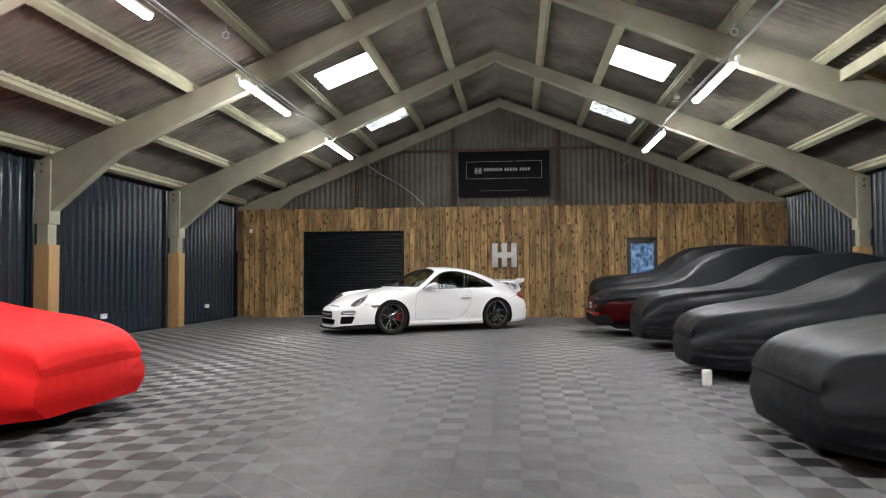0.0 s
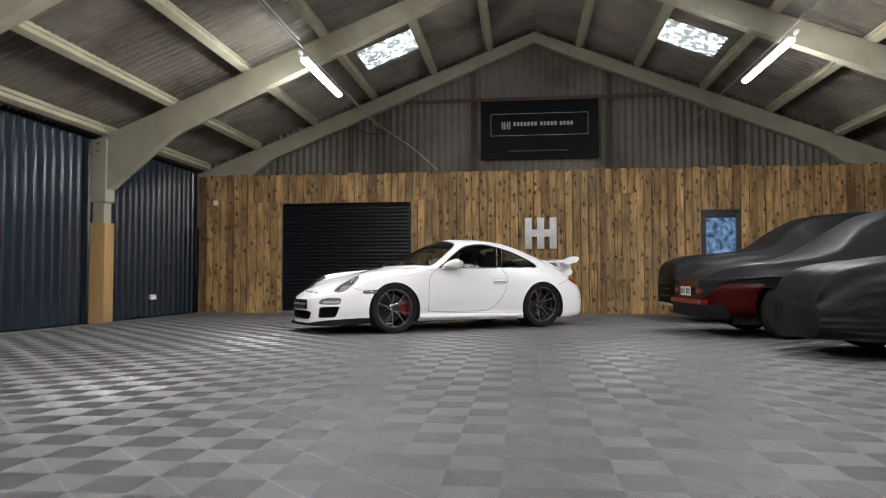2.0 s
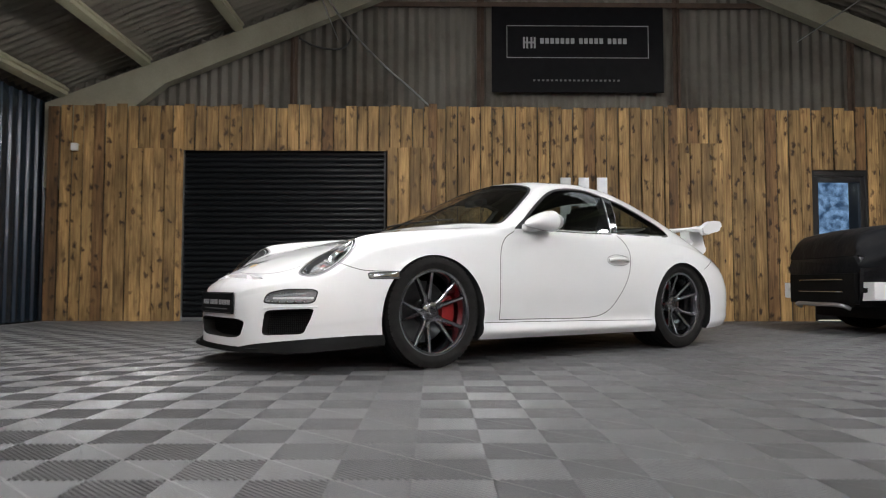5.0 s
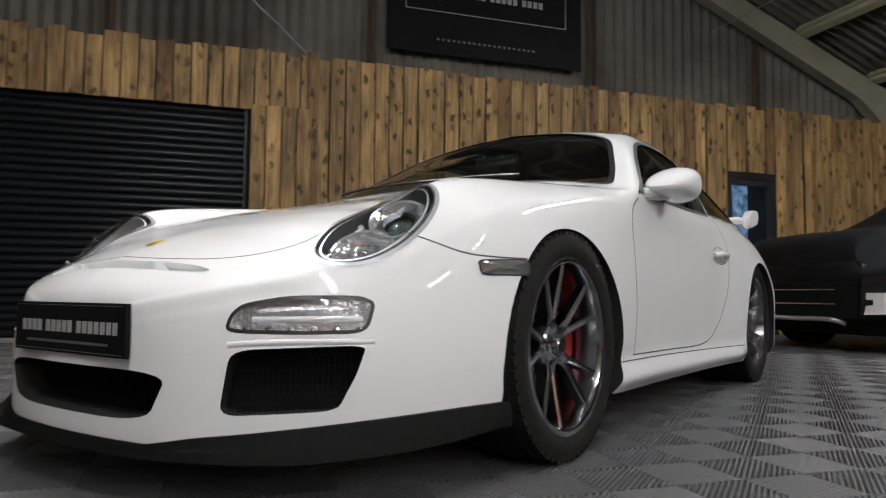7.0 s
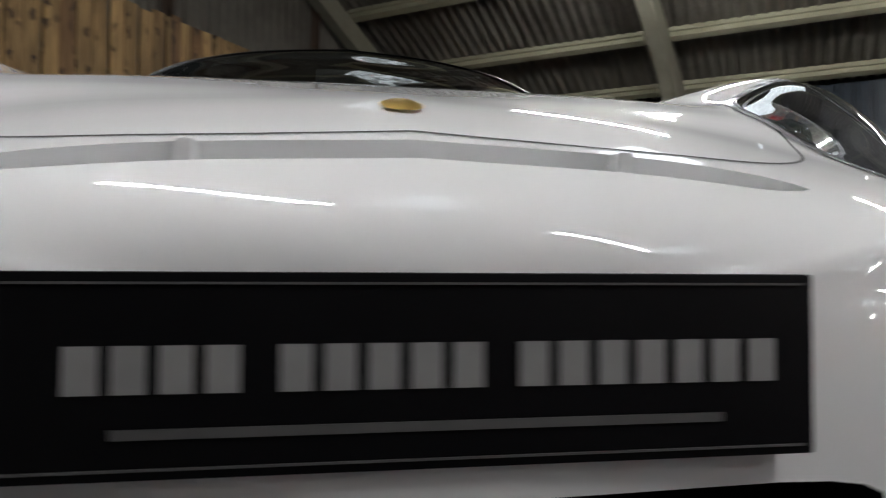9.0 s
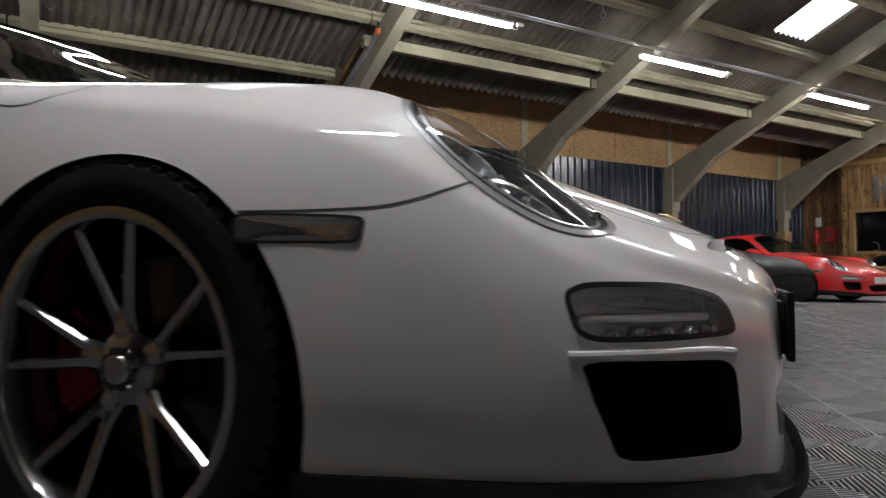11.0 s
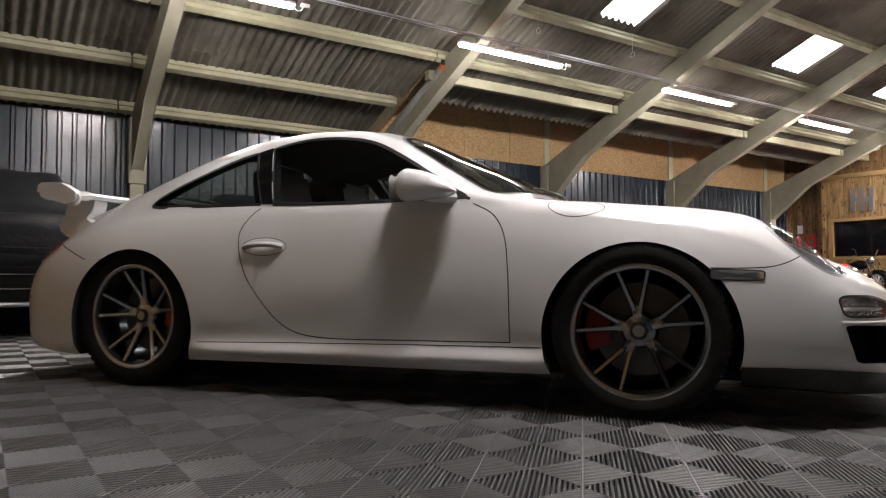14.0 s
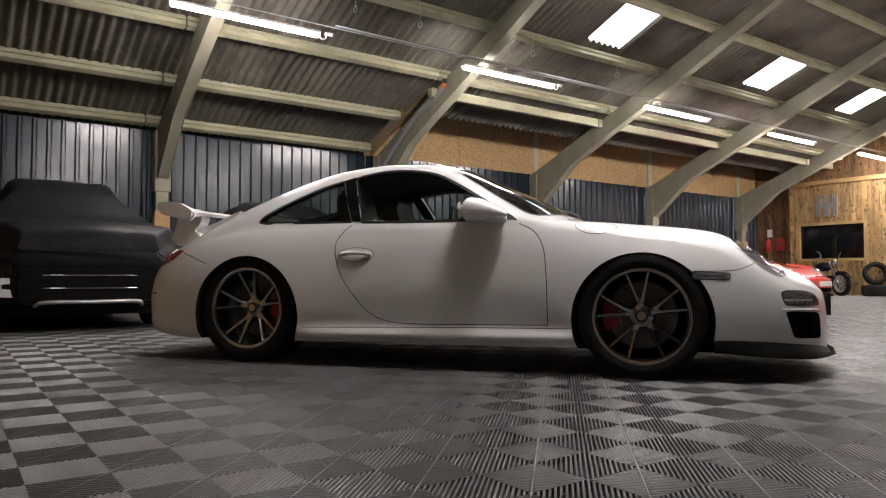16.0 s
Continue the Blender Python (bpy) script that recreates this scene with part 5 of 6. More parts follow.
    bowl = pm("handle_bowl", *flip(patch(HC, HN, ellipse(0.112, 0.040, 32), 4, 0.0012, 0.003)), M_white, car)
    pm("handle_joint", *flip(ribbon(HC, HN, ellipse(0.112, 0.040, 32), 0.003, 0.002, True)), M_gap, bowl)
    grip = [on_skin(HC, HN, a, b, l) for a, b, l in ((-0.095, 0.0, 0.004), (-0.06, 0.004, 0.020), (0.0, 0.006, 0.026), (0.06, 0.003, 0.020), (0.098, -0.001, 0.004))]
    pm("handle_grip", *flip(tube(flow(grip, 4), 0.0125, 10)), M_white, car)
    # door mirror: shell, stalk and glass
    vv, ff = [], []
    nu, nv = 20, 24
    for i in range(nu + 1):
        t = math.pi * i / nu
        for j in range(nv):
            q = 2 * math.pi * j / nv
            yy = math.cos(t)
            r = math.sin(t) ** 0.75
            xx = r * math.cos(q)
            zz = r * math.sin(q)
            xx = xx * (0.205 if xx > 0 else 0.062)
            tip = max(0.0, xx / 0.205)
            vv.append((-0.90 + xx - 0.02 * yy, 0.876 - 0.100 * yy, 0.898 + 0.069 * zz * (1 - 0.12 * yy) * (1 - 0.30 * tip) + 0.006 * yy - 0.030 * tip * tip))
    for i in range(nu):
        for j in range(nv):
            k2 = (j + 1) % nv
            ff.append((i * nv + j, i * nv + k2, (i + 1) * nv + k2, (i + 1) * nv + j))
    mi = pm("door_mirror", *flip((vv, ff)), M_white, car, label="white door mirror")
    arm = [(-0.85, 0.87, 0.862), (-0.81, 0.85, 0.852), (-0.76, 0.83, 0.848), (-0.73, 0.80, 0.850)]
    pm("mirror_arm", *flip(tube(flow(arm, 4), 0.024, 10)), M_white, mi)
    pm("mirror_foot", *flip(tube([(-0.66, 0.800, 0.838), (-0.73, 0.792, 0.866), (-0.80, 0.785, 0.862)], 0.014, 8)), M_black, mi)
    pm("mirror_glass", *flip(([(-0.957 - 0.012 * abs(b), 0.872 + 0.078 * a, 0.895 + 0.052 * b) for a, b in ellipse(1, 1, 24)], [tuple(range(24))])), M_chrome, mi)

# rear wing on two uprights
vs, fs, rows = [], [], []
for y in np.linspace(-0.70, 0.70, 29):
    e = max(0.0, (abs(y) - 0.60) / 0.10)
    ch = 0.29 * (1 - 0.10 * e * e)
    th = 0.028 + 0.030 * max(0, 1 - abs(abs(y) - 0.66) / 0.05) * 0.6
    ring = []
    for s, t in ((0.0, 0.3), (0.06, 1.0), (0.3, 1.15), (0.7, 0.75), (1.0, 0.35), (1.0, -0.2), (0.7, -0.35), (0.3, -0.6), (0.06, -0.5)):
        ring.append((-2.87 - ch * s, y, 0.953 + 0.045 * s * s + th * t * 0.8 - 0.01 * e))
    rows.append(range(len(vs), len(vs) + len(ring)))
    vs.extend(ring)
k = len(rows[0])
for a, b in zip(rows, rows[1:]):
    for q in range(k):
        r = (q + 1) % k
        fs.append((a[q], b[q], b[r], a[r]))
fs.append(tuple(rows[0]))
fs.append(tuple(reversed(rows[-1])))
pm("wing_blade", vs, fs, M_white, car, label="white wing blade")
for sgn in (1, -1):
    out = flow([(-2.935, 0.968), (-2.925, 0.925), (-2.945, 0.878), (-2.985, 0.845), (-2.94, 0.815), (-2.93, 0.745), (-3.11, 0.745), (-3.178, 0.79), (-3.155, 0.835), (-3.128, 0.89), (-3.11, 0.968), (-3.02, 0.975)], 4, True)
    bm = bm_of(*prism([tuple(p) for p in out], sgn * 0.47, sgn * 0.56))
    es = [e for e in bm.edges if abs(e.verts[0].co.y - e.verts[1].co.y) < 1e-4]
    bmesh.ops.bevel(bm, geom=es, offset=0.005, segments=2, affect="EDGES")
    part("wing_upright", bm, M_white, car, sharp=60)
    ep = flow([(-3.165, 1.022), (-3.08, 1.032), (-2.995, 1.026), (-2.94, 1.002), (-2.884, 0.970), (-2.866, 0.938), (-2.90, 0.904), (-3.015, 0.927), (-3.105, 0.946), (-3.152, 0.974)], 4, True)
    bm = bm_of(*prism([tuple(p) for p in ep], sgn * 0.682, sgn * 0.726))
    es = [e for e in bm.edges if abs(e.verts[0].co.y - e.verts[1].co.y) < 1e-4]
    bmesh.ops.bevel(bm, geom=es, offset=0.013, segments=3, affect="EDGES")
    part("wing_endplate", bm, M_white, car, sharp=60)
bm = bm_of(*prism([tuple(p) for p in flow([(-2.66, 0.975), (-2.84, 0.905), (-3.03, 0.845), (-3.12, 0.81), (-3.08, 0.74), (-2.8, 0.86)], 4, True)], -0.50, 0.50))
part("deck_lid", bm, M_white, car, sharp=50)

# plates
def number_plate(x, w, name):
    bm = bmesh.new()
    add_box(bm, x - 0.012, x, -w, w, 0.316, 0.437, 0.003)
    p = part(name, bm, M_plate, car, "black show plate with pale lettering bars")
    y = 0.228
    for word in (7, 5, 4):
        for k in range(word):
            box("lettering_bar", x + 0.0005, x + 0.0015, y - 0.019, y, 0.366, 0.394, M_mark, p, bevel=0)
            y -= 0.0262
        y -= 0.016
    box("small_bar", x + 0.0005, x + 0.0015, -0.19, 0.19, 0.340, 0.346, M_dim, p, bevel=0)
    for z0, z1 in ((0.322, 0.3235), (0.4295, 0.431)):
        box("border_line", x + 0.0005, x + 0.0015, -w + 0.008, w - 0.008, z0, z1, M_dim, p, bevel=0)


number_plate(0.980, 0.258, "number_plate")
box("plate_mount", 0.93, 0.967, -0.2, 0.2, 0.33, 0.42, M_black, car)

# wheels
def wheel(x, y, r, width, front, sgn):
    w = thing("wheel", "", "")
    w.name = "wheel"
    for key in ("label", "category"):
        if key in w:
            del w[key]
    w.parent = car
    w.matrix_local = pose(x, y, r, 0, 0, 0 if sgn > 0 else 180) @ pose(0, 0, 0, 0, 16 if sgn > 0 else 5, 0)
    h = width / 2
    rr = 0.248
    prof = [(rr - 0.012, -h * 0.86), (rr + 0.004, -h * 0.93), (rr + 0.03, -h * 0.99), (r - 0.035, -h * 0.99), (r - 0.012, -h * 0.93), (r - 0.003, -h * 0.80)]
    for g in (-0.5, -0.17, 0.17, 0.5):
        prof += [(r, h * (g - 0.12)), (r, h * (g - 0.045)), (r - 0.007, h * (g - 0.035)), (r - 0.007, h * (g + 0.035)), (r, h * (g + 0.045)), (r, h * (g + 0.12))]
    prof += [(r - 0.003, h * 0.80), (r - 0.012, h * 0.93), (r - 0.035, h * 0.99), (rr + 0.03, h * 0.99), (rr + 0.004, h * 0.93), (rr - 0.012, h * 0.86)]
    prof.append(prof[0])
    pm("tyre", *lathe(prof, 72, "y"), M_rubber, w, sharp=28)
    # tread blocks on the shoulder
    bm = bmesh.new()
    for k in range(60):
        m = Matrix.Rotation(2 * math.pi * k / 60, 4, "Y")
        for s in (1, -1):
            add_box(bm, r - 0.016, r - 0.0025, s * h * 0.72, s * h * 0.925, -0.0115, 0.0115, 0, m)
    part("tread", bm, M_rubber, w, smooth=False)["kind"] = "stuff"
    ring = [(rr - 0.030, -h * 0.85), (rr - 0.005, -h * 0.9), (rr + 0.003, -h * 0.86), (rr - 0.01, -h * 0.7), (rr - 0.02, 0), (rr - 0.014, h * 0.72), (rr + 0.003, h * 0.86), (rr + 0.004, h * 0.92), (rr - 0.004, h * 0.935), (rr - 0.016, h * 0.90), (rr - 0.022, h * 0.78), (rr - 0.028, 0), (rr - 0.030, -h * 0.85)]
    pm("rim", *lathe(ring, 72, "y"), M_rim, w)
    face = h * (0.55 if front else 0.42)
    bm = bmesh.new()
    for k in range(5):
        for s in (-1, 1):
            a0 = 2 * math.pi * k / 5 + math.pi / 2 + s * radians(7)
            a1 = 2 * math.pi * k / 5 + math.pi / 2 + s * radians(14)
            for (ra, wa, ya, da), (rb2, wb, yb2, db) in (((0.045, 0.034, face - 0.010, 0.045), (0.092, 0.022, face + 0.004, 0.04)), ((0.092, 0.022, face + 0.004, 0.04), (rr - 0.018, 0.0165, h * 0.80, 0.03))):
                f0, f1 = (ra - 0.045) / (rr - 0.063), (rb2 - 0.045) / (rr - 0.063)
                A0, A1 = a0 + (a1 - a0) * f0, a0 + (a1 - a0) * f1
                vv = []
                for rad, wd, yy, dd, A in ((ra, wa, ya, da, A0), (rb2, wb, yb2, db, A1)):
                    c, sn = math.cos(A), math.sin(A)
                    for side_, dep in ((-1, dd), (-1, 0.006), (-0.55, 0.0), (0.55, 0.0), (1, 0.006), (1, dd)):
                        t = side_ * wd / 2
                        vv.append((rad * c - t * sn, yy - dep, rad * sn + t * c))
                b2 = [bm.verts.new(v) for v in vv]
                for q in range(6):
                    q2 = (q + 1) % 6
                    bm.faces.new((b2[q], b2[q2], b2[6 + q2], b2[6 + q]))
                bm.faces.new(b2[:6])
                bm.faces.new(list(reversed(b2[6:])))
    for k in range(5):
        m = Matrix.Rotation(-(2 * math.pi * k / 5 + math.pi / 2), 4, "Y")
        add_box(bm, 0.035, 0.096, face - 0.05, face - 0.001, -0.017, 0.017, 0.006, m)
    part("spokes", bm, M_rim, w, sharp=30)
    pm("hub", *lathe([(0.0, face + 0.018), (0.022, face + 0.018), (0.026, face + 0.012), (0.030, face + 0.012), (0.034, face + 0.004), (0.058, face - 0.004), (0.068, face - 0.02), (0.07, face - 0.06), (0.0, face - 0.06)], 30, "y"), M_rim, w)
    star = [((0.035 if k % 4 < 2 else 0.029) * math.cos(2 * math.pi * k / 40), (0.035 if k % 4 < 2 else 0.029) * math.sin(2 * math.pi * k / 40)) for k in range(40)]
    part("centre_nut", bm_of(*prism(star, face + 0.002, face + 0.014)), M_black, w, smooth=False)
    return w


def brake(x, y, z, sgn, front):
    d = pm("brake_disc", *lathe([(0.07, -0.016), (0.178, -0.016), (0.182, -0.012), (0.182, 0.012), (0.178, 0.016), (0.07, 0.016), (0.065, 0.045), (0.0, 0.045)], 56, "y"), M_disc, car)
    d.location = (x, y, z)
    out = []
    mid = math.pi if front else 0.0
    for a in np.linspace(mid - 0.46, mid + 0.46, 14):
        out.append((0.205 * math.cos(a), 0.205 * math.sin(a)))
    for a in np.linspace(mid + 0.42, mid - 0.42, 14):
        out.append((0.115 * math.cos(a), 0.115 * math.sin(a)))
    bm = bm_of(*prism(out, -0.05, 0.05))
    bmesh.ops.bevel(bm, geom=[e for e in bm.edges if abs(e.verts[0].co.y - e.verts[1].co.y) < 1e-4], offset=0.01, segments=2, affect="EDGES")
    c = part("caliper", bm, M_red_cal, car, "red brake caliper")
    c.location = (x, y + sgn * 0.01, z)


for sgn in (1, -1):
    wheel(0.0, sgn * 0.742, 0.324, 0.235, True, sgn)
    wheel(-2.355, sgn * 0.722, 0.333, 0.300, False, sgn)
    brake(0.0, sgn * 0.70, 0.324, sgn, True)
    brake(-2.355, sgn * 0.70, 0.333, sgn, False)

# cabin: dashboard, seats, steering wheel, floor
bm = bm_of(*prism([tuple(p) for p in flow([(-0.52, 0.55), (-0.52, 0.80), (-0.62, 0.86), (-0.80, 0.88), (-0.90, 0.84), (-0.92, 0.72), (-0.85, 0.55)], 3, True)], -0.70, 0.70))
part("dashboard", bm, M_seat, car, sharp=60)
for sgn in (1, -1):
    bm = bmesh.new()
    add_box(bm, -1.78, -1.28, sgn * 0.37 - 0.24, sgn * 0.37 + 0.24, 0.36, 0.52, 0.05)
    part("seat_base", bm, M_seat, car)
    bm = bm_of(*prism([tuple(p) for p in flow([(-1.62, 0.45), (-1.70, 0.75), (-1.78, 1.0), (-1.80, 1.09), (-1.88, 1.09), (-1.90, 1.0), (-1.84, 0.7), (-1.78, 0.45)], 4, True)], sgn * 0.37 - 0.17, sgn * 0.37 + 0.17))
    bmesh.ops.bevel(bm, geom=[e for e in bm.edges if abs(e.verts[0].co.y - e.verts[1].co.y) < 1e-4], offset=0.04, segments=3, affect="EDGES")
    part("seat_back", bm, M_seat, car, sharp=60)
v, f = tube([(0.02 * math.cos(a), 0.175 * math.cos(a), 0.175 * math.sin(a)) for a in np.linspace(0, 2 * math.pi, 32, endpoint=False)], 0.015, 8, True)
st = pm("steering_wheel", v, f, M_seat, car)
st.matrix_local = pose(-1.08, -0.37, 0.80, 0, -22, 0)
bm = bmesh.new()
add_box(bm, -0.02, 0.02, -0.16, 0.16, -0.02, 0.02, 0.008)
add_box(bm, -0.03, 0.03, -0.06, 0.06, -0.06, 0.06, 0.015)
part("wheel_spoke", bm, M_seat, st)
bm = bmesh.new()
add_box(bm, -1.02, -0.98, -0.11, 0.11, 1.075, 1.125, 0.012)
part("rear_view_mirror", bm, M_seat, car)
bm = bmesh.new()
add_box(bm, -3.0, 0.5, -0.52, 0.52, 0.115, 0.16, 0.01)
part("underbody", bm, M_well, car)

# ---------- cars under covers ----------
def loft(sec, xs, close=True):
    vs, fs, rows = [], [], []
    for x in xs:
        half = sec(x)
        ring = [(x, p[0], p[1]) for p in half] + [(x, -p[0], p[1]) for p in reversed(half[:-1])]
        rows.append(range(len(vs), len(vs) + len(ring)))
        vs.extend(ring)
    k = len(rows[0])
    for a, b in zip(rows, rows[1:]):
        for q in range(k - 1):
            fs.append((a[q], b[q], b[q + 1], a[q + 1]))
    if close:
        fs.append(tuple(rows[0]))
        fs.append(tuple(reversed(rows[-1])))
    return vs, fs


def plain_wheel(parent, x, y, r, w, sgn):
    """A dark road wheel half hidden under a cover."""
    t = pm("tyre", *lathe([(r * 0.62, -w / 2), (r - 0.03, -w / 2), (r, -w / 2 + 0.03), (r, w / 2 - 0.03), (r - 0.03, w / 2), (r * 0.62, w / 2), (r * 0.62, -w / 2)], 40, "y"), M_rubber, parent)
    t.location = (x, y, r)
    bm = bmesh.new()
    for k in range(5):
        add_box(bm, 0.03, r * 0.63, sgn * w * 0.30 - 0.012, sgn * w * 0.30 + 0.012, -0.03, 0.03, 0.006, Matrix.Rotation(2 * math.pi * k / 5, 4, "Y"))
    add_box(bm, -0.06, 0.06, sgn * w * 0.28 - 0.012, sgn * w * 0.32 + 0.012, -0.06, 0.06, 0.02)
    part("rim", bm, M_gap, t)
    return t


def covered_car(name, label, at_x, at_y, turn, L_, W_, top, hem, roof, belt, cloth, seed, wheels=True, fold=0.011, nose_sq=0.5):
    """A car in a fitted cloth cover: a lofted shape with folds and a hem clear of the floor."""
    c = thing(name, label, "covered car", pose(at_x, at_y, 0, 0, 0, turn), "cars under covers")
    half = W_ / 2
    zc = curve(*top)

    def wide(s):
        e = min(s, L_ - s)
        return half * (1 - (1 - min(e / 0.75, 1)) ** 2.6 * (1 - nose_sq))

    def sec(s):
        w, z = wide(s), zc(s)
        hm = hem(s)
        sz = min(belt(s), z - 0.03)
        rw = w * (0.93 - 0.34 * min(max((z - sz - 0.05) / 0.4, 0), 1))
        e = min(s, L_ - s)
        tuck = 0.035 + 0.10 * max(0, 1 - e / 0.25)
        pts = [(w - tuck, hm), (w - 0.012, hm + 0.10), (w, (hm + sz) / 2 + 0.02), (w - 0.02, sz - 0.06), (w - 0.07, sz), (rw + 0.012, z - (z - sz) * 0.22 - 0.01), (rw * 0.86, z - 0.022), (rw * 0.45, z - 0.004), (0, z)]
        return flow(pts, 9)

    xs = [-0.0, 0.004, 0.012, 0.025, 0.045, 0.07] + list(np.linspace(0.10, L_ - 0.10, 110)) + [L_ - 0.07, L_ - 0.045, L_ - 0.025, L_ - 0.012, L_ - 0.004, L_]

    vs, fs = loft(sec, xs)
    rr = random.Random(seed)
    o = Vector((rr.uniform(0, 50), rr.uniform(0, 50), 0))
    out = []
    for v in vs:
        p = Vector(v)
        lowness = min(max((belt(p.x) + 0.10 - p.z) / 0.45, 0), 1)
        n1 = noise.noise(Vector((p.x * 2.2, p.y * 2.2, p.z * 1.1)) + o)
        n2 = noise.noise(Vector((p.x * 6.0 + p.z * 3.5, p.y * 6.0, p.z * 4.5)) + o)
        n3 = 1 - abs(noise.noise(Vector((p.x * 1.3 - p.z * 2.0, p.y * 1.3, p.z * 12.0)) + o * 2))
        d = fold * (1.2 * n1 + (0.35 + 0.9 * lowness) * n2 + 2.2 * lowness * (n3 - 0.75))
        sx = -1 if p.x < L_ * 0.15 else (1 if p.x > L_ * 0.85 else 0)
        out.append((p.x + sx * d * lowness * 0.8, p.y + (1 if p.y > 0 else -1) * d * (0.4 + lowness) if abs(p.y) > 0.2 else p.y, p.z + d * (1.0 - 0.6 * lowness)))
    # the car's own length runs from nose to tail; centre it on the thing
    out = [(-x, -y, z) for x, y, z in out]
    pm("cover", out, fs, cloth, c, sharp=60)
    if wheels:
        for s in (0.95, L_ - 0.98):
            for sg in (1, -1):
                plain_wheel(c, -s, sg * (half - 0.16), 0.33, 0.22, sg)
    bm = bmesh.new()
    add_box(bm, -L_ + 0.35, -0.35, -half + 0.22, half - 0.22, 0.15, 0.34, 0.03)
    part("underbody", bm, M_well, c)
    return c


fastback_top = ((0.0, 0.55), (0.03, 0.64), (0.12, 0.76), (0.5, 0.87), (1.2, 0.95), (1.45, 1.03), (1.9, 1.33), (2.3, 1.52), (2.9, 1.60), (3.6, 1.57), (4.1, 1.40), (4.5, 1.12), (4.7, 0.92), (4.78, 0.65))
low_top = ((0.0, 0.50), (0.03, 0.58), (0.15, 0.68), (0.5, 0.76), (1.0, 0.83), (1.35, 0.90), (1.75, 1.08), (2.15, 1.22), (2.6, 1.27), (3.1, 1.22), (3.7, 1.05), (4.2, 0.92), (4.42, 0.80), (4.5, 0.62))
saloon_top = ((0.0, 0.55), (0.03, 0.64), (0.12, 0.76), (0.5, 0.86), (1.2, 0.93), (1.45, 0.99), (1.9, 1.22), (2.3, 1.37), (2.9, 1.40), (3.5, 1.32), (4.0, 1.08), (4.5, 1.0), (4.7, 0.9), (4.78, 0.65))
suv_top = ((0.0, 0.80), (0.02, 0.90), (0.10, 1.00), (0.45, 1.08), (1.2, 1.14), (1.4, 1.20), (1.85, 1.52), (2.2, 1.68), (3.0, 1.74), (4.2, 1.70), (4.6, 1.45), (4.75, 1.1), (4.8, 0.9))
b_low = curve((0.0, 0.42), (0.3, 0.55), (1.2, 0.74), (2.5, 0.82), (4.2, 0.78), (4.5, 0.5))
b_sal = curve((0.0, 0.48), (0.3, 0.70), (1.2, 0.84), (2.5, 0.92), (4.4, 0.9), (4.78, 0.6))
b_suv = curve((0.0, 0.76), (0.3, 0.92), (1.2, 1.04), (2.5, 1.12), (4.4, 1.08), (4.8, 0.85))

covered_car("covered_coupe", "low coupe hidden under a fitted black cloth cover", 1.54, 5.22, 180, 4.5, 1.86, low_top, lambda s: 0.13, None, b_low, M_cover, 3, nose_sq=0.66)
covered_car("covered_roadster", "low sports car under a loose black cloth cover", 1.70, 8.62, 180, 4.4, 1.80, low_top[:-2] + ((4.32, 0.8), (4.4, 0.62)), lambda s: 0.14, None, curve((0.0, 0.42), (0.3, 0.55), (1.2, 0.74), (2.5, 0.82), (4.1, 0.78), (4.4, 0.5)), M_cover, 11)
covered_car("covered_saloon", "older saloon under a creased black cloth cover", 1.67, 11.45, 180, 4.78, 1.76, saloon_top, lambda s: 0.17 + 0.06 * min(1, s / 3), None, b_sal, M_cover, 23, fold=0.014, nose_sq=0.62)
c4 = covered_car("covered_fastback", "dark red car half hidden under a black cloth cover", 1.25, 13.82, 180, 4.78, 1.86, fastback_top, lambda s: 0.585 + 0.012 * math.sin(5 * s), None, b_sal, M_cover, 31, fold=0.014, nose_sq=0.7)
c5 = covered_car("covered_suv", "black off-roader half hidden under a black cloth cover", 1.56, 16.67, 180, 4.8, 1.95, suv_top, lambda s: 0.545 + 0.02 * math.sin(4 * s), None, b_suv, M_cover, 43, fold=0.014, nose_sq=0.66, wheels=False)
covered_car("covered_gt", "sports car under a stretched bright red cloth cover", -3.30, 5.63, 0, 4.5, 1.88, low_top, lambda s: 0.14, None, b_low, M_redcover, 57, fold=0.004, nose_sq=0.74)


def lower_body(c, L_, W_, z0, z1, paint, nose):
    half = W_ / 2

    def wide(s):
        e = min(s, L_ - s)
        return (half - 0.02) * (1 - (1 - min(e / 0.7, 1)) ** 2.6 * (1 - nose))

    def sec(s):
        w = wide(s)
        return flow([(w - 0.12, z0), (w - 0.03, z0 + 0.06), (w, (z0 + z1) / 2), (w - 0.005, z1 - 0.03), (w * 0.7, z1), (0, z1)], 4)

    vs, fs = loft(sec, [0.015, 0.02, 0.03, 0.05, 0.08] + list(np.linspace(0.12, L_ - 0.12, 50)) + [L_ - 0.08, L_ - 0.05, L_ - 0.03, L_ - 0.02, L_ - 0.015])
    ob = new("body", out_mesh("body", [(-x, -y, z) for x, y, z in vs], fs + [], paint))
    cut = []
    for s in (0.95, L_ - 0.98):
        v, f = lathe([(0, -1.2), (0.40, -1.2), (0.40, 1.2), (0, 1.2)], 40, "y")
        cut.append(([(p[0] - s, p[1], p[2] + 0.36) for p in v], f, M_well))
    bm = bmesh.new()
    bm.from_mesh(ob.data)
    bmesh.ops.holes_fill(bm, edges=bm.edges)
    bmesh.ops.recalc_face_normals(bm, faces=bm.faces)
    bm.to_mesh(ob.data)
    bm.free()
    carve(ob, cut)
    ob.parent = c
    return ob


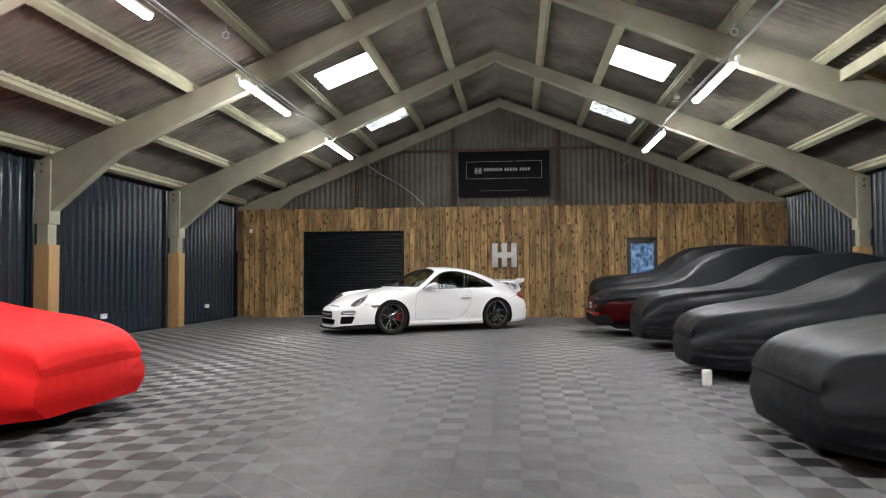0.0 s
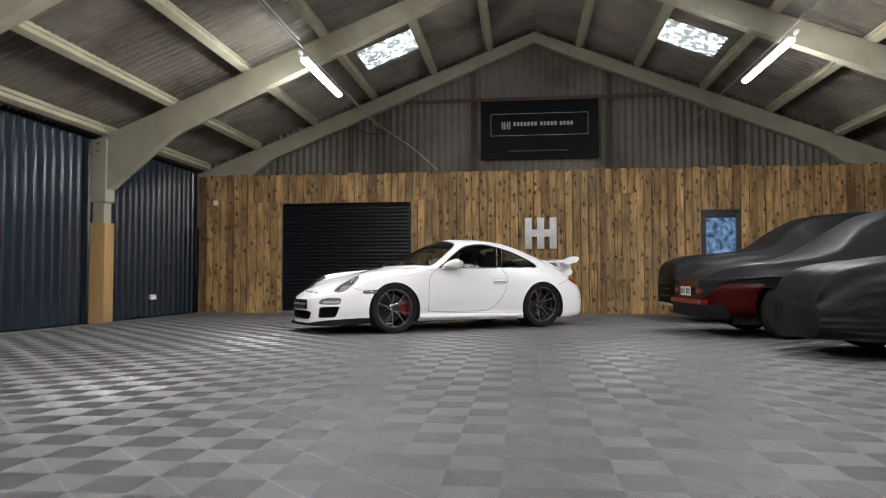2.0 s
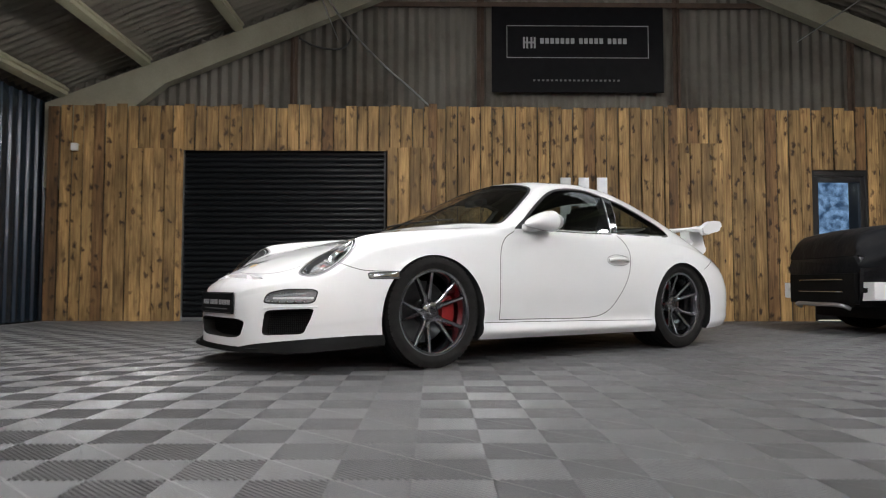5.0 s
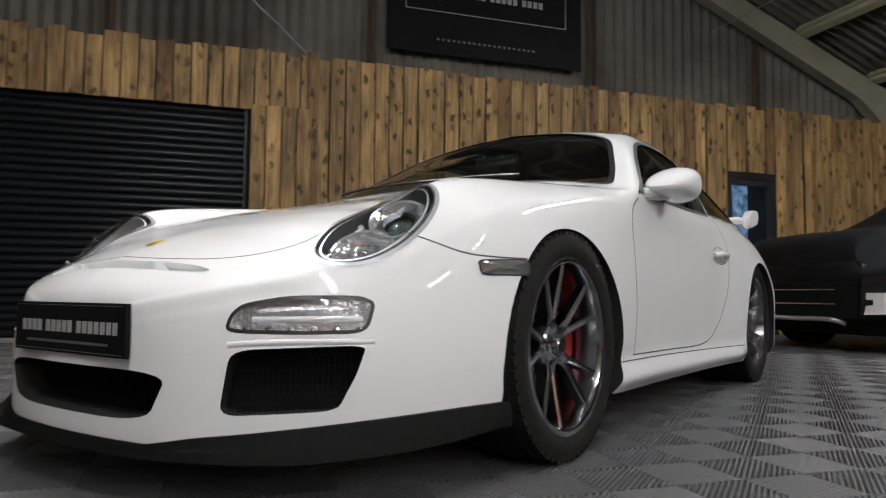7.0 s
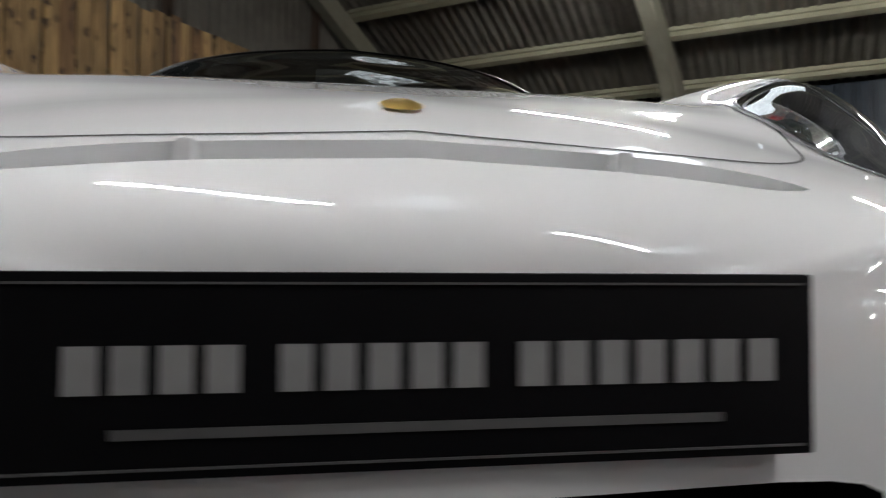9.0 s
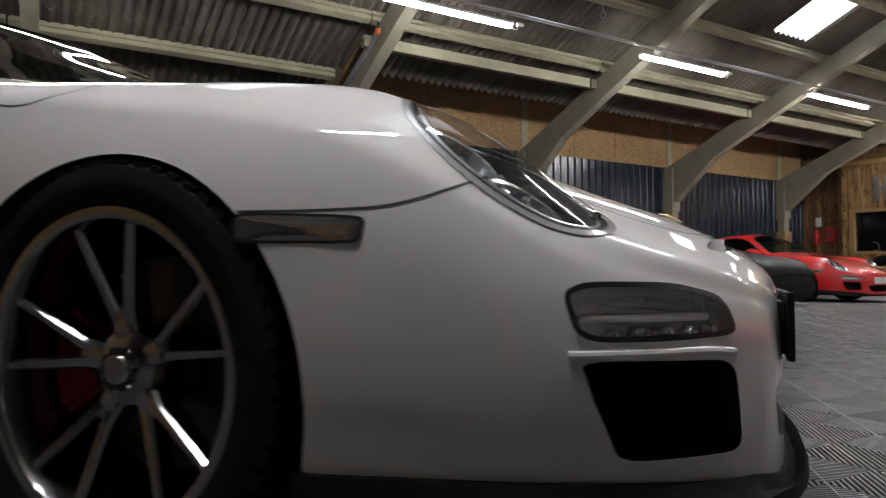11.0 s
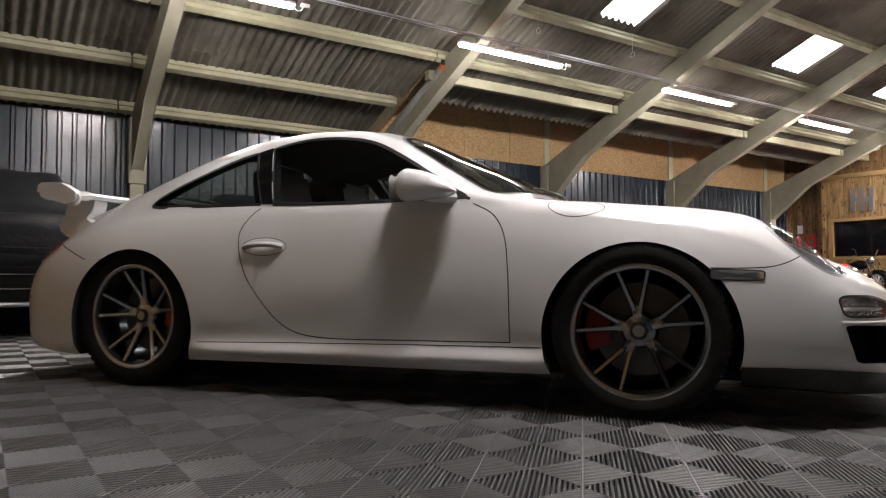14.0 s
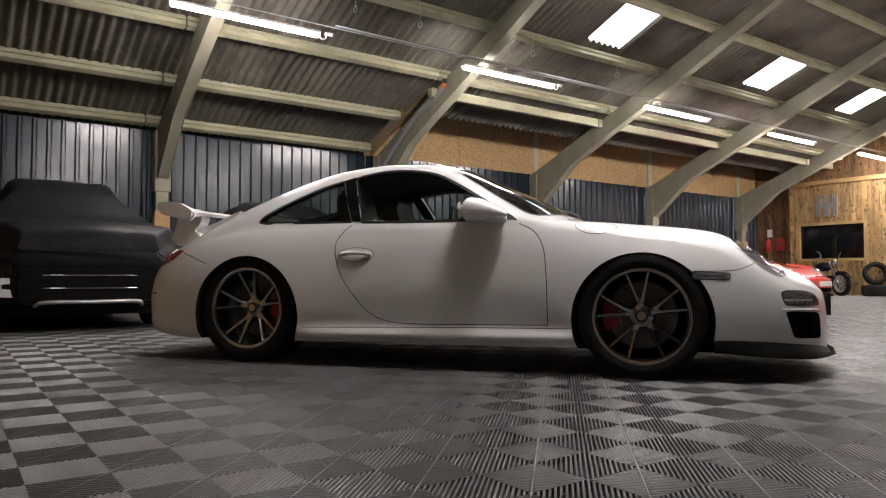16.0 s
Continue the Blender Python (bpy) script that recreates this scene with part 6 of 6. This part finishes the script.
def uk_plate(c, x, y, z):
    p = box("number_plate", x, x + 0.008, y - 0.26, y + 0.26, z - 0.055, z + 0.055, M_white_pl, c, "pale number plate with dark bars", bevel=0.003)
    for a in (-0.20, -0.13, -0.06, 0.06, 0.13, 0.20):
        box("plate_bar", x + 0.0085, x + 0.0095, y + a - 0.022, y + a + 0.022, z - 0.035, z + 0.035, M_gap, p, bevel=0)


M_dimred = surface("dark_red_lens", (0.12, 0.006, 0.008), (0.16, 0.01, 0.01), 40, 0.15, spec=0.3)
lower_body(c4, 4.78, 1.84, 0.24, 0.68, M_darkred, 0.7)
uk_plate(c4, 0.01, 0.0, 0.54)
for sg in (1, -1):
    bm = bmesh.new()
    add_box(bm, -0.14, 0.004, sg * 0.46, sg * 0.68, 0.515, 0.575, 0.02)
    part("lamp", bm, M_dimred, c4, "red lamp cluster")
bm = bmesh.new()
add_box(bm, -0.05, 0.035, -0.80, 0.80, 0.385, 0.45, 0.012)
part("bumper_strip", bm, M_dimred, c4)
bm = bmesh.new()
add_box(bm, -0.3, 0.014, -0.80, 0.80, 0.22, 0.395, 0.03)
part("lower_valance", bm, M_lip, c4)

bm = bmesh.new()
add_box(bm, -0.05, 0.0165, -0.60, 0.60, 0.30, 0.60, 0.012)
part("grille", bm, M_lip, c5)
lower_body(c5, 4.8, 1.92, 0.27, 0.78, M_darkpaint, 0.66)
for s in (0.95, 3.85):
    for sg in (1, -1):
        plain_wheel(c5, -s, sg * 0.80, 0.38, 0.25, sg)
bm = bm_of(*tube(flow([(-0.03, -0.46, 0.255), (0.035, -0.42, 0.285), (0.05, 0.0, 0.29), (0.035, 0.42, 0.285), (-0.03, 0.46, 0.255)], 5), 0.02))
part("skid_bar", bm, M_silver, c5, "satin silver bumper skid bar")
for z in (0.42, 0.54):
    bm = bm_of(*tube(flow([(-0.03, -0.62, z), (0.025, -0.3, z), (0.032, 0.0, z), (0.025, 0.3, z), (-0.03, 0.62, z)], 5), 0.007))
    part("grille_strip", bm, M_chrome, c5)
for sg in (1, -1):
    pts = [(-0.02, 0.512), (0.30, 0.512), (0.30, 0.345), (0.07, 0.335), (0.10, 0.405), (0.20, 0.415), (0.20, 0.455), (0.0, 0.47)]
    bm = bm_of(*prism([(sg * (0.52 + a), b) for a, b in pts], -0.30, -0.035, "yz"))
    part("corner_lamp", bm, M_white_pl, c5, "white corner lamp surround")

# ---------- red sports car behind ----------
red = copy_thing(car, pose(0.35 + 0.97, 2.40, 0, 0, 0, 180))
tagged(red, "bright red two-door sports coupe parked nose out", "car")
red.name = "sports_car"
for o in list(red.children_recursive):
    if o.name.startswith(("wing", "deck", "number_plate", "lettering", "small_bar", "border", "plate_mount")):
        bpy.data.objects.remove(o)
        continue
    if o.data and any(m == M_white for m in o.data.materials):
        o.data = o.data.copy()
        for i, m in enumerate(o.data.materials):
            if m == M_white:
                o.data.materials[i] = M_redpaint
red.location.x = 1.68 + 0.972
box("number_plate", 0.985, 0.995, -0.26, 0.26, 0.32, 0.43, M_white_pl, red, "pale blank number plate")

# ---------- motorbike by the back wall ----------
bike = thing("motorcycle", "black cruiser motorcycle with chrome engine and forks", "motorcycle", pose(4.15, -2.45, 0, 0, 0, 157))
for x, r, w in ((0.0, 0.33, 0.11), (1.5, 0.31, 0.15)):
    wh = pm("tyre", *lathe([(r * 0.72, -w / 2), (r - 0.03, -w / 2), (r, -w / 4), (r, w / 4), (r - 0.03, w / 2), (r * 0.72, w / 2), (r * 0.72, -w / 2)], 40, "y"), M_rubber, bike)
    wh.location = (0.75 - x, 0, r)
    bm = bm_of(*lathe([(r * 0.60, -0.03), (r * 0.73, -0.04), (r * 0.73, 0.04), (r * 0.60, 0.03), (r * 0.60, -0.03)], 40, "y"))
    for k in range(9):
        add_box(bm, 0.03, r * 0.64, -0.012, 0.012, -0.014, 0.014, 0, Matrix.Rotation(2 * math.pi * k / 9, 4, "Y"))
    v, f = lathe([(0, -0.05), (0.06, -0.05), (0.06, 0.05), (0, 0.05)], 20, "y")
    part("rim", bm, M_silver, wh)
    pm("brake_rotor", *lathe([(0.05, 0.05), (0.14, 0.05), (0.14, 0.055), (0.05, 0.055), (0.05, 0.05)], 32, "y"), M_disc, wh)
for sg in (1, -1):
    pm("fork", *tube([(0.75, sg * 0.085, 0.33), (0.42, sg * 0.085, 0.95)], 0.024, 10), M_chrome, bike)
    pm("exhaust", *tube(flow([(0.15, sg * 0.12, 0.5), (0.22, sg * 0.16, 0.32), (0.0, sg * 0.18, 0.22), (-0.5, sg * 0.2, 0.24), (-1.05, sg * 0.2, 0.30)], 5), 0.035, 12), M_chrome, bike)
    pm("mirror", *tube([(0.36, sg * 0.28, 1.05), (0.38, sg * 0.34, 1.2), (0.34, sg * 0.42, 1.22)], 0.012, 8), M_chrome, bike)
    pm("shock", *tube([(-0.72, sg * 0.13, 0.35), (-0.55, sg * 0.13, 0.68)], 0.028, 10), M_chrome, bike)
pm("handlebar", *tube(flow([(0.20, -0.42, 1.0), (0.32, -0.32, 1.04), (0.42, -0.1, 0.99), (0.42, 0.1, 0.99), (0.32, 0.32, 1.04), (0.20, 0.42, 1.0)], 5), 0.013, 8), M_chrome, bike)


def egg(cx, cy, cz, rx, ry, rz, n=20):
    bm = bmesh.new()
    bmesh.ops.create_uvsphere(bm, u_segments=n, v_segments=n // 2 + 2, radius=1)
    bmesh.ops.transform(bm, matrix=Matrix.Translation((cx, cy, cz)) @ Matrix.Diagonal((rx, ry, rz, 1)), verts=bm.verts)
    return bm


part("tank", egg(0.12, 0, 0.80, 0.30, 0.15, 0.13), M_darkpaint, bike)
part("headlight", egg(0.53, 0, 0.92, 0.10, 0.10, 0.10), M_chrome, bike)
bm = bm_of(*prism([tuple(p) for p in flow([(-0.15, 0.74), (-0.4, 0.68), (-0.7, 0.72), (-0.95, 0.80), (-1.0, 0.76), (-0.7, 0.62), (-0.3, 0.60)], 4, True)], -0.13, 0.13))
part("saddle", bm, M_seat, bike, sharp=60)
bm = bmesh.new()
add_box(bm, -0.22, 0.26, -0.14, 0.14, 0.22, 0.44, 0.04)
for k in range(6):
    add_box(bm, -0.02, 0.20, -0.12, 0.12, 0.46 + 0.03 * k, 0.475 + 0.03 * k, 0, Matrix.Translation((0.08, 0, -0.02)) @ Matrix.Rotation(0.4, 4, "Y"))
    add_box(bm, -0.22, -0.02, -0.12, 0.12, 0.44 + 0.03 * k, 0.455 + 0.03 * k, 0)
part("engine", bm, M_chrome, bike)
pm("frame_tube", *tube(flow([(0.42, 0, 0.92), (0.25, 0, 0.62), (0.28, 0, 0.24), (-0.35, 0, 0.20), (-0.6, 0, 0.32), (-0.45, 0, 0.62), (0.1, 0, 0.70), (0.42, 0, 0.92)], 4), 0.022, 8), M_black, bike)
for cx, a0, a1, r in ((0.75, 0.5, 2.4, 0.36), (-0.75, 0.1, 2.6, 0.35)):
    rows = []
    vs, fs = [], []
    for k, a in enumerate(np.linspace(a0, a1, 16)):
        for y, dr in ((-0.08, -0.03), (-0.05, 0.0), (0.05, 0.0), (0.08, -0.03)):
            vs.append((cx + (r + dr) * math.cos(a), y, 0.32 + (r + dr) * math.sin(a)))
    for k in range(15):
        for q in range(3):
            fs.append((4 * k + q, 4 * k + q + 1, 4 * k + q + 5, 4 * k + q + 4))
    ob = pm("mudguard", vs, fs, M_darkpaint, bike)
    ob.modifiers.new("thick", "SOLIDIFY").thickness = 0.006
pm("side_stand", *tube([(-0.1, 0.12, 0.22), (-0.2, 0.28, 0.01)], 0.012, 8), M_black, bike)

# ---------- tyres, screen, extinguishers, sockets, can ----------
def spare_tyre(m):
    t = pm("spare_wheel_tyre", *lathe([(0.24, -0.13), (0.28, -0.15), (0.33, -0.145), (0.36, -0.12), (0.37, -0.07), (0.37, 0.07), (0.36, 0.12), (0.33, 0.145), (0.28, 0.15), (0.24, 0.13), (0.23, 0.0), (0.24, -0.13)], 48, "y"), M_rubber)
    t.matrix_world = m
    return tagged(t, "worn black car tyre by the timber wall", "tyre", "tyres by the back wall")


spare_tyre(pose(2.85, YS + 0.75, 0.15, 90, 0, 0))
spare_tyre(pose(2.89, YS + 0.70, 0.30 + 0.315, 8, 0, 35) @ Matrix.Scale(0.85, 4))
scr = thing("wall_screen", "black glossy screen recessed in a timber wall", "screen")
box("panel", 3.30, 5.10, YS + 0.30, YS + 0.34, 1.06, 2.04, M_screen, scr, bevel=0.01)
bm = bmesh.new()
for a in ((3.20, 3.30, 0.98, 2.12), (5.10, 5.22, 0.98, 2.12), (3.30, 5.10, 2.04, 2.12), (3.30, 5.10, 0.98, 1.06)):
    add_box(bm, a[0], a[1], YS + 0.33, YS + 0.41, a[2], a[3], 0.005)
part("surround", bm, M_post, scr)
wall_emblem(4.0, 4.62, 2.30, 2.93, YS + 0.375, 0.03, M_galv, "grey steel emblem on the back timber wall")
bm = bmesh.new()
add_box(bm, XL + 0.3, 5.45, YS + 0.30, YS + 0.44, 3.24, 3.36, 0.006)
ob = part("top_plate", bm, M_post)
tagged(ob, "pale timber plate along the top of the boarding", "beam", kind="structure")
e = thing("fire_extinguisher", "red fire extinguisher on the timber wall", "extinguisher", pose(6.24, YS + 0.16, 1.30))
pm("cylinder", *lathe([(0, 0), (0.065, 0.0), (0.075, 0.02), (0.075, 0.32), (0.055, 0.37), (0.025, 0.39), (0.025, 0.42), (0, 0.42)], 20, "z"), M_red_pl, e)
pm("hose", *tube(flow([(0.02, 0, 0.41), (0.085, 0, 0.39), (0.105, 0, 0.28), (0.09, 0.0, 0.14)], 4), 0.010, 8), M_black, e)
box("lever", -0.015, 0.09, -0.015, 0.015, 0.42, 0.45, M_black, e)
e = thing("fire_blanket_box", "red steel fire point box on the timber wall", "box", pose(5.88, YS + 0.10, 1.36))
box("case", -0.12, 0.12, -0.05, 0.05, 0.0, 0.36, M_red_pl, e, bevel=0.012)
box("label_panel", -0.06, 0.06, 0.051, 0.054, 0.12, 0.26, M_dim, e, bevel=0)
sgn_ = box("safety_sign", 6.16, 6.32, YS + 0.05, YS + 0.06, 1.78, 2.02, M_white_pl, None, bevel=0.002)
tagged(sgn_, "small white safety notice above the extinguisher", "sign")
for y in (17.25, 12.9):
    s = thing("wall_socket", "white plastic double socket box on dark sheeting", "socket", pose(XL + 0.06, y, 0.37), "sockets on the wall")
    box("plate", -0.03, 0.02, -0.075, 0.075, -0.045, 0.045, M_white_pl, s, bevel=0.008)
    for dy in (-0.035, 0.035):
        box("rocker", 0.02, 0.024, dy - 0.012, dy + 0.012, 0.012, 0.03, M_dim, s, bevel=0.001)
s = thing("wall_sensor", "small white box on the timber near the corner", "sensor", pose(-7.25, YN - 0.05, 2.32))
box("case", -0.04, 0.04, -0.04, 0.02, -0.05, 0.05, M_white_pl, s, bevel=0.008)
can = pm("tin_can", *lathe([(0, 0.002), (0.047, 0.0), (0.052, 0.008), (0.054, 0.016), (0.054, 0.148), (0.050, 0.162), (0.047, 0.165), (0.045, 0.160), (0, 0.160)], 28, "z"), M_tin)
can.location = (1.752, 7.806, 0)
can.scale = (0.88, 0.88, 0.92)
tagged(can, "pale silver tin can standing on the floor tiles", "can")

# ---------- waste pipe along the rafter ----------
M_orange = surface("orange_plastic", (0.62, 0.14, 0.03), (0.70, 0.18, 0.04), 12, 0.45)
M_greypipe = surface("grey_pipe", (0.26, 0.27, 0.28), (0.33, 0.34, 0.35), 10, 0.45)
pipe = thing("waste_pipe", "grey plastic pipe with an orange collar along the rafter", "pipe")
pm("black_bend", *tube([(4.02, 10.74, 3.98), (4.04, 10.74, 3.90)], 0.055, 14), M_black, pipe)
pm("collar", *tube([(4.04, 10.74, 3.91), (4.09, 10.74, 3.84)], 0.064, 14), M_orange, pipe, label="orange collar")
pm("pipe_run", *tube(flow([(4.085, 10.74, 3.85), (4.2, 10.74, 3.79), (4.5, 10.74, 3.67), (5.0, 10.74, 3.47), (5.6, 10.74, 3.12), (6.2, 10.74, 2.66)], 5), 0.045, 14), M_greypipe, pipe)

# ---------- boards and tiles, piece by piece ----------
rb = random.Random(5)
BOARD_MESH = {}


def board(parent, x0, w, z0, z1, y, mat, thick=0.022):
    """One sawn board; alike sizes share a mesh."""
    key = (round(w, 3), round(z1 - z0, 2), mat.name, thick)
    if key not in BOARD_MESH:
        bm = bmesh.new()
        add_box(bm, 0.0035, w - 0.0035, 0, thick, 0, z1 - z0)
        es = [e for e in bm.edges if abs(e.verts[0].co.z - e.verts[1].co.z) > 0.1]
        bmesh.ops.bevel(bm, geom=es, offset=0.005, segments=1, affect="EDGES")
        me = bpy.data.meshes.new("board")
        bm.to_mesh(me)
        bm.free()
        me.materials.append(mat)
        BOARD_MESH[key] = me
    ob = new("board", BOARD_MESH[key])
    ob.location = (x0, y, z0)
    ob.rotation_euler = (0, rb.uniform(-0.0015, 0.0015), 0)
    ob.parent = parent


x = XL + 0.36
while x < 6.5:
    w = rb.choice((0.145, 0.15, 0.155, 0.16))
    z0 = 0.0
    xm = x + w / 2
    if -5.86 < xm < -3.10:
        z0 = 2.29
    elif 2.70 < xm < 3.51:
        z0 = 2.05
    board(timber_wall, x, w - 0.004, z0, round(2.90 + rb.choice((-0.03, -0.01, 0.0, 0.0, 0.02)), 3), YN + rb.choice((0.0, 0.008, -0.014)), M_board2 if rb.random() < 0.1 else M_board)
    x += w
for a, b, top in ((-6.50, -5.90, 2.31), (-3.08, -2.52, 2.33), (0.86, 1.36, 2.40), (4.05, 4.62, 2.40)):
    x = a
    while x < b:
        board(timber_wall, x, 0.146, 0.0, top, YN - 0.045, M_board, 0.045)
        x += 0.15
board(timber_wall, -2.53, 0.12, 0.0, 2.93, YN - 0.03, M_board2, 0.03)
board(timber_wall, 0.72, 0.13, 0.0, 2.93, YN - 0.02, M_board2, 0.02)
board(timber_wall, -7.64, 0.16, 0.0, 2.88, YN - 0.02, M_board2, 0.02)
x = XL + 0.1
while x < XR:
    w = rb.choice((0.14, 0.15, 0.16))
    near = x < 5.3
    if not (3.26 < x + w / 2 < 5.16):
        board(wall_s, x, w - 0.004, 0.0, 3.24 if near else 3.6, YS + (0.35 if near else 0.02), M_board if near else M_board2)
    elif near:
        board(wall_s, x, w - 0.004, 2.08, 3.24, YS + 0.35, M_board)
        board(wall_s, x, w - 0.004, 0.0, 1.0, YS + 0.35, M_board)
    x += w

for x, y in near_tiles:
    ob = new("floor_tile", one_tile)
    ob.location = (x, y, 0)
    ob.parent = floor
ob = new("floor_tiles_beyond", tile_mesh("floor_tiles_beyond", far_tiles))
ob.parent = floor
ob["kind"] = "stuff"
border = box("tile_edging", -7.58, -7.5, YS, YN - 0.02, -0.02, 0.002, M_line, floor)
